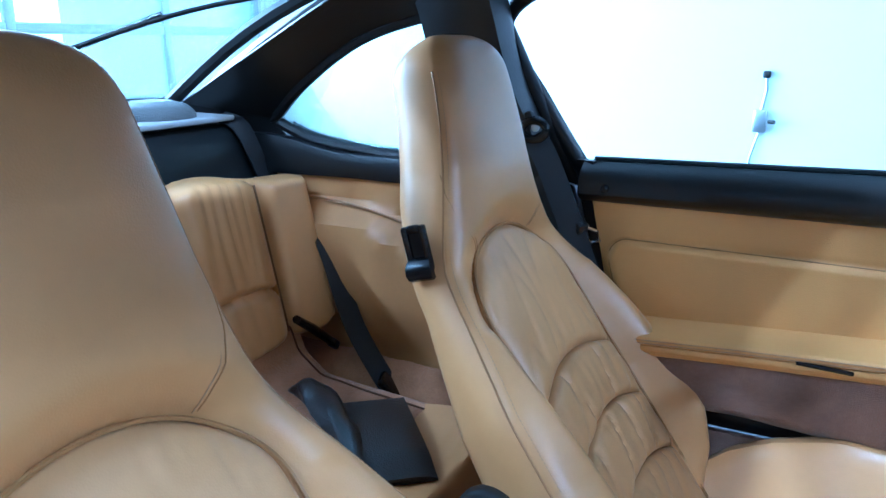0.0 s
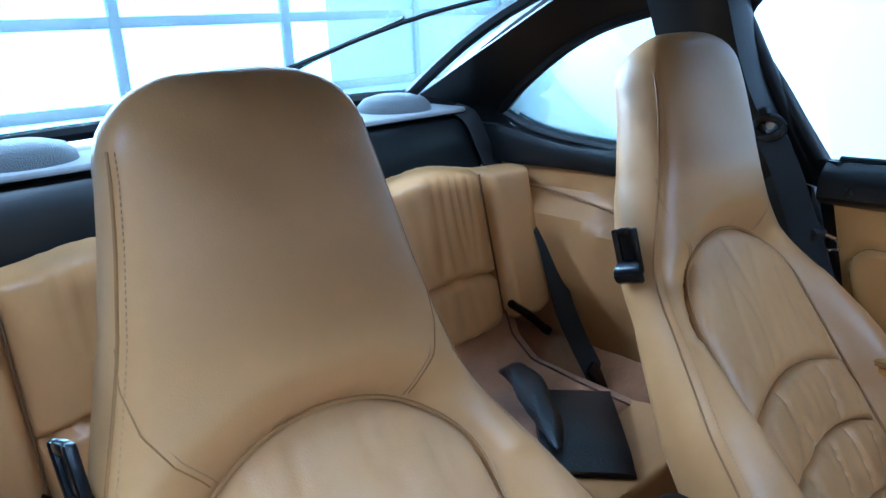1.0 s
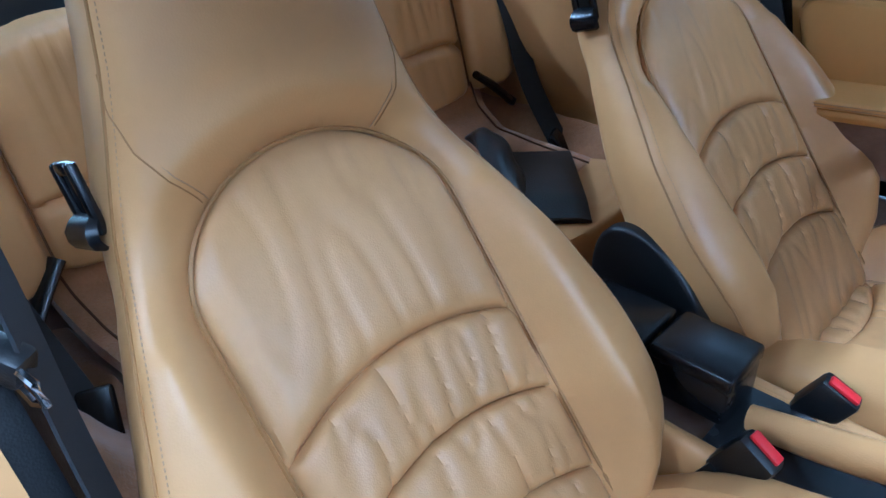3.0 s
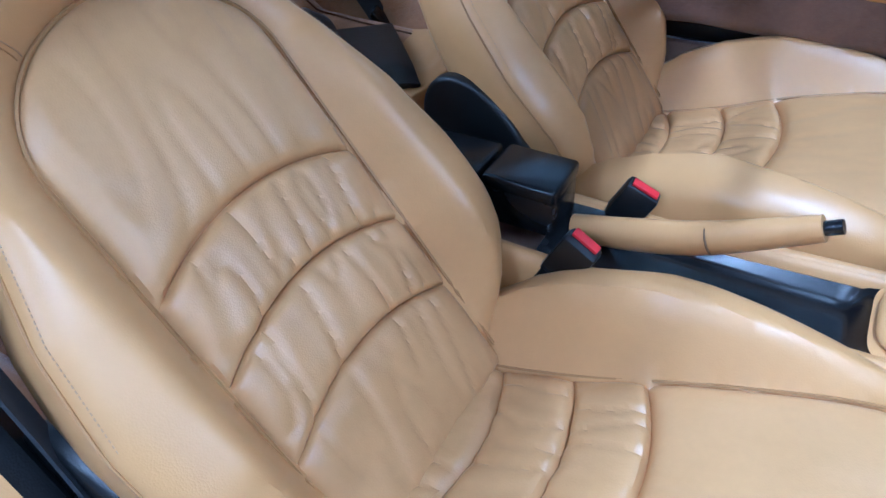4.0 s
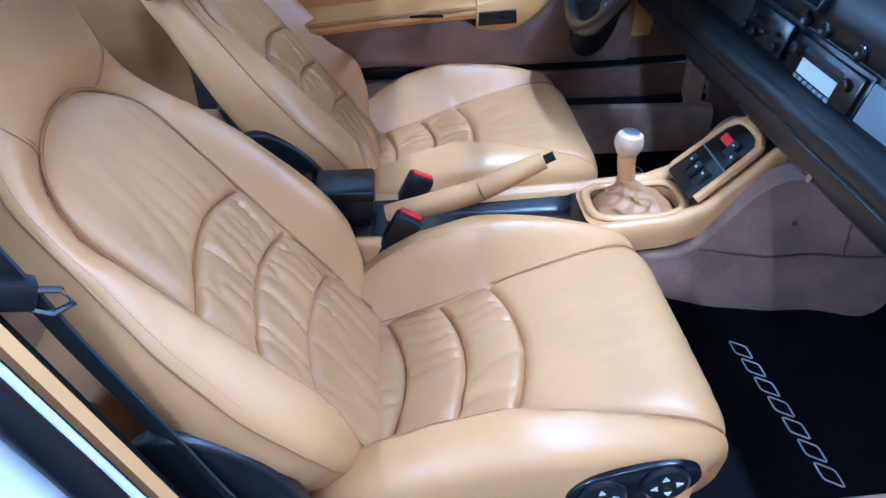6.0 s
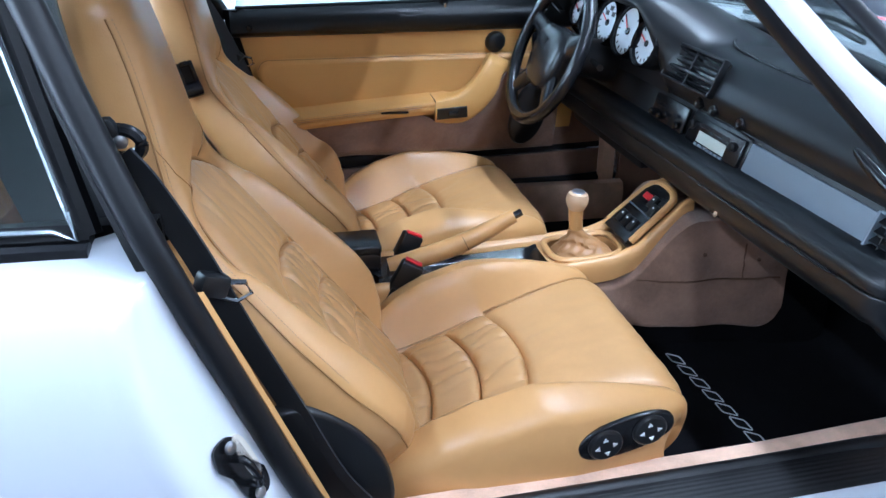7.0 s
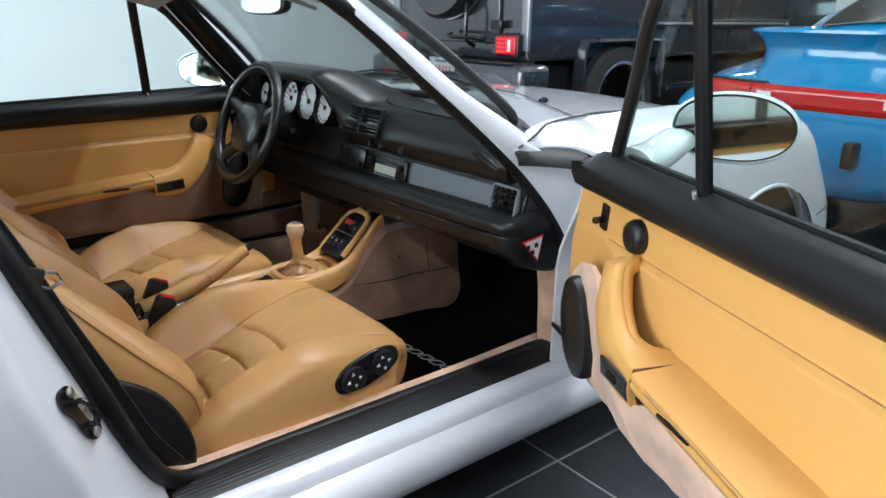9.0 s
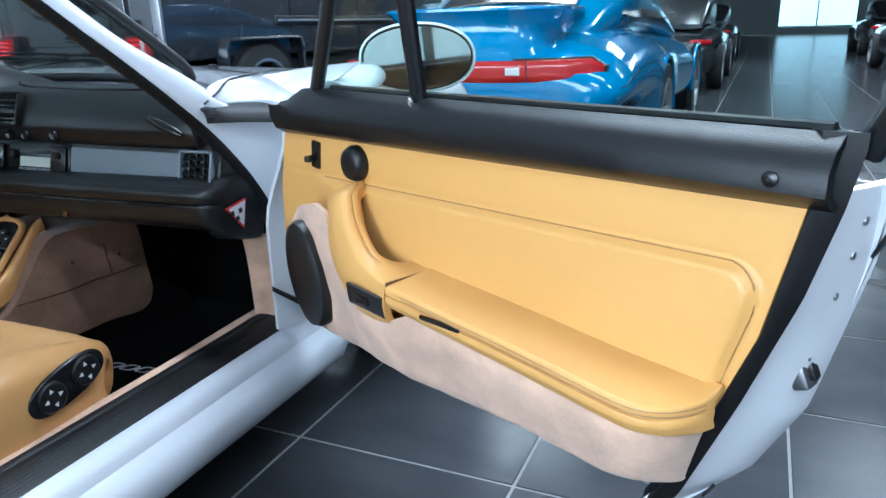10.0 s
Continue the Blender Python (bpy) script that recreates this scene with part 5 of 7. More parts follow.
    part("window_frame", tube(B(), top, 0.016, 10, (0.8, 1.0)), black_trim, t, "black window frame")
    div = [(0.650, 0.246, 0.905), (0.615, 0.228, 1.06), (0.572, 0.205, 1.245)]
    part("window_divider", tube(B(), div, 0.011, 8, (1.3, 0.7)), black_gloss, t)
    lo = [Vector((0.656, 0.55 - 0.90 * k / 30, 0.912)) for k in range(31)]
    hi = []
    for p in lo:
        best = max((q for q in top[:56]), key=lambda q: -abs(q.y - (p.y - 0.05)))
        hi.append(best)
    rows = [[a.lerp(b, j / 5) for j in range(6)] for a, b in zip(lo, hi)]
    g = part("window_glass", solid(B(), rows, (0.004, 0, 0)), glass_clear, t, "clear side window")
    g.visible_shadow = False
    # mirror
    c = Vector((0.895, 0.545, 0.966))
    ma, mn = Vector((0.723, -0.691, 0.0)), Vector((0.691, 0.723, 0.0))
    loops = []
    for k in range(13):
        q = k / 12
        w = math.sqrt(max(0.0, 1 - (q * 0.985) ** 2.4))
        loops.append([c + ma * (uu * w) + mn * (0.09 * q) + Vector((0, 0, vv * w + 0.004 * q)) for uu, vv in oval(0.118, 0.070, 36, 2.2)])
    inner = [c + ma * uu - mn * 0.004 + Vector((0, 0, vv)) for uu, vv in oval(0.1135, 0.0655, 36, 2.2)]
    inner2 = [c + ma * uu + mn * 0.010 + Vector((0, 0, vv)) for uu, vv in oval(0.1115, 0.0635, 36, 2.2)]
    mh = part("mirror_housing", rings(B(), [inner2, inner] + loops), mirror_paint, t, "white oval door mirror")
    part("mirror_glass", plate(B(), oval(0.1085, 0.0605, 36, 2.2), (ma + mn * 0.03, Vector((0, 0, 1)) - mn * 0.02), 0.003, c + mn * 0.002), mirror_mat, mh)
    part("mirror_back", plate(B(), oval(0.112, 0.064, 36, 2.2), (ma, Vector((0, 0, 1))), 0.003, c + mn * 0.0085), black_rubber, mh)
    part("mirror_foot", tube(B(), spline([(0.690, 0.560, 0.900), (0.76, 0.60, 0.905), (0.83, 0.625, 0.935)], 10), [0.052 - 0.001 * k for k in range(11)], 16, (1.0, 0.65)), mirror_paint, mh)
    return t


mirror_paint = mat("white_mirror_paint", (0.66, 0.76, 0.77), 0.3, vary=0.02, coat=1.0)
car_door(True)
SIDE[0] = -1
far_door = car_door(False)
SIDE[0] = 1
far_door.matrix_basis = Matrix.Translation((-0.03, 0, 0)) @ far_door.matrix_basis
# the far door's waistline falls a little to the rear
for ob in far_door.children_recursive:
    for v in ob.data.vertices:
        v.co.z -= 0.034 * (0.10 - v.co.y) / 1.2


# ---- dashboard ----
def dashboard():
    t = thing("dashboard", (0, 0.75, 0.6), "black dashboard with round white gauges and centre radio", "dashboard", kind="structure")
    # padded top, sweeping up into the hood over the gauges
    rows = []
    for k in range(81):
        x = -0.69 + 1.38 * k / 80
        ends = sstep(0.60, 0.70, abs(x))
        sec = [(0.672, 0.782), (0.664, 0.800), (0.662, 0.826), (0.680, 0.868), (0.72, 0.900), (0.80, 0.908), (0.90, 0.898), (1.00, 0.875)]
        hsec = [(0.606, 0.962), (0.596, 0.966), (0.592, 0.974), (0.600, 0.984), (0.640, 0.998), (0.74, 0.992), (0.86, 0.945), (0.99, 0.885)]
        row = []
        for i, ((y0, z0), (y1, z1)) in enumerate(zip(sec, hsec)):
            hood = sstep(-0.68, -0.60, x) * (1 - sstep(-0.168 - 0.004 * i, -0.092 + 0.018 * i, x))
            row.append((x, y0 + (y1 - y0) * hood + 0.03 * ends * (y0 < 0.75), z0 + (z1 - z0) * hood - 0.02 * ends))
        rows.append([tuple(p) for p in spline(row, 30)])
    part("dash_top", solid(B(), rows, (-0.004, 0.012, -0.006)), black_soft, t, "black padded dash top")
    # lower part: slim padded roll, glove box face, flat end by the door
    plan = [(Vector((-0.655 + 1.300 * k / 52, 0.668, 0)), Vector((0, -1, 0)), 0.0) for k in range(53)]
    plan += [(Vector((0.645 + 0.012 * math.sin(g), 0.680 - 0.012 * math.cos(g), 0)), Vector((math.sin(g), -math.cos(g), 0)), k / 18) for k, g in ((k, math.pi / 2 * k / 10) for k in range(1, 11))]
    plan += [(Vector((0.657, 0.680 + 0.10 * k / 8, 0)), Vector((1, 0.0, 0)), (10 + k) / 18) for k in range(1, 9)]
    front = [(0.0, 0.712), (0.020, 0.711), (0.038, 0.706), (0.050, 0.695), (0.055, 0.682), (0.053, 0.668), (0.047, 0.6625), (0.0485, 0.659), (0.048, 0.640), (0.042, 0.618), (0.028, 0.604), (0.0, 0.598), (-0.10, 0.592), (-0.40, 0.62)]
    side = [(0.030, 0.720), (0.040, 0.719), (0.048, 0.712), (0.052, 0.700), (0.053, 0.688), (0.053, 0.670), (0.053, 0.660), (0.053, 0.650), (0.053, 0.635), (0.053, 0.615), (0.050, 0.590), (0.040, 0.582), (0.0, 0.580), (-0.05, 0.60)]
    rows = []
    for p, n, q in plan:
        w = sstep(0.15, 0.60, q)
        low = -0.030 * sstep(0.4, 1.0, q)
        zx = lerp([(-0.7, -0.010), (0.15, -0.004), (0.7, 0.004)], p.x)
        row = []
        for (d0, z0), (d1, z1) in zip(front, side):
            d, z = d0 + (d1 - d0) * w, z0 + (z1 - z0) * w
            row.append(p + n * d + Vector((0, 0, z + zx + low * sstep(0.70, 0.60, z))))
        rows.append([tuple(v) for v in spline(row, 44)])
    part("lower_panel", solid(B(), rows, (0, 0.006, 0.006)), black_soft, t, "black knee roll and glove box panel", sharp=70)
    part("glovebox_line", tube(B(), [(0.17, 0.6190, 0.655), (0.56, 0.6180, 0.660), (0.60, 0.6185, 0.664)], 0.0016, 6), black_gloss, t)
    rows = [[(0.688, 0.665, 0.70), (0.692, 0.665, 0.80), (0.676, 0.640, 0.86)], [(0.700, 0.70, 0.70), (0.702, 0.69, 0.80), (0.684, 0.655, 0.86)], [(0.706, 0.80, 0.66), (0.705, 0.76, 0.80), (0.690, 0.70, 0.87)]]
    part("dash_end", solid(B(), rows, (-0.006, 0.008, 0)), black_trim, t)
    lock = part("glovebox_lock", box(B(), (0.235, 0.6320, 0.618), (0.050, 0.014, 0.018), (25, 0, 2), 0.004), black_gloss, t)
    part("lock_barrel", lathe(B(), [(0.007, 0), (0.007, 0.004), (0.001, 0.004)], (0.250, 0.626, 0.616), (0, -1, 0.2), 12), chrome, lock)
    # fascia behind the roll
    part("fascia_back", box(B(), (0, 0.6753, 0.735), (1.38, 0.012, 0.110), (-14, 0, 0), 0.002), black_trim, t)
    part("fascia_strip", box(B(), (0.424, 0.6650, 0.738), (0.342, 0.008, 0.066), (-14, 0, 0), 0.003), grey_trim, t, "plain dark grey fascia strip")
    # side vent
    vt = part("side_vent", box(B(), (0.650, 0.6760, 0.738), (0.096, 0.010, 0.074), (-14, 0, 0), 0.002), black_gloss, t, "black air vent")
    for dx in (-0.043, 0.043):
        part("vent_frame", box(B(), (0.640 + dx, 0.6650, 0.738), (0.006, 0.022, 0.078), (-14, 0, 0), 0.002), grey_trim, vt)
    for dz in (-0.037, 0.037):
        part("vent_frame", box(B(), (0.640, 0.665 + 0.25 * dz, 0.738 + dz), (0.080, 0.022, 0.006), (-14, 0, 0), 0.002), grey_trim, vt)
    for k in range(4):
        part("slat", box(B(), (0.640, 0.659 + 0.004 * k, 0.738 - 0.024 + 0.016 * k), (0.079, 0.014, 0.0025), (30, 0, 0)), black_trim, vt)
    for k in range(3):
        part("vane", box(B(), (0.640 - 0.02 + 0.02 * k, 0.6670, 0.738), (0.002, 0.012, 0.07), (-14, 0, 0)), black_trim, vt)
    part("vent_tab", box(B(), (0.640, 0.6545, 0.740), (0.012, 0.008, 0.008), (-14, 0, 0), 0.002), black_gloss, vt)
    part("side_demister", tube(B(), spline([(0.508, 0.667, 0.849), (0.545, 0.663, 0.836), (0.580, 0.661, 0.824), (0.612, 0.660, 0.812)], 14), [0.004 + 0.007 * math.sin(k / 14 * math.pi) ** 0.5 for k in range(15)], 10, (1.0, 0.5), up=(0, -1, 0.3)), black_gloss, t, "black side window demister slot")
    # radio and heating controls
    part("radio_recess", box(B(), (0.143, 0.6665, 0.741), (0.214, 0.006, 0.074), (-14, 0, 0), 0.003), black_gloss, t)
    rd = part("radio", box(B(), (0.143, 0.6615, 0.741), (0.198, 0.012, 0.060), (-14, 0, 0), 0.003), black_gloss, t, "black car radio with pale display")
    part("display", box(B(), (0.140, 0.6532, 0.733), (0.105, 0.002, 0.024), (-14, 0, 0)), lcd, rd)
    part("cassette_slot", box(B(), (0.140, 0.6593, 0.757), (0.110, 0.002, 0.008), (-14, 0, 0)), black_trim, rd)
    for k in range(7):
        part("radio_key", box(B(), (0.092 + 0.016 * k, 0.6485, 0.716), (0.012, 0.004, 0.006), (-14, 0, 0), 0.001), grey_trim, rd)
    for x in (0.060, 0.214):
        part("radio_knob", lathe(B(), [(0.010, 0), (0.010, 0.008), (0.007, 0.011), (0.001, 0.011)], (x, 0.658, 0.750), (0, -1, 0.1), 16), black_trim, rd)
    hc = part("heater_panel", box(B(), (-0.055, 0.6630, 0.742), (0.150, 0.010, 0.062), (-14, 0, 0), 0.003), black_gloss, t, "heating controls")
    for x, z in ((-0.10, 0.752), (-0.055, 0.738), (-0.012, 0.748)):
        part("slider", box(B(), (x, 0.652 + 0.25 * (z - 0.738), z), (0.016, 0.008, 0.007), (-14, 0, 0), 0.002), black_gloss, hc)
    for x in (-0.118, -0.080, 0.0):
        part("control_knob", lathe(B(), [(0.009, 0), (0.009, 0.008), (0.006, 0.011), (0.001, 0.011)], (x, 0.654, 0.728), (0, -1, 0.1), 16), black_gloss, hc)
    for x, z in ((0.058, 0.797), (0.115, 0.797), (0.215, 0.799)):
        k = part("round_switch", lathe(B(), [(0.013, 0), (0.013, 0.008), (0.010, 0.012), (0.004, 0.012), (0.001, 0.010)], (x, 0.666, z), (0, -1, 0.15), 20), black_gloss, t)
    # centre vents: two openings above a lower slotted one
    vm = Matrix.Translation((0.0, 0.666, 0.860)) @ Matrix.Rotation(radians(-20), 4, "X")
    def vb(nm, c, sz, m, parent, bev=0.0, rot=(0, 0, 0), lab=""):
        return part(nm, box(B(), c, sz, rot, bev, m=vm), m, parent, lab)
    cv = vb("centre_vent", (0, 0.030, 0), (0.196, 0.050, 0.078), black_gloss, t, 0.006, lab="black twin air vent")
    vb("vent_frame", (0, 0.0, 0.040), (0.206, 0.018, 0.007), black_trim, cv, 0.003)
    vb("vent_frame", (0, 0.0, -0.010), (0.206, 0.018, 0.008), black_trim, cv, 0.003)
    vb("vent_frame", (0, 0.0, -0.040), (0.206, 0.018, 0.006), black_trim, cv, 0.003)
    for x in (-0.100, 0.0, 0.100):
        vb("vent_frame", (x, 0.001, 0), (0.007, 0.018, 0.083), black_trim, cv, 0.003)
    for z in (0.028, 0.015, 0.003, -0.020, -0.030):
        vb("slat", (0, 0.002, z), (0.194, 0.014, 0.0022), black_trim, cv, rot=(-25, 0, 0))
    part("dash_pad_line", tube(B(), spline([(-0.10, 0.93, 0.906), (-0.06, 0.82, 0.915), (-0.01, 0.765, 0.911), (0.08, 0.742, 0.906), (0.29, 0.728, 0.903), (0.52, 0.726, 0.903), (0.62, 0.735, 0.893)], 40), 0.003, 6), black_gloss, t)
    # speaker and end triangles
    part("defrost_slot", plate(B(), [(-0.060, 0.026), (-0.045, 0.026), (0.050, -0.022), (0.056, -0.030), (-0.050, 0.005)], ((0.12, 0.55, -0.83), (0.9, 0.30, 0.30)), 0.004, (0.664, 0.650, 0.835), 0.001), black_gloss, t)
    # gauges under the hood
    face_n = Vector((0, -0.97, 0.24)).normalized()
    for x, r in ((-0.590, 0.040), (-0.502, 0.050), (-0.392, 0.056), (-0.270, 0.060), (-0.165, 0.051)):
        c = Vector((x, 0.632, 0.892 - 0.10 * max(0, x + 0.26)))
        g = part("gauge", lathe(B(), [(r + 0.006, -0.04), (r + 0.007, 0.0), (r + 0.004, 0.010), (r, 0.006), (r, -0.004), (0.001, -0.004)], c, face_n, 44), black_gloss, t, "round instrument with white face")
        part("dial", lathe(B(), [(r * 0.96, 0), (r * 0.96, 0.002), (0.001, 0.002)], c - face_n * 0.004, face_n, 40), gauge_white, g)
        ux = Vector((1, 0, 0))
        uy = face_n.cross(ux) * -1
        for k in range(13):
            a = radians(225 - 270 * k / 12)
            p = c + (ux * math.cos(a) + uy * math.sin(a)) * r * 0.80 - face_n * 0.0012
            bmk = B()
            box(bmk, (0, 0, 0), (r * 0.16, 0.003, 0.0012), m=Matrix.Translation(p) @ Matrix((ux, uy, face_n)).transposed().to_4x4() @ Matrix.Rotation(a, 4, "Z"))
            part("dial_mark", bmk, black_gloss, g)
        a = radians(205 if r < 0.06 else 225)
        bmk = B()
        box(bmk, (r * 0.32, 0, 0), (r * 0.85, 0.003, 0.0015), m=Matrix.Translation(c + face_n * 0.0005) @ Matrix((ux, uy, face_n)).transposed().to_4x4() @ Matrix.Rotation(a, 4, "Z"))
        part("needle", bmk, red_plastic, g)
        part("needle_hub", lathe(B(), [(r * 0.16, 0), (r * 0.14, 0.003), (0.001, 0.003)], c - face_n * 0.001, face_n, 18), black_gloss, g)
        if -0.40 < x < -0.37:
            for dx, dz in ((-0.018, -0.024), (0.018, -0.024), (0.0, -0.038)):
                bmk = B()
                box(bmk, (0, 0, 0), (0.018, 0.012, 0.001), m=Matrix.Translation(c + ux * dx + uy * dz - face_n * 0.001) @ Matrix((ux, uy, face_n)).transposed().to_4x4())
                part("warning_lamp", bmk, black_trim, g)
    rows = [[(x, 0.662 + 0.02 * abs(x + 0.38), z) for x in [-0.66 + (0.57 - 0.060 * sstep(0.86, 0.96, z)) * k / 16 for k in range(17)]] for z in (0.78, 0.82, 0.85, 0.88, 0.91, 0.935, 0.955)]
    part("gauge_panel", solid(B(), rows, (0, 0.008, 0)), black_trim, t)
    # column and ignition side
    part("steering_column", tube(B(), [(-0.40, 0.66, 0.785), (-0.40, 0.58, 0.80), (-0.402, 0.525, 0.805)], [0.058, 0.052, 0.045], 20), black_trim, t, "black column shroud")
    for dx in (-1, 1):
        part("stalk", tube(B(), [(-0.40 + dx * 0.04, 0.585, 0.80), (-0.40 + dx * 0.15, 0.56, 0.805)], [0.007, 0.009], 8), black_gloss, t)
    part("drop_panel", box(B(), (-0.42, 0.73, 0.60), (0.48, 0.12, 0.10), (12, 0, 0), 0.02), black_trim, t)
    for x in (-0.30, -0.40, -0.52):
        part("pedal", box(B(), (x, 0.98, 0.36), (0.055, 0.02, 0.075), (-30, 0, 0), 0.006), black_rubber, t)
        part("pedal_arm", tube(B(), [(x, 0.99, 0.37), (x, 1.04, 0.52), (x, 1.03, 0.62)], 0.010, 8), black_gloss, t)
    return t


dashboard()


def steering_wheel():
    c = Vector((-0.412, 0.478, 0.818))
    nrm = Vector((0.0, -0.93, 0.36)).normalized()
    ux = Vector((1, 0, 0))
    uy = nrm.cross(ux)
    uy = uy if uy.z > 0 else -uy
    t = thing("steering_wheel", c, "black leather four-spoke steering wheel", "steering wheel")
    R = 0.192
    ring = [c + (ux * math.cos(a) + uy * math.sin(a)) * R for a in (2 * math.pi * k / 56 for k in range(57))]
    part("rim", tube(B(), ring, 0.0175, 16, (1, 1), False, up=nrm), wheel_leather, t, "black leather rim")
    hub = []
    for d, q in ((-0.035, 0.92), (0.0, 1.0), (0.014, 0.98), (0.024, 0.90), (0.030, 0.72), (0.034, 0.4), (0.035, 0.01)):
        hub.append([c + ux * (u * q * (1 - 0.16 * (v < 0) * abs(v) / 0.09)) + uy * (v * q - 0.016) + nrm * (d - 0.016) for u, v in oval(0.098, 0.088, 48, 3.6)])
    pad = part("airbag_pad", rings(B(), hub), wheel_leather, t, "black airbag pad")
    part("pad_line", tube(B(), [c + ux * u - uy * 0.030 + nrm * (0.0175 - 0.4 * u * u) for u in [-0.08 + 0.16 * k / 12 for k in range(13)]], 0.0014, 6), black_gloss, pad)
    for a in (20, 160, 228, 312):
        a = radians(a)
        d = ux * math.cos(a) + uy * math.sin(a)
        part("spoke", tube(B(), [c + d * 0.06 - nrm * 0.014, c + d * 0.12 - nrm * 0.012, c + d * 0.186 - nrm * 0.002], [0.040, 0.030, 0.024], 14, (1.0, 0.42), up=nrm), wheel_leather, t)
    part("badge", plate(B(), [(-0.009, 0.012), (0.009, 0.012), (0.009, -0.004), (0, -0.013), (-0.009, -0.004)], (ux, uy), 0.0015, c + uy * 0.02 + nrm * 0.0175), black_gloss, pad)
    return t


wheel_leather = mat("black_wheel_leather", (0.010, 0.0105, 0.012), 0.24, vary=0.12, grain=0.12, gscale=420, cell=True)
steering_wheel()


# ---- centre console ----
carpet_seam = mat("brown_carpet_edge", (0.10, 0.055, 0.035), 0.95, vary=0.3, spec=0.1)
black_lid = mat("black_grained_lid", (0.007, 0.007, 0.008), 0.24, vary=0.1, grain=0.12, gscale=350, cell=True)

def console():
    t = thing("centre_console", (0, 0.2, 0.2), "tan and black centre console over carpeted tunnel", "console", kind="structure")
    # carpeted tunnel, flaring up to the dash
    def tunnel(y, grow=0.0):
        up = sstep(0.40, 0.72, y)
        w = 0.085 + 0.035 * up + 0.05 * sstep(0.7, 1.0, y) + grow
        zt = 0.362 + 0.17 * sstep(0.50, 0.68, y) - 0.02 * sstep(-0.2, -0.9, y) + grow
        foot = 0.10 + 0.06 * up + 0.05 * sstep(0.7, 1.0, y) + grow
        row = [(-foot, y, 0.195), (-foot + 0.004, y, 0.28), (-w - 0.004, y, zt - 0.03), (-w + 0.012, y, zt), (0, y, zt + 0.004), (w - 0.012, y, zt), (w + 0.004, y, zt - 0.03), (foot - 0.004, y, 0.28), (foot, y, 0.195)]
        return [p + Vector((0.004 * noise.noise(Vector((p.x * 20, p.y * 9, p.z * 12))), 0, 0)) for p in spline(row, 32)]
    part("tunnel_carpet", solid(B(), [tunnel(-0.95 + 1.40 * k / 45) for k in range(46)], (0, 0, -0.01)), carpet, t, "beige carpeted transmission tunnel")
    # past the carpet the tunnel is coloured black, as the footwell's shade
    part("tunnel_core", solid(B(), [tunnel(0.44 + 0.60 * k / 20, -0.008) for k in range(21)], (0, 0, -0.01)), mat_and_shade_black, t)
    # loose carpet flaps hung over both sides, the lower front corner rounded
    for sx in (-1, 1):
        rows = []
        for k in range(41):
            y = 0.42 + 0.485 * k / 40
            r = max(0.0, (y - 0.845) / 0.0605)
            zl = 0.268 + 0.010 * sstep(0.60, 0.45, y) + 0.060 * (1 - math.sqrt(max(0.0, 1 - r * r))) + 0.004 * noise.noise(Vector((y * 9, sx, 1)))
            side = [p for p in tunnel(y, 0.006)[16:]]
            if sx < 0:
                side = [Vector((-p.x, p.y, p.z)) for p in side]
            keep = [p for p in side if p.z > zl]
            nxt = side[len(keep)] if len(keep) < len(side) else side[-1]
            f = (keep[-1].z - zl) / max(1e-6, keep[-1].z - nxt.z)
            keep.append(keep[-1].lerp(nxt, f))
            n = len(keep) - 1
            row = []
            for j in range(25):
                u = j / 24 * n
                i = min(int(u), n - 1)
                p = keep[i].lerp(keep[i + 1], u - i)
                row.append(p + Vector((sx * 0.005 * noise.noise(Vector((p.y * 13, p.z * 13, 2))), 0, 0)))
            rows.append(row)
        flap = part("tunnel_flap", solid(B(), rows, (-sx * 0.004, 0, -0.002)), carpet, t, "brown carpet flap over the tunnel side", sharp=70)
        if sx > 0:
            def on_flap(y, z):
                r = rows[min(40, max(0, round((y - 0.42) / 0.485 * 40)))]
                p = min(r[6:], key=lambda q: abs(q.z - z))
                return Vector((p.x + 0.001, y, z))
            part("carpet_seam", tube(B(), [on_flap(0.55 + 0.34 * k / 16, 0.385 + 0.012 * k / 16) for k in range(17)], 0.0022, 6), carpet_seam, flap)
            part("carpet_seam", tube(B(), [on_flap(0.80, 0.395 + 0.085 * k / 8) for k in range(9)], 0.0020, 6), carpet_seam, flap)
            for y, z in ((0.70, 0.455), (0.835, 0.44)):
                part("stud", lathe(B(), [(0.005, 0), (0.004, 0.003), (0.001, 0.004)], on_flap(y, z), (1, 0, 0.1), 10), carpet_seam, flap)
    # tan leather console sides with a rolled rim
    def rim(y):
        z = lerp([(-0.20, 0.418), (0.10, 0.415), (0.36, 0.425), (0.50, 0.438), (0.56, 0.462), (0.62, 0.520), (0.66, 0.556), (0.70, 0.575)], y)
        w = lerp([(-0.20, 0.074), (0.20, 0.076), (0.40, 0.080), (0.56, 0.078), (0.64, 0.074), (0.70, 0.060)], y)
        return z, w
    for sx in (-1, 1):
        rows = []
        for k in range(61):
            y = -0.20 + 0.89 * k / 60
            z, w = rim(y)
            low = z - 0.085 + 0.028 * sstep(0.28, 0.42, y)
            rows.append([(sx * (w + 0.013), y, low), (sx * (w + 0.014), y, z - 0.03), (sx * (w + 0.011), y, z - 0.008), (sx * (w + 0.003), y, z + 0.002), (sx * (w - 0.008), y, z), (sx * (w - 0.014), y, z - 0.012)])
        bm = solid(B(), [[tuple(p) for p in spline(r, 14)] for r in rows], (-sx * 0.006, 0, -0.003))
        part("console_side", bm, leather, t, "tan leather console rim")
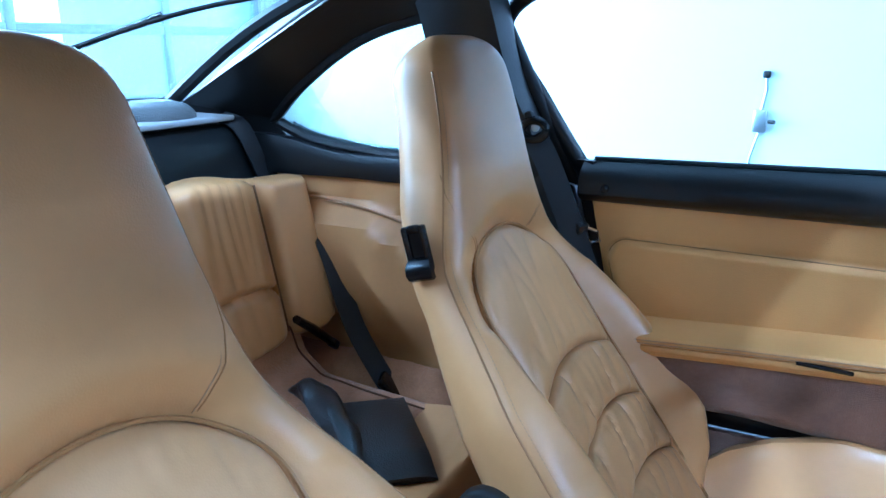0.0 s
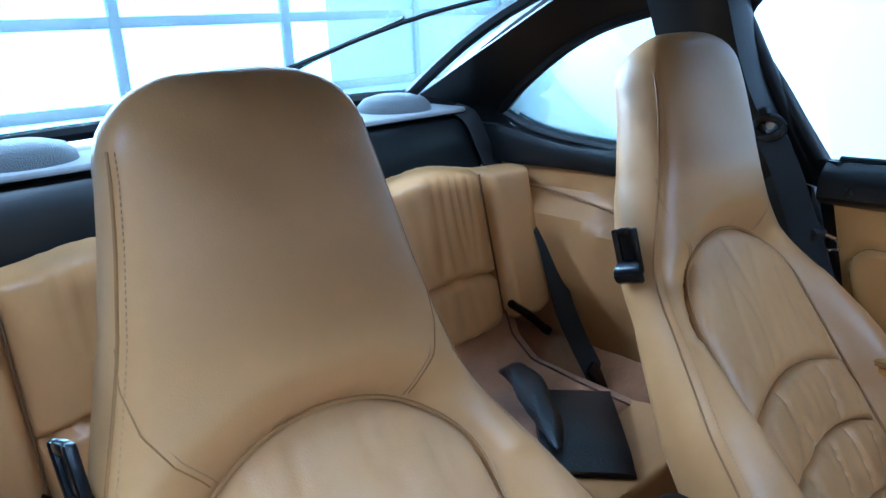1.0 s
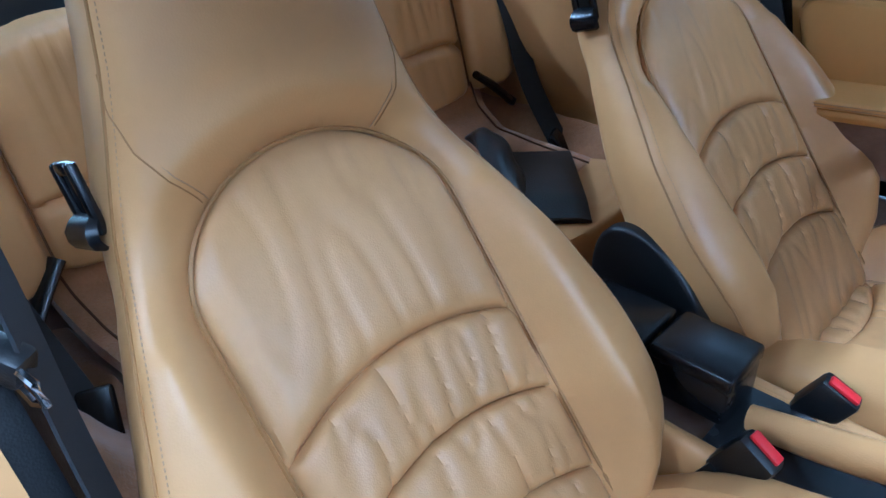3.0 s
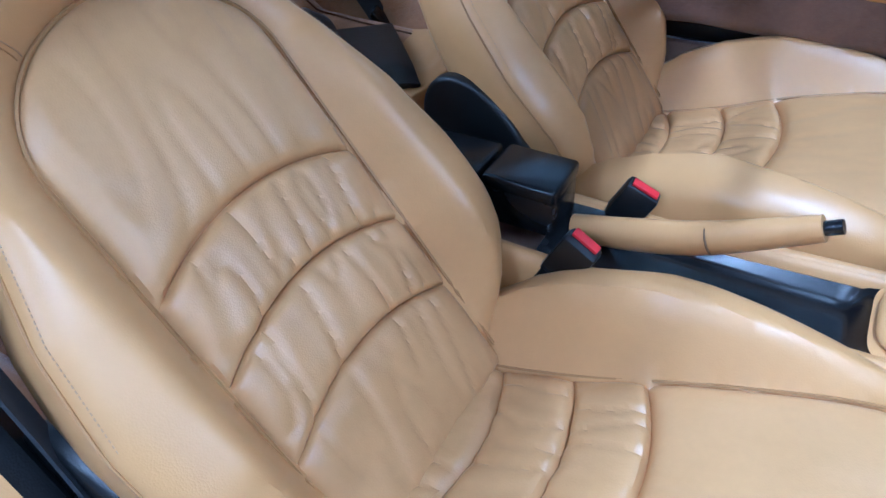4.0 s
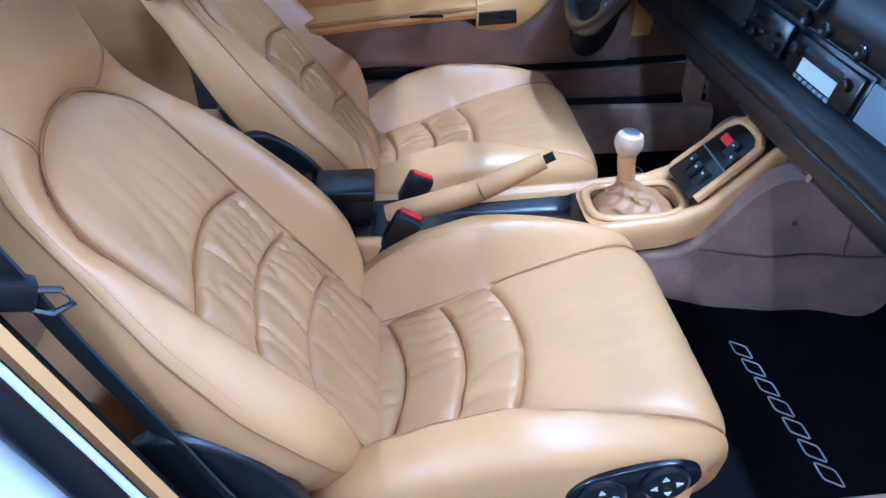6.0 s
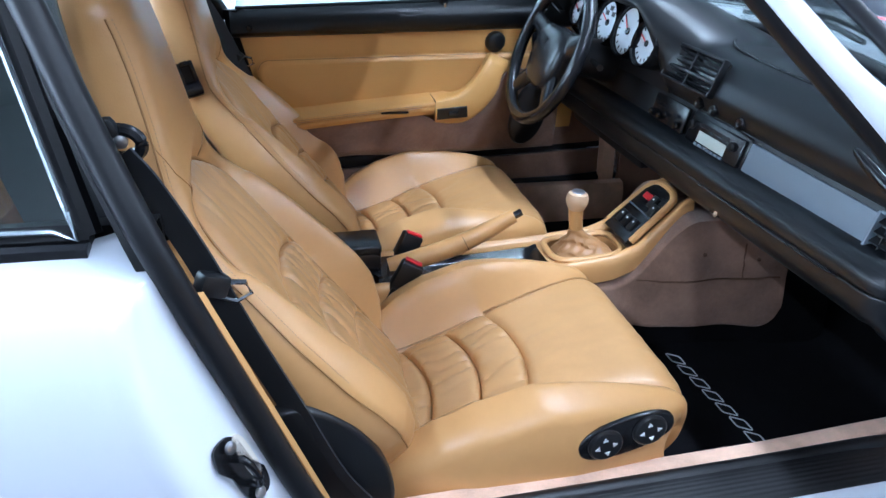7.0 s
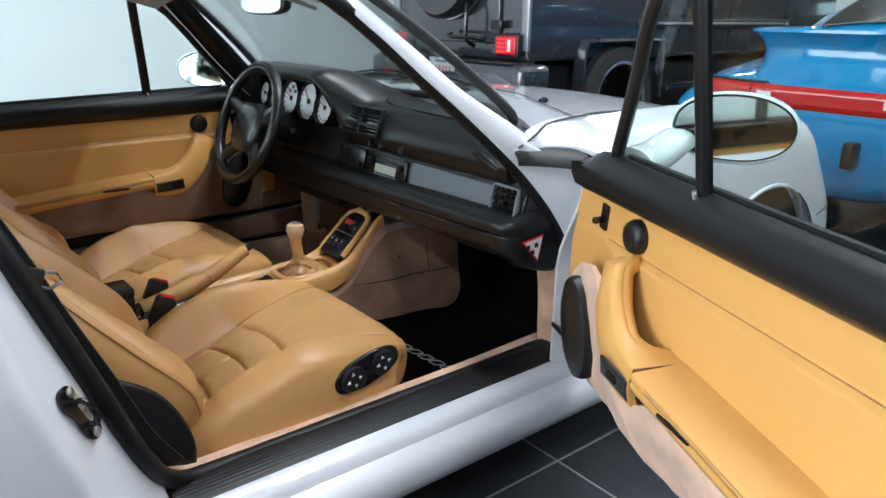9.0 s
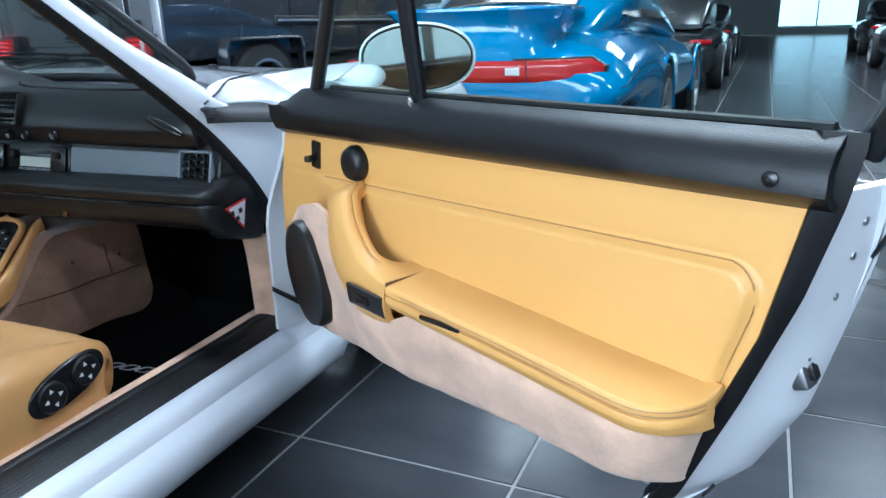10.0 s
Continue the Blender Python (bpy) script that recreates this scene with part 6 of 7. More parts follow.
    ring = [Vector((uu, 0.452 + vv, 0.4275 + 0.11 * max(0, vv - 0.03) + 0.02 * vv)) for uu, vv in oval(0.060, 0.090, 48, 4.0)]
    part("gaiter_surround", tube(B(), ring + ring[:2], 0.0075, 10, (1.2, 0.9), False), leather, t, "tan leather rim round the gear gaiter")
    inner = [Vector((uu, 0.452 + vv, 0.418)) for uu, vv in oval(0.058, 0.086, 48, 4.0)]
    outer = [Vector((uu, 0.452 + vv, 0.4165 + 0.015 * max(0, vv) / 0.1)) for uu, vv in oval(0.076, 0.104, 48, 5.0)]
    part("console_deck", rings(B(), [outer, [p + Vector((0, 0, 0.008)) for p in inner], [p + Vector((0, 0, -0.01)) for p in inner], [p + Vector((0, 0, -0.02)) for p in outer]], True, False), leather, t)
    # black tray
    rows = []
    for k in range(37):
        y = -0.06 + 0.415 * k / 36
        d = 0.030 * sstep(-0.02, 0.08, y) * (1 - sstep(0.325, 0.352, y))
        rows.append([(x, y, 0.414 - d * (1 - sstep(0.045, 0.066, abs(x)))) for x in [-0.068 + 0.136 * j / 16 for j in range(17)]])
    part("tray", solid(B(), rows, (0, 0, -0.008)), black_gloss, t, "black plastic storage tray")
    # two lidded boxes
    for y0, zz in ((-0.105, 0.0), (-0.225, -0.004)):
        bx = part("cassette_box", box(B(), (-0.018, y0, 0.440 + zz), (0.088, 0.108, 0.060), (0, 0, 0), 0.006), black_gloss, t, "black lidded storage box")
        part("lid", box(B(), (-0.018, y0, 0.478 + zz), (0.092, 0.112, 0.024), (0, 0, 0), 0.007, 3), black_lid, bx)
    # handbrake
    hb = part("handbrake_lever", tube(B(), spline([(-0.004, -0.03, 0.418), (-0.002, 0.06, 0.438), (0.0, 0.15, 0.468), (0.0, 0.268, 0.526)], 24), [0.020 + 0.006 * math.sin(k / 24 * math.pi) - 0.003 * k / 24 for k in range(25)], 16, (0.85, 1.0)), leather, t, "tan leather handbrake lever")
    part("handbrake_button", tube(B(), [(0.0, 0.266, 0.525), (0.0, 0.286, 0.535)], 0.009, 12), black_gloss, hb)
    part("seam", lathe(B(), [(0.0222, 0), (0.0226, 0.001), (0.0222, 0.002)], (0.0, 0.150, 0.468), (0, 0.90, 0.44), 20), stitch, hb)
    # gear lever in its gaiter
    loops = []
    for k in range(33):
        q = k / 32
        e = (1 - q) ** 1.7
        w, l = 0.036 * e + 0.017, 0.060 * e + 0.017
        loop = []
        for uu, vv in oval(1, 1, 64, 3.2 - 1.2 * q):
            a = math.atan2(vv, uu)
            f = 1 + 0.17 * (1 - q) * math.sin(q * math.pi) * math.sin(9 * a + 3 * noise.noise(Vector((uu * 2, vv * 2, q * 5)))) + 0.07 * math.sin(q * 15 + 2 * math.sin(2 * a)) * math.sin(q * math.pi)
            loop.append(Vector((uu * w * f, 0.452 - 0.024 * q + vv * l * f, 0.414 + 0.066 * q ** 0.8)))
        loops.append(loop)
    gl = part("gear_gaiter", rings(B(), loops), leather_gaiter, t, "tan leather gear gaiter")
    part("gear_stick", tube(B(), [(0, 0.430, 0.480), (0, 0.425, 0.510), (0.001, 0.423, 0.540)], [0.016, 0.0165, 0.018], 16), leather, gl)
    knob = part("gear_knob", lathe(B(), [(0.014, -0.026), (0.021, -0.018), (0.0265, -0.004), (0.0265, 0.006), (0.023, 0.017), (0.015, 0.022), (0.001, 0.0235)], (0.002, 0.423, 0.556), (0, 0.05, 1), 32), knob_leather, gl, "tan gear knob with silver cap")
    part("knob_cap", lathe(B(), [(0.0165, 0.0212), (0.0150, 0.0235), (0.008, 0.025), (0.001, 0.0252)], (0.002, 0.423, 0.556), (0, 0.05, 1), 28), alloy, knob)
    # sloped switch panel
    o = Vector((0.0, 0.548, 0.462))
    ax, ay = Vector((1, 0, 0)), Vector((0, 0.115, 0.108)).normalized()
    an = ax.cross(ay)
    poly = [(-0.056, -0.012), (0.056, -0.012), (0.058, 0.0), (0.052, 0.120), (0.040, 0.142), (0.020, 0.150), (-0.020, 0.150), (-0.040, 0.142), (-0.052, 0.120), (-0.058, 0.0)]
    sp = part("switch_panel", plate(B(), poly, (ax, ay), 0.010, o, 0.004), black_gloss, t, "black switch panel with red hazard button")
    part("panel_line", box(B(), (0, 0, 0), (0.108, 0.0035, 0.002), m=Matrix.Translation(o + ay * 0.070 + an * 0.0102) @ Matrix((ax, ay, an)).transposed().to_4x4()), grey_trim, sp)
    def key(u, v, w, h, m, nm, tilt=0):
        part(nm, box(B(), (0, 0, 0), (w, h, 0.010), (tilt, 0, 0), 0.0025, m=Matrix.Translation(o + ax * u + ay * v + an * 0.0115) @ Matrix((ax, ay, an)).transposed().to_4x4()), m, sp)
    key(-0.012, 0.108, 0.036, 0.017, red_plastic, "hazard_button", 6)
    for u, v in ((0.016, 0.104), (-0.028, 0.032), (0.0, 0.030), (0.029, 0.032), (0.040, 0.088)):
        key(u, v, 0.021, 0.034, black_trim, "rocker_switch", 7)
        part("switch_mark", box(B(), (0, 0, 0), (0.006, 0.005, 0.0006), m=Matrix.Translation(o + ax * u + ay * (v + 0.006) + an * 0.0172) @ Matrix((ax, ay, an)).transposed().to_4x4()), white_plastic, sp)
    # surround of the switch panel
    edge = [o + ax * u * 1.10 + ay * (v * 1.02) + an * 0.004 for u, v in poly]
    part("panel_surround", tube(B(), spline(edge[2:] , 40), 0.009, 8), leather, t)
    # buckles
    for sx, y0, z0 in ((1, 0.015, 0.468), (-1, 0.045, 0.462)):
        c = Vector((sx * 0.078, y0, z0))
        d = Vector((sx * 0.05, 0.45, 0.89)).normalized()
        b = part("belt_buckle", box(B(), (0, 0, 0), (0.030, 0.052, 0.085), (0, 0, 0), 0.007, m=Matrix.Translation(c - d * 0.045) @ d.to_track_quat("Z", "Y").to_matrix().to_4x4() @ Matrix.Rotation(radians(90), 4, "Z") @ Matrix.Rotation(radians(90), 4, "Z")), black_trim, t, "black belt buckle with red button")
        part("release_button", box(B(), (0, 0, 0), (0.014, 0.040, 0.006), (0, 0, 0), 0.002, m=Matrix.Translation(c + d * 0.000 + Vector((sx * -0.004, 0, 0))) @ d.to_track_quat("Z", "Y").to_matrix().to_4x4()), red_plastic, b)
        part("buckle_stem", box(B(), (0, 0, 0), (0.016, 0.045, 0.12), m=Matrix.Translation(c - d * 0.13 + Vector((sx * 0.012, 0, 0))) @ d.to_track_quat("Z", "Y").to_matrix().to_4x4()), black_trim, b)
    return t


leather_gaiter = mat("soft_tan_gaiter", (0.40, 0.205, 0.080), 0.42, vary=0.18, vscale=12, grain=0.1, gscale=500, cell=True)
knob_leather = mat("pale_tan_leather", (0.56, 0.37, 0.22), 0.42, vary=0.08, grain=0.1, gscale=400, cell=True)
console()


# ---- floor mats with a row of pale marks ----
def floor_mat(cx, lab):
    t = thing("floor_mat", (cx, 0.75, 0.198), lab, "floor mat", "floor mats")
    rows = [[(cx + 0.235 * a, y, 0.203 + 0.16 * sstep(1.02, 1.2, y)) for a in (-1, -0.5, 0, 0.5, 1)] for y in [0.30 + 0.88 * k / 16 for k in range(17)]]
    part("velour", solid(B(), rows, (0, 0, 0.008)), mat_and_shade_black, t)
    part("binding", tube(B(), [rows[0][0], rows[0][-1]] + [r[-1] for r in rows[1:]], 0.006, 6), black_trim, t)
    for k in range(7):
        u, tilt = cx - 0.155 + 0.0475 * k, 0.010
        ring = []
        for uu, vv in oval(0.0165, 0.0135, 28, 7.0):
            ring.append((u + 0.018 + uu + tilt * vv / 0.0145, 0.633 + 0.0042 * k + vv, 0.2125))
        part("woven_mark", tube(B(), ring + ring[:1], 0.0014, 5), white_thread, t)
    return t


white_thread = mat("pale_grey_thread", (0.42, 0.43, 0.45), 0.8, vary=0.15)
floor_mat(0.345, "black velour floor mat with pale woven outline bars")
floor_mat(-0.345, "black velour floor mat in the driver footwell")


# ---- rear seats, belts and loose things ----
carpet_plush = mat("brown_plush_carpet", (0.36, 0.18, 0.085), 0.9, vary=0.45, vscale=12, grain=0.9, gscale=300, sheen=0.5, spec=0.1)


def rear_seat(sx, lab):
    SIDE[0] = sx
    t = thing("rear_seat", (0.40, -0.85, 0.2), lab, "rear seat", "rear seats")

    def bp(x, z, d):
        q = (z - 0.45) / 0.37
        return Vector((x, -0.925 - 0.085 * q + d, z))
    # folding backrest: gathered, domed middle and a flat wing beside it, drawn in at every edge
    rows = []
    for k in range(49):
        v = k / 48
        row = []
        for j in range(65):
            a = j / 64
            x = 0.185 + 0.392 * a
            zt = 0.822 + 0.026 * math.sin(min(1, a / 0.72) * math.pi) * (a < 0.72)
            zb = 0.495 + 0.020 * sstep(0.90, 1.0, a)
            z = zb + (zt - zb) * v
            if a < 0.72:
                d = 0.044 * (1 - abs(2 * a / 0.72 - 1) ** 3.5)
                arc = 0.595 + 0.028 * (1 - (2 * a / 0.72 - 1) ** 2)
                d -= 0.020 * math.exp(-((z - arc) / 0.007) ** 2)
                gather = abs(noise.noise(Vector((x * 30 + 0.4 * z, z * 3, 2)))) * sstep(0.60, 0.68, z) + 0.5 * abs(noise.noise(Vector((x * 22, z * 4, 7)))) * (z < arc)
                d -= 0.016 * max(0.0, 0.45 - gather) * math.sin(min(1, a / 0.72) * math.pi)
            else:
                d = 0.028 * sstep(0.72, 0.78, a) + 0.030 * (a - 0.72) / 0.28
            d -= 0.016 * math.exp(-((a - 0.725) / 0.012) ** 2)
            edge = min(1.0, v / 0.07, (1 - v) / 0.05, (1 - a) / 0.045)
            d -= 0.020 * (1 - math.sqrt(max(0.0, 1 - (1 - edge) ** 2)))
            row.append(bp(x, z, d + 0.015))
        rows.append(row)
    back = part("backrest", solid(B(), rows, (0, -0.050, 0)), leather, t, "tan leather folding backrest", sharp=70)
    part("wing_seam", tube(B(), [bp(0.185 + 0.392 * 0.725, 0.505 + 0.31 * k / 20, 0.016) for k in range(21)], 0.0022, 5), stitch, back)
    # well below the backrest, then the leather front of the cushion
    rows = []
    for k in range(25):
        q = k / 24
        y, z = lerp([(0, -0.955), (0.35, -0.90), (0.6, -0.83), (1, -0.575)], q), lerp([(0, 0.56), (0.35, 0.455), (0.6, 0.412), (1, 0.405)], q)
        row = []
        for j in range(31):
            a = j / 30 * 2 - 1
            row.append((0.305 + 0.205 * a * (1 - 0.22 * q), y, z + 0.030 * abs(a) ** 3 * q - 0.010 * sstep(0.9, 1, abs(a)) + 0.005 * noise.noise(Vector((a * 3, y * 9, 5)))))
        rows.append(row)
    well = part("seat_well", solid(B(), rows, (0, 0, -0.03)), carpet_plush, t, "brown plush covered seat well")
    part("well_seam", tube(B(), spline([(r[28][0], r[28][1] + 0.002, r[28][2] + 0.002) for r in rows], 40), 0.0022, 5), carpet_seam, well)
    rows = []
    for k in range(31):
        y = -0.580 + 0.195 * k / 30
        row = []
        for j in range(31):
            x = 0.135 + 0.325 * j / 30
            a = j / 30 * 2 - 1
            z = 0.405 + 0.022 * abs(a) ** 2.5 + 0.016 * math.sin(min(1, k / 22) * math.pi * 0.6) - 0.20 * sstep(-0.440, -0.385, y) ** 2
            z -= 0.006 * abs(noise.noise(Vector((x * 9 + y * 20, y * 24, 6)))) * sstep(-0.56, -0.44, y)
            row.append((x, y, z))
        rows.append(row)
    part("cushion", solid(B(), rows, (0, 0, -0.05)), leather, t, "tan leather bucket cushion")
    part("cushion_base", box(B(), (0.30, -0.64, 0.275), (0.34, 0.42, 0.16), bevel=0.03), carpet, t)
    rows = []
    for k in range(37):
        y = -1.02 + 0.62 * k / 36
        rows.append([(0.425 + 0.165 * q, y, 0.245 + 0.10 * sstep(0, 0.35, q) + 0.09 * sstep(0.45, 1.0, q) * sstep(-0.50, -0.62, y) - 0.22 * sstep(-0.47, -0.40, y) * (1 - 0.5 * q) + 0.010 * noise.noise(Vector((q * 7, y * 14, 3)))) for q in [j / 16 for j in range(17)]])
    part("arch_carpet", solid(B(), rows, (0, 0, -0.03)), carpet_plush, t, "brown plush carpet over the wheel arch")
    # belt, its anchor and the latch that hangs below the backrest
    latch = part("belt_latch", tube(B(), [(0.470, -0.900, 0.535), (0.505, -0.886, 0.505), (0.545, -0.868, 0.462)], [0.017, 0.019, 0.017], 10, (1.0, 0.55)), black_gloss, t, "black plastic belt latch")
    part("latch_tip", box(B(), (0.548, -0.866, 0.458), (0.030, 0.016, 0.020), (0, 40, 0), 0.005), black_rubber, latch)
    part("upper_belt", strap(B(), spline([(0.520, -1.125, 0.945), (0.535, -1.083, 0.925), (0.562, -1.070, 0.86), (0.590, -1.060, 0.79), (0.592, -1.02, 0.74)], 20), 0.046, 0.003, (0.95, -0.05, 0.30)), belt_web, t, "black rear seat belt")
    part("shoulder_belt", strap(B(), spline([(0.588, -1.00, 0.78), (0.578, -0.905, 0.69), (0.556, -0.815, 0.512), (0.540, -0.712, 0.385)], 30), 0.046, 0.003, (0.85, 0.45, 0.10)), belt_web, t, "black rear seat belt")
    part("belt_end", box(B(), (0.538, -0.704, 0.388), (0.052, 0.016, 0.085), (40, 0, -24), 0.007, 3), black_gloss, t)
    SIDE[0] = 1


rear_seat(-1, "tan leather rear seat behind the driver seat")
rear_seat(1, "tan leather rear seat behind the passenger seat")


def shelf_speaker(x):
    loops = [(0.085, 0), (0.082, 0.012), (0.068, 0.026), (0.04, 0.034), (0.001, 0.036)]
    t = thing("shelf_speaker", (x, -1.19, 0.949), "grey domed grille loudspeaker on the rear shelf", "speaker", "shelf speakers")
    part("grille", lathe(B(), loops, (x, -1.19, 0.949), (0, 0, 1), 36), grille, t)


grille = mat("grey_speaker_grille", (0.10, 0.105, 0.11), 0.6, vary=0.1, grain=1.0, gscale=420, cell=True)
shelf_speaker(-0.40)
shelf_speaker(0.36)

# folded black pouch lying on the seat behind the driver
pouch_mat = mat("black_grained_leather", (0.012, 0.012, 0.013), 0.30, vary=0.15, grain=0.25, gscale=300, cell=True)
po = thing("leather_pouch", (-0.287, -0.574, 0.43), "black leather document pouch lying on the rear seat", "pouch")
pm = Matrix.Translation((-0.287, -0.574, 0.444)) @ Euler((radians(-3), radians(4), radians(45.7))).to_matrix().to_4x4()
part("lower_half", box(B(), (0.0, 0.0, -0.010), (0.232, 0.150, 0.007), (0, 0, 0), 0.003, 3, pm), pouch_mat, po)
up = [[pm @ Vector((-0.116 + 0.236 * k / 16, y, 0.004 + 0.010 * math.sin(min(1.0, k / 10) * math.pi / 2) * (1 - 0.75 * abs(y / 0.075) ** 5) - 0.010 * sstep(12, 16, k))) for y in [-0.075 + 0.15 * j / 12 for j in range(13)]] for k in range(17)]
part("upper_half", solid(B(), [[tuple(p) for p in r] for r in up], (0, 0, -0.005)), pouch_mat, po)
part("papers", box(B(), (0.100, 0.020, -0.004), (0.022, 0.085, 0.003), m=pm), white_plastic, po, "folded white papers")
bag = spline([(-0.332, -0.792, 0.462), (-0.312, -0.745, 0.486), (-0.275, -0.672, 0.482), (-0.232, -0.600, 0.474), (-0.188, -0.540, 0.466)], 28)
loops = []
for k, p in enumerate(bag):
    w = math.sqrt(max(0.01, math.sin(math.pi * min(1.0, (k + 0.6) / 29)))) * (1.0 - 0.35 * k / 28)
    loops.append([p + Vector((0.86, -0.50, 0)) * (0.036 * w * math.cos(a) * (1 + 0.14 * math.sin(3 * a + 0.5 * k))) + Vector((0, 0, 0.020 * w * math.sin(a) * (1 + 0.16 * math.sin(2 * a + 0.7 * k)))) for a in (2 * math.pi * j / 22 for j in range(22))])
part("soft_bag", rings(B(), loops), pouch_mat, po, "crumpled soft black bag")


def front_belt(sx):
    SIDE[0] = sx
    t = thing("seat_belt", (0.60, -0.36, 0.35), "black three-point seat belt on the door pillar", "seat belt", "front belts")
    part("belt_loop", tube(B(), [(0.600 + 0.004 * math.cos(a), -0.432 + 0.022 * math.cos(a), 0.948 + 0.017 * math.sin(a)) for a in (2 * math.pi * k / 24 for k in range(25))], 0.008, 8), black_gloss, t, "black belt loop")
    part("loop_bolt", box(B(), (0.604, -0.450, 0.966), (0.018, 0.036, 0.026), (20, 0, 0), 0.008), black_trim, t)
    part("bolt_head", lathe(B(), [(0.008, 0), (0.008, 0.004), (0.005, 0.006), (0.001, 0.006)], (0.604, -0.432, 0.952), (1, 0.1, 0), 14), steel, t)
    part("shoulder_belt", strap(B(), spline([(0.606, -0.436, 0.936), (0.610, -0.412, 0.90), (0.612, -0.372, 0.812), (0.620, -0.324, 0.690), (0.624, -0.271, 0.562), (0.628, -0.219, 0.432), (0.630, -0.170, 0.350)], 40), 0.046, 0.003, (0.50, 0.80, 0.30)), belt_web, t)
    part("belt_tongue", box(B(), (0.634, -0.352, 0.772), (0.026, 0.040, 0.030), (-25, 0, 30), 0.006), black_trim, t)
    part("tongue_plate", tube(B(), [(0.634, -0.345, 0.775), (0.628, -0.312, 0.768), (0.628, -0.306, 0.752), (0.632, -0.325, 0.744), (0.636, -0.352, 0.758)], 0.0035, 6), chrome, t, "steel tongue plate")
    SIDE[0] = 1


front_belt(1)
front_belt(-1)

# red-edged triangular label on the dash end
sk = thing("warning_label", (0.715, 0.69, 0.64), "white triangular warning label with red border", "label")
tp = [Vector((0.7135, 0.722, 0.666)), Vector((0.7105, 0.656, 0.655)), Vector((0.7140, 0.706, 0.600))]
cen = (tp[0] + tp[1] + tp[2]) / 3
nn = (tp[1] - tp[0]).cross(tp[2] - tp[0]).normalized()
nn = nn if nn.x > 0 else -nn
for nm, s, off, mm in (("border", 1.0, 0.0040, red_plastic), ("face", 0.84, 0.0052, white_plastic)):
    bm = B()
    lo = [bm.verts.new(cen + (p - cen) * s + nn * (off - 0.004)) for p in tp]
    hi = [bm.verts.new(cen + (p - cen) * s + nn * off) for p in tp]
    bm.faces.new(hi)
    bm.faces.new(list(reversed(lo)))
    for i in range(3):
        bm.faces.new((lo[i], lo[(i + 1) % 3], hi[(i + 1) % 3], hi[i]))
    bmesh.ops.recalc_face_normals(bm, faces=bm.faces)
    part(nm, bm, mm, sk)
for u, v in ((0.010, 0.012), (0.022, -0.004), (-0.004, -0.002)):
    e = (tp[1] - tp[0]).normalized()
    f = nn.cross(e)
    part("pictogram", box(B(), (0, 0, 0), (0.011, 0.011, 0.001), m=Matrix.Translation(cen + e * u + f * v + nn * 0.0056) @ Matrix((e, f, nn)).transposed().to_4x4()), black_trim, sk)


# ---- cars and fittings in the hall ----
def wheel_set(t, x, y, r, w, ax, rimmat, name="wheel"):
    wh = part(name, lathe(B(), [(r * 0.66, -w / 2), (r * 0.94, -w / 2), (r, -w * 0.38), (r, w * 0.38), (r * 0.94, w / 2), (r * 0.70, w / 2), (r * 0.66, w * 0.4), (0.001, w * 0.15)], (x, y, r), ax, 40), tyre_mat, t)
    rm = part("rim", lathe(B(), [(r * 0.68, w * 0.2), (r * 0.69, w * 0.52), (r * 0.64, w * 0.50), (r * 0.60, w * 0.30), (r * 0.2, w * 0.28), (0.001, w * 0.28)], (x, y, r), ax, 40), rimmat, wh)
    a = Vector(ax)
    for k in range(5):
        an = 2 * math.pi * k / 5
        d = Vector((0, math.cos(an), math.sin(an)))
        part("spoke", tube(B(), [Vector((x, y, r)) + a * w * 0.36 + d * r * 0.1, Vector((x, y, r)) + a * w * 0.44 + d * r * 0.64], [r * 0.10, r * 0.12], 8, (1.0, 0.5), up=ax), rimmat, wh)
    part("hub_cap", lathe(B(), [(r * 0.13, 0), (r * 0.11, 0.02), (0.001, 0.022)], Vector((x, y, r)) + a * w * 0.36, ax, 20), rimmat, wh)


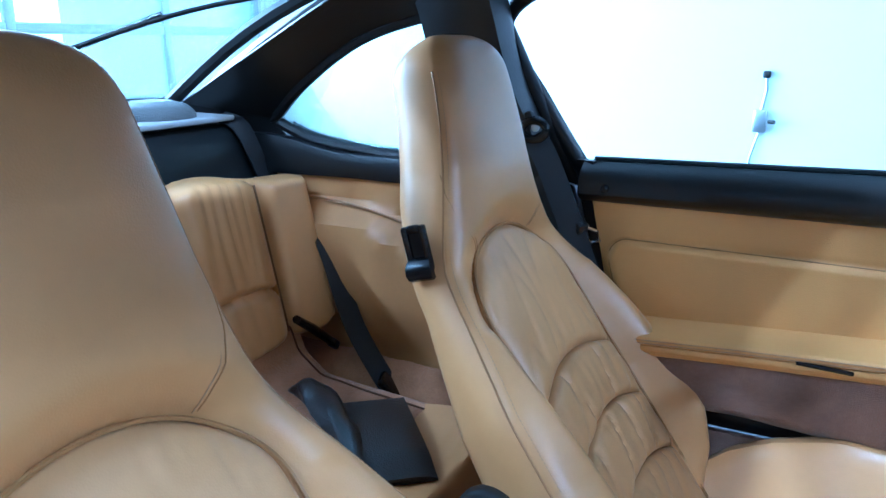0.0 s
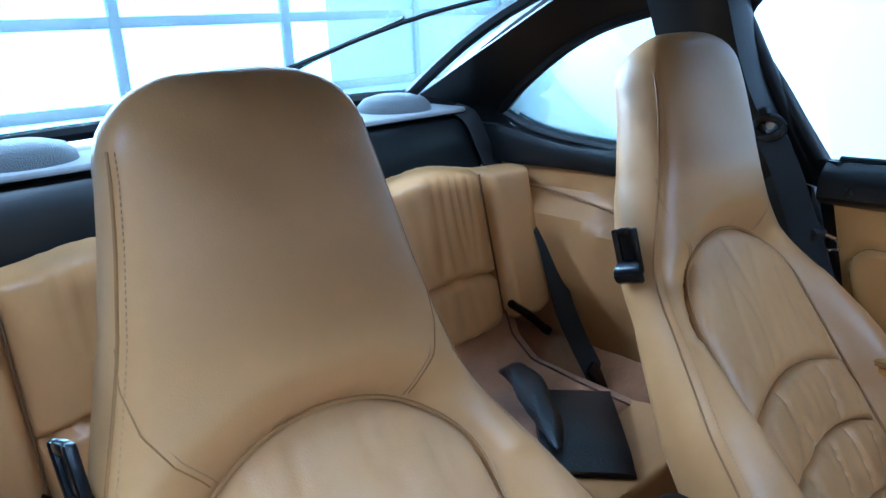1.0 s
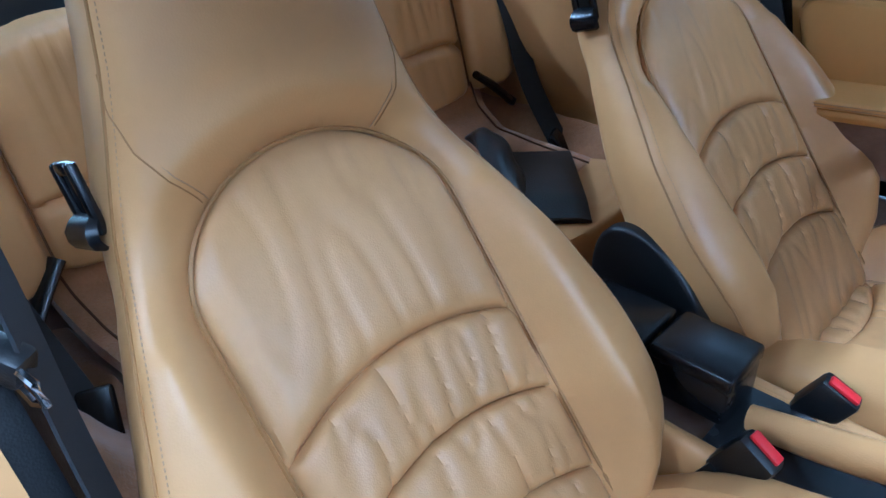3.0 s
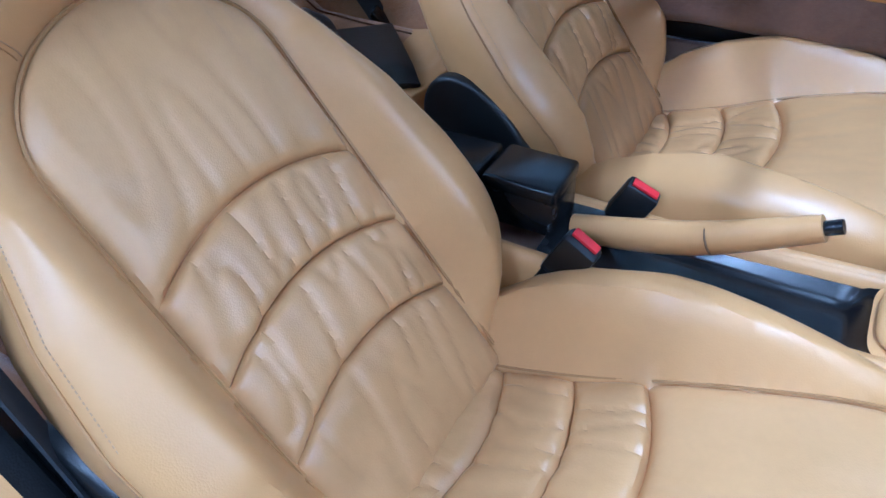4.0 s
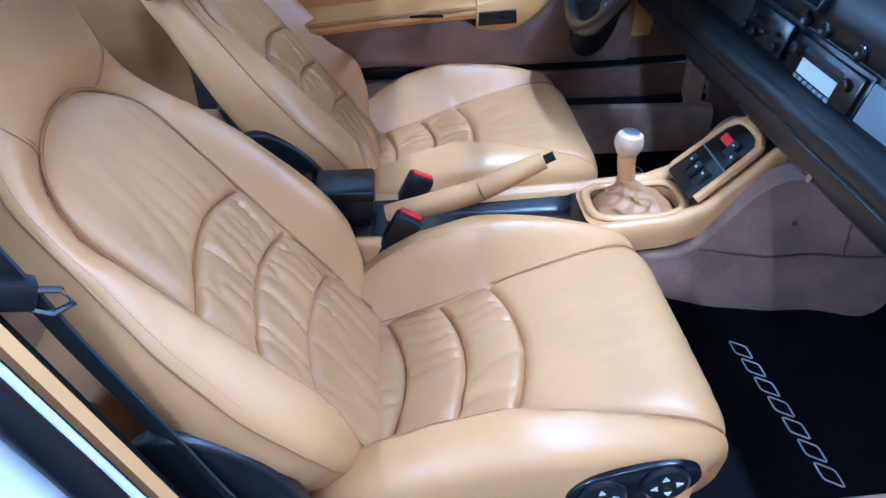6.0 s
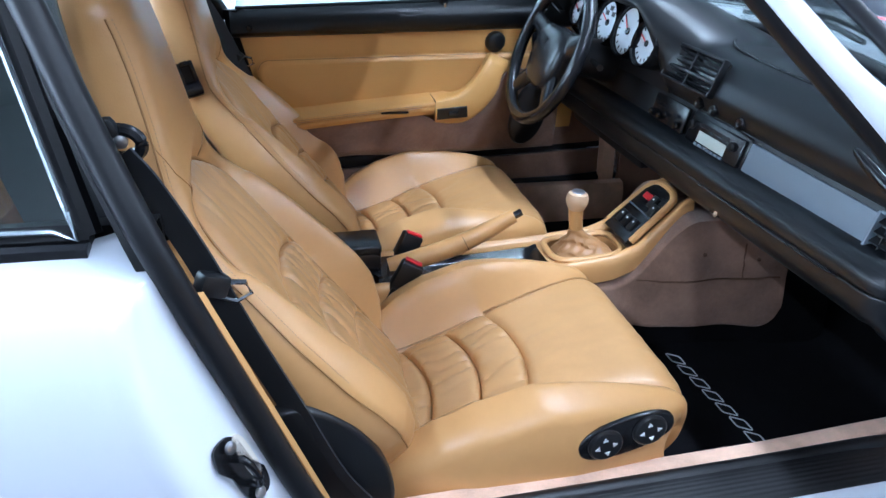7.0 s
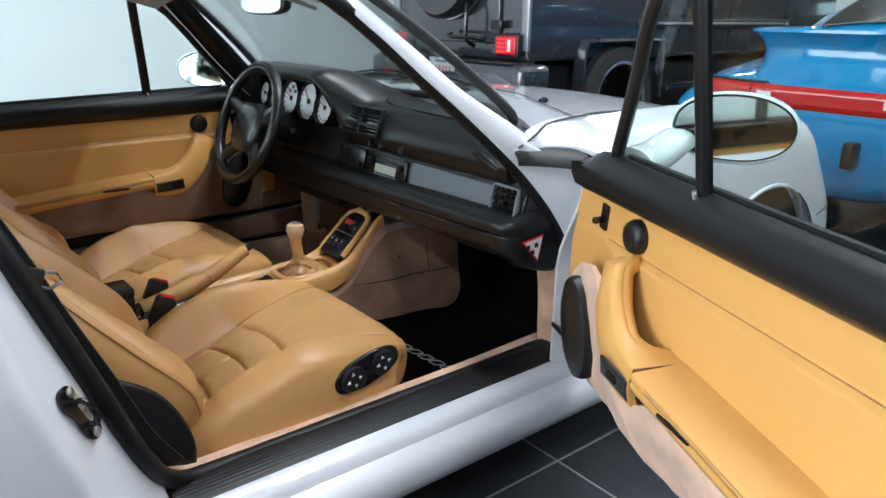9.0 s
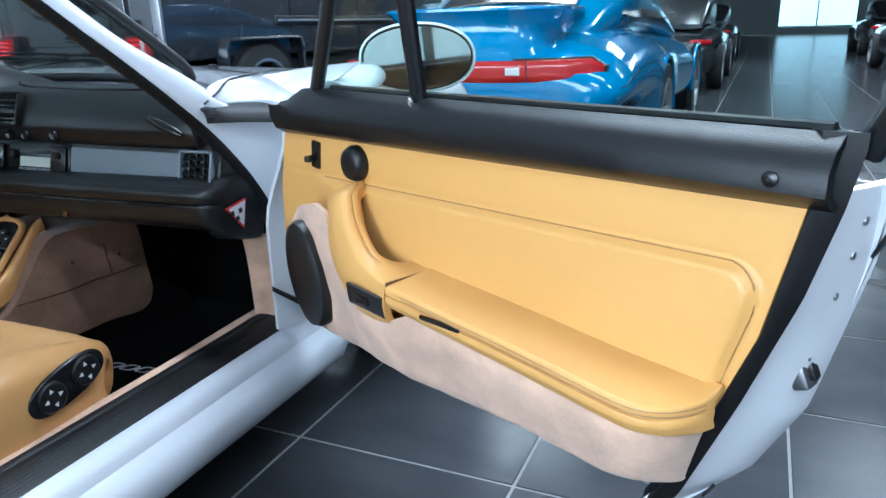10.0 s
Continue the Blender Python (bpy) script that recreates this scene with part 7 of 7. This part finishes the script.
def blue_car(cx, y0):
    t = thing("blue_sports_car", (cx, y0 + 2, 0), "bright blue rear-engined sports car with large rear wing", "car")
    shape = ((0.0, 0.62, 0.66, 0.32), (0.015, 0.72, 0.72, 0.27), (0.05, 0.79, 0.755, 0.24), (0.12, 0.82, 0.79, 0.23), (0.25, 0.83, 0.83, 0.23), (0.45, 0.83, 0.865, 0.23), (0.75, 0.835, 0.895, 0.22), (1.00, 0.845, 0.905, 0.18), (1.35, 0.85, 0.895, 0.15), (1.75, 0.81, 0.865, 0.16), (2.2, 0.79, 0.86, 0.16), (3.1, 0.81, 0.82, 0.16), (3.7, 0.78, 0.72, 0.18), (4.1, 0.55, 0.55, 0.24))
    cols = [[(r[0], r[i]) for r in shape] for i in (1, 2, 3)]
    def flank(q, uu, vv):
        hw, zt, zl = (lerp(c, q) for c in cols)
        z = (zt + zl) / 2 + vv * (zt - zl) / 2
        x = uu * (hw - 0.05 * sstep(0.55, 0.9, z) - 0.30 * sstep(0.60, 0.26, z) * sstep(1.0, 0.55, q))
        return Vector((cx + x, y0 + q, z))
    steps = [0, 0.007, 0.015, 0.03, 0.05, 0.08] + [0.12 + 3.98 * k / 130 for k in range(131)]
    bm = rings(B(), [[flank(q, uu, vv) for uu, vv in oval(1, 1, 96, 2.9)] for q in steps])
    for yy in (1.35, 3.45):
        cut_arch(bm, y0 + yy, 0.325, 0.36, 0.45)
    part("body", bm, paint_blue, t)
    def cabin(sects, grow, z0):
        return rings(B(), [[Vector((cx + uu * (hw + grow), y0 + q, z0 + (zt - z0) * (0.5 + vv / 2))) for uu, vv in oval(1, 1, 44, 2.8)] for q, hw, zt in sects])
    part("roof", cabin(((0.35, 0.44, 0.84), (0.60, 0.53, 0.95), (0.95, 0.585, 1.09), (1.40, 0.60, 1.215), (1.95, 0.595, 1.255), (2.40, 0.60, 1.17), (2.85, 0.63, 0.98), (3.10, 0.64, 0.86)), 0.0, 0.70), paint_blue, t)
    for sx in (-1, 1):
        rows = [[(cx + sx * (hw - 0.10 * v), y0 + q, z + (zt - z) * v) for v in (0, 0.5, 1)] for q, hw, z, zt in ((1.02, 0.598, 0.93, 0.96), (1.25, 0.606, 0.915, 1.07), (1.55, 0.612, 0.91, 1.14), (1.95, 0.612, 0.905, 1.155), (2.35, 0.622, 0.90, 1.08), (2.65, 0.64, 0.895, 0.95))]
        part("side_window", solid(B(), rows, (sx * 0.006, 0, 0)), black_gloss, t)
    part("rear_glass", solid(B(), [[(cx + 0.40 * a, y0 + q, z - 0.03 * a * a) for a in (-1, -0.5, 0, 0.5, 1)] for q, z in ((0.70, 1.006), (1.0, 1.115), (1.34, 1.212))], (0, 0, 0.008)), black_gloss, t)
    # lamps wrapped round the tail, tapering at their outer ends
    def lamp(x0, x1, grow, m, nm, parent, lab="", z0=0.616, z1=0.717):
        rows = []
        for k in range(25):
            x = x0 + (x1 - x0) * k / 24
            a = min(1.0, abs(x) / 0.70)
            tip = math.sqrt(max(0.0, 1 - sstep(0.90, 1.0, a) * 0.92))
            y = y0 - 0.012 - grow + 0.075 * a ** 5
            mid = 0.672 + 0.012 * a ** 3
            rows.append([(cx + x, y + 0.010 * (j in (0, 6)), mid + ((z0 + (z1 - z0) * j / 6) - 0.6665) * tip) for j in range(7)])
        return part(nm, solid(B(), rows, (0, 0.04, 0)), m, parent, lab)
    lamp(-0.30, 0.30, 0.0, red_lens, "tail_band", t, "red reflector band between the tail lamps")
    for sx in (-1, 1):
        lp = lamp(sx * 0.305, sx * 0.345, 0.0, red_lens, "tail_lamp", t, "red tail lamp with pale reversing light")
        lamp(sx * 0.352, sx * 0.70, 0.002, red_lens, "lamp_lens", lp)
        lamp(sx * 0.245, sx * 0.315, 0.004, clear_lens, "reversing_light", lp, "", 0.645, 0.690)
        lamp(sx * 0.28, sx * 0.715, -0.006, black_rubber, "lamp_seal", lp, "", 0.606, 0.727)
        part("bumper_block", box(B(), (cx + sx * 0.157, y0 - 0.03, 0.455), (0.055, 0.07, 0.115), (0, 0, 0), 0.014, 3), black_rubber, t)
        tip = lathe(B(), [(0.045, 0), (0.052, 0.08), (0.044, 0.08), (0.040, 0.01), (0.001, 0.01)], (0, 0, 0), (0, -1, 0), 24)
        bmesh.ops.scale(tip, vec=(1.35, 1, 0.9), verts=tip.verts)
        bmesh.ops.translate(tip, verts=tip.verts, vec=(cx + sx * 0.437, y0 + 0.02, 0.315))
        part("exhaust_tip", tip, chrome, t)
        part("exhaust_dark", lathe(B(), [(0.040, 0), (0.040, 0.004), (0.001, 0.004)], (cx + sx * 0.437, y0 - 0.045, 0.315), (0, -1, 0), 20), black_rubber, t)
        part("bumper_line", tube(B(), [flank(0.07 + 0.88 * k / 20, sx * (1 - 0.36 ** 2.9) ** (1 / 2.9), 0.36) for k in range(21)], 0.003, 6), black_rubber, t)
    # lid with the tray-shaped spoiler flaring out of it
    loops = []
    for z, hw, ya, yb in ((0.70, 0.50, 0.010, 0.80), (0.735, 0.47, 0.016, 0.80), (0.77, 0.435, 0.026, 0.80), (0.82, 0.415, 0.044, 0.80), (0.88, 0.420, 0.060, 0.80), (0.920, 0.445, 0.052, 0.80), (0.945, 0.472, 0.030, 0.80), (0.955, 0.482, 0.012, 0.80), (0.968, 0.482, 0.012, 0.79), (0.974, 0.465, 0.03, 0.77), (0.955, 0.42, 0.08, 0.75), (0.935, 0.40, 0.12, 0.72)):
        loops.append([Vector((cx + uu * hw, y0 + (ya + yb) / 2 + vv * (yb - ya) / 2, z)) for uu, vv in oval(1, 1, 72, 4.5)])
    part("wing", rings(B(), loops), paint_blue, t, "blue tray-shaped rear spoiler")
    for sx in (-1, 1):
        for yy, wx in ((1.35, 0.69), (3.45, 0.67)):
            wheel_set(t, cx + sx * wx, y0 + yy, 0.325, 0.28, (sx, 0, 0), alloy)
            part("wheel_arch", tube(B(), [(cx + sx * (wx + 0.135), y0 + yy + 0.36 * math.cos(a), 0.325 + 0.36 * math.sin(a)) for a in (math.pi * k / 20 for k in range(21))], 0.012, 8), paint_blue, t)
            arch_liner(t, wx + 0.10, y0 + yy, 0.325, 0.362, 0.26, sx)
    return t


bc = blue_car(0.0, 0.0)
bc.matrix_basis = Matrix.Translation((0.19, 3.30, 0)) @ Matrix.Rotation(radians(-0.6), 4, "Z") @ Matrix.Scale(1.15, 4) @ Matrix.Translation((0, 2, 0))


def off_roader(c, turn):
    """Tall boxy off-road car, its back to the hall."""
    t = thing("off_road_car", (0, 0, 0), "dark grey boxy off-road car with rear spare wheel", "car")
    part("body", box(B(), (0, 2.25, 1.02), (1.56, 4.4, 0.62), bevel=0.03, seg=3), paint_dark, t)
    part("cabin", box(B(), (0, 1.75, 1.62), (1.48, 3.1, 0.66), bevel=0.05, seg=3), paint_dark, t)
    for sx in (-1, 1):
        for y0, y1 in ((0.32, 1.15), (1.30, 2.05), (2.20, 3.05)):
            part("side_window", box(B(), (sx * 0.743, (y0 + y1) / 2, 1.66), (0.014, y1 - y0, 0.40), bevel=0.006), black_gloss, t)
        for y0 in (1.42, 2.48, 3.42):
            part("door_gap", box(B(), (sx * 0.7805, y0, 1.04), (0.006, 0.010, 0.52)), black_rubber, t)
        for y0 in (1.62, 2.66):
            part("door_handle", box(B(), (sx * 0.795, y0, 1.235), (0.022, 0.16, 0.026), bevel=0.006), chrome, t)
        part("waist_line", box(B(), (sx * 0.782, 2.2, 1.30), (0.012, 4.2, 0.014), bevel=0.003), paint_black, t)
        part("side_trim", box(B(), (sx * 0.785, 2.35, 0.965), (0.022, 2.3, 0.070), bevel=0.008), black_trim, t)
        part("trim_insert", box(B(), (sx * 0.797, 2.35, 0.965), (0.006, 2.24, 0.018), bevel=0.002), alloy, t)
        part("running_board", box(B(), (sx * 0.80, 2.40, 0.47), (0.16, 1.75, 0.05), bevel=0.015), paint_black, t)
        part("corner_post", box(B(), (sx * 0.742, 0.052, 1.06), (0.075, 0.030, 0.56), bevel=0.010), alloy_grey, t, "grey pressed body corner")
    part("rear_glass", box(B(), (0, 0.19, 1.64), (1.06, 0.03, 0.38), bevel=0.01), black_gloss, t)
    part("rear_door", box(B(), (-0.02, 0.035, 1.10), (1.06, 0.03, 0.56), bevel=0.012), paint_dark, t)
    for z in (0.95, 1.28):
        part("door_hinge", box(B(), (0.52, 0.005, z), (0.11, 0.05, 0.055), bevel=0.008), black_trim, t)
    part("bumper", box(B(), (0, 0.02, 0.585), (1.80, 0.28, 0.23), bevel=0.05, seg=4), paint_dark, t, "dark wrap-round bumper")
    part("bumper_top", box(B(), (0, 0.0, 0.704), (1.56, 0.22, 0.012), bevel=0.004), black_trim, t)
    part("underbody", box(B(), (0, 2.1, 0.50), (1.3, 3.9, 0.36), bevel=0.03), black_rubber, t)
    sw = part("spare_wheel", lathe(B(), [(0.20, 0), (0.36, 0.02), (0.38, 0.06), (0.38, 0.18), (0.35, 0.215), (0.22, 0.225), (0.001, 0.225)], (0.02, 0.06, 1.36), (0, -1, 0), 48), paint_black, t, "covered spare wheel on the rear door")
    part("cover_band", lathe(B(), [(0.383, 0.055), (0.388, 0.06), (0.388, 0.085), (0.383, 0.09)], (0.02, 0.06, 1.36), (0, -1, 0), 48), chrome, sw)
    part("wheel_carrier", tube(B(), spline([(0.30, -0.02, 0.80), (0.30, -0.10, 0.86), (0.30, -0.10, 1.05), (0.22, -0.06, 1.18)], 16), 0.016, 8), black_gloss, t)
    part("wheel_carrier", tube(B(), spline([(0.42, -0.02, 0.84), (0.36, -0.09, 0.86), (0.10, -0.09, 0.86), (0.04, -0.02, 0.88)], 16), 0.014, 8), black_gloss, t)
    for sx in (-1, 1):
        lp = part("tail_lamp", box(B(), (sx * 0.625, 0.0, 0.815), (0.20, 0.06, 0.125), bevel=0.012), red_lens, t, "red tail lamp")
        for k in range(4):
            part("lamp_bar", tube(B(), [(sx * 0.555, -0.032, 0.775 + 0.027 * k), (sx * 0.695, -0.032, 0.775 + 0.027 * k)], 0.006, 6), lamp_red_light, lp)
        part("lamp_core", box(B(), (sx * 0.672, -0.034, 0.815), (0.030, 0.010, 0.080), bevel=0.004), clear_lens, lp)
        part("lamp_frame", box(B(), (sx * 0.625, 0.012, 0.815), (0.225, 0.05, 0.150), bevel=0.010), black_trim, t)
        part("reflector", box(B(), (sx * 0.64, -0.125, 0.575), (0.10, 0.01, 0.048), bevel=0.008), red_plastic, t)
        for yy in (1.02, 3.75):
            wheel_set(t, sx * 0.68, yy, 0.405, 0.27, (sx, 0, 0), paint_black)
            part("rim_ring", lathe(B(), [(0.278, 0.138), (0.290, 0.143), (0.272, 0.143), (0.266, 0.138)], (sx * 0.68, yy, 0.405), (sx, 0, 0), 40), alloy, t)
            ang = [math.pi * (0.0 + 1.0 * k / 24) for k in range(25)]
            rows = []
            for a in ang:
                cy, cz = math.cos(a), math.sin(a)
                out = 1.0 / max(abs(cy) * 0.95, abs(cz), 0.72)
                rows.append([(sx * x, yy + cy * rr * out, 0.405 + cz * rr * out) for x, rr in ((0.76, 0.46), (0.845, 0.45), (0.850, 0.435), (0.84, 0.425))])
            part("wheel_flare", solid(B(), rows, (-sx * 0.004, 0, 0)), paint_dark, t, "dark grey flared wheel arch")
            part("arch_recess", lathe(B(), [(0.445, -0.15), (0.445, 0.105), (0.001, 0.105)], (sx * 0.68, yy, 0.42), (sx, 0, 0), 32), black_rubber, t)
    pl = part("number_plate", box(B(), (0.07, -0.128, 0.635), (0.29, 0.012, 0.155), bevel=0.006), white_plastic, t, "white number plate with red bars")
    for k in range(6):
        part("plate_bar", box(B(), (-0.025 + 0.038 * k, -0.1355, 0.635), (0.015, 0.003, 0.038)), red_plastic, pl)
    part("plate_strip", box(B(), (0.07, -0.1355, 0.687), (0.14, 0.003, 0.018)), grey_trim, pl)
    part("plate_box", box(B(), (0.07, -0.10, 0.635), (0.40, 0.06, 0.21), bevel=0.02), black_trim, t)
    for dy in (0.0, 0.09):
        part("side_exhaust", lathe(B(), [(0.036, 0), (0.040, 0.07), (0.034, 0.07), (0.030, 0.01), (0.001, 0.01)], (0.76, 1.95 + dy, 0.40), (1, 0, -0.1), 20), chrome, t)
    t.matrix_basis = Matrix.Translation(c) @ Matrix.Rotation(radians(turn), 4, "Z") @ Matrix.Scale(1.15, 4)
    return t


alloy_grey = mat("satin_grey_metal", (0.30, 0.31, 0.33), 0.35, metal=0.6, vary=0.06)
lamp_red_light = glow("lit_red_lamp", (1.0, 0.02, 0.03), 0.7)
off_roader((-3.10, 3.52, 0), 0)


def far_car(x, y, turn, paint, lab):
    t = thing("parked_car", (0, 0, 0), lab, "car", "cars far down the hall")
    secs = []
    for q, hw, zt in ((0.0, 0.6, 0.62), (0.1, 0.80, 0.80), (0.8, 0.88, 0.90), (2.2, 0.88, 0.92), (3.6, 0.86, 0.86), (4.3, 0.78, 0.70), (4.45, 0.55, 0.55)):
        secs.append([Vector((uu * hw, q, 0.20 + (zt - 0.20) * (0.5 + vv / 2))) for uu, vv in oval(1, 1, 32, 4)])
    part("body", rings(B(), secs), paint, t)
    part("cabin", rings(B(), [[Vector((uu * hw, q, 0.88 + (zt - 0.88) * (0.5 + vv / 2))) for uu, vv in oval(1, 1, 28, 4)] for q, hw, zt in ((0.5, 0.6, 0.95), (1.1, 0.66, 1.35), (2.4, 0.66, 1.38), (3.2, 0.6, 0.95))]), black_gloss, t)
    for sx in (-1, 1):
        part("tail_lamp", box(B(), (sx * 0.62, 0.06, 0.70), (0.30, 0.08, 0.07), (0, 0, sx * 15), 0.02), red_lens, t)
        for yy in (0.85, 3.5):
            wheel_set(t, sx * 0.80, yy, 0.33, 0.22, (sx, 0, 0), alloy)
    t.matrix_basis = Matrix.Translation((x, y, 0)) @ Matrix.Rotation(radians(turn), 4, "Z")


far_car(0.30, 10.6, 0, paint_black, "black coupe parked behind the blue car")
far_car(0.2, 18.4, 0, paint_dark, "dark saloon parked far down the hall")
far_car(4.6, 12.8, 0, paint_black, "black car parked across the aisle")
far_car(4.9, 20.5, 0, paint_black, "black car parked further across the aisle")

# wall box with its conduit
wb = thing("wall_socket", (-4.94, -0.46, 0.53), "white metal switch box with conduit on the wall", "switch box")
part("box", box(B(), (-4.92, -0.46, 0.56), (0.06, 0.09, 0.16), bevel=0.012), alloy, wb)
part("conduit", tube(B(), [(-4.93, -0.46, 0.62), (-4.93, -0.44, 0.78), (-4.93, -0.45, 0.86)], 0.012, 8), alloy, wb)
part("lever", tube(B(), [(-4.89, -0.40, 0.56), (-4.87, -0.36, 0.56)], 0.014, 8), black_trim, wb)
part("conduit", tube(B(), [(-4.93, -0.46, 0.48), (-4.93, -0.50, 0.30), (-4.93, -0.52, 0.05)], 0.010, 8), alloy, wb)
part("cap", box(B(), (-4.93, -0.45, 0.88), (0.04, 0.05, 0.05), bevel=0.01), black_trim, wb)

# lamp bodies over the hall
for lx, ly, lw in LAMPS:
    lt = thing("ceiling_light", (lx, ly, 4.40), "white strip light under the ceiling", "ceiling light", "ceiling lights")
    part("housing", box(B(), (lx, ly, 4.375), (1.68, 0.24, 0.05), bevel=0.008), white_plastic, lt)

# ---- floor tiles ----
TILE = 0.59
bm = box(B(), (0, 0, 0), (TILE - 0.008, TILE - 0.008, 0.012), bevel=0.0015, seg=1)
tile_me = bpy.data.meshes.new("tile")
bm.to_mesh(tile_me)
bm.free()
tile_me.materials.append(tile_mat)
rest = B()
for ix in range(-9, 15):
    for iy in range(-9, 77):
        cx, cy = 0.735 + TILE * (ix + 0.5), 0.812 + TILE * (iy + 0.5)
        if abs(cx - 2.0) > 6.9 or cy < -4.9 or cy > 45.8:
            continue
        if -0.2 < cx < 4.6 and -3.2 < cy < 9.6:
            ob = new("tile", tile_me)
            ob.location = (cx, cy, -0.006)
            ob.parent = floor
        else:
            h = TILE / 2 - 0.004
            top = [rest.verts.new((cx + a * h, cy + b * h, 0.0)) for a, b in ((-1, -1), (1, -1), (1, 1), (-1, 1))]
            low = [rest.verts.new((v.co.x, v.co.y, -0.012)) for v in top]
            rest.faces.new(top)
            for k in range(4):
                rest.faces.new((low[k], low[k - 3], top[k - 3], top[k]))
ob = part("tile_field", rest, tile_mat, None, flat=True)
ob.parent = floor
ob["kind"] = "stuff"
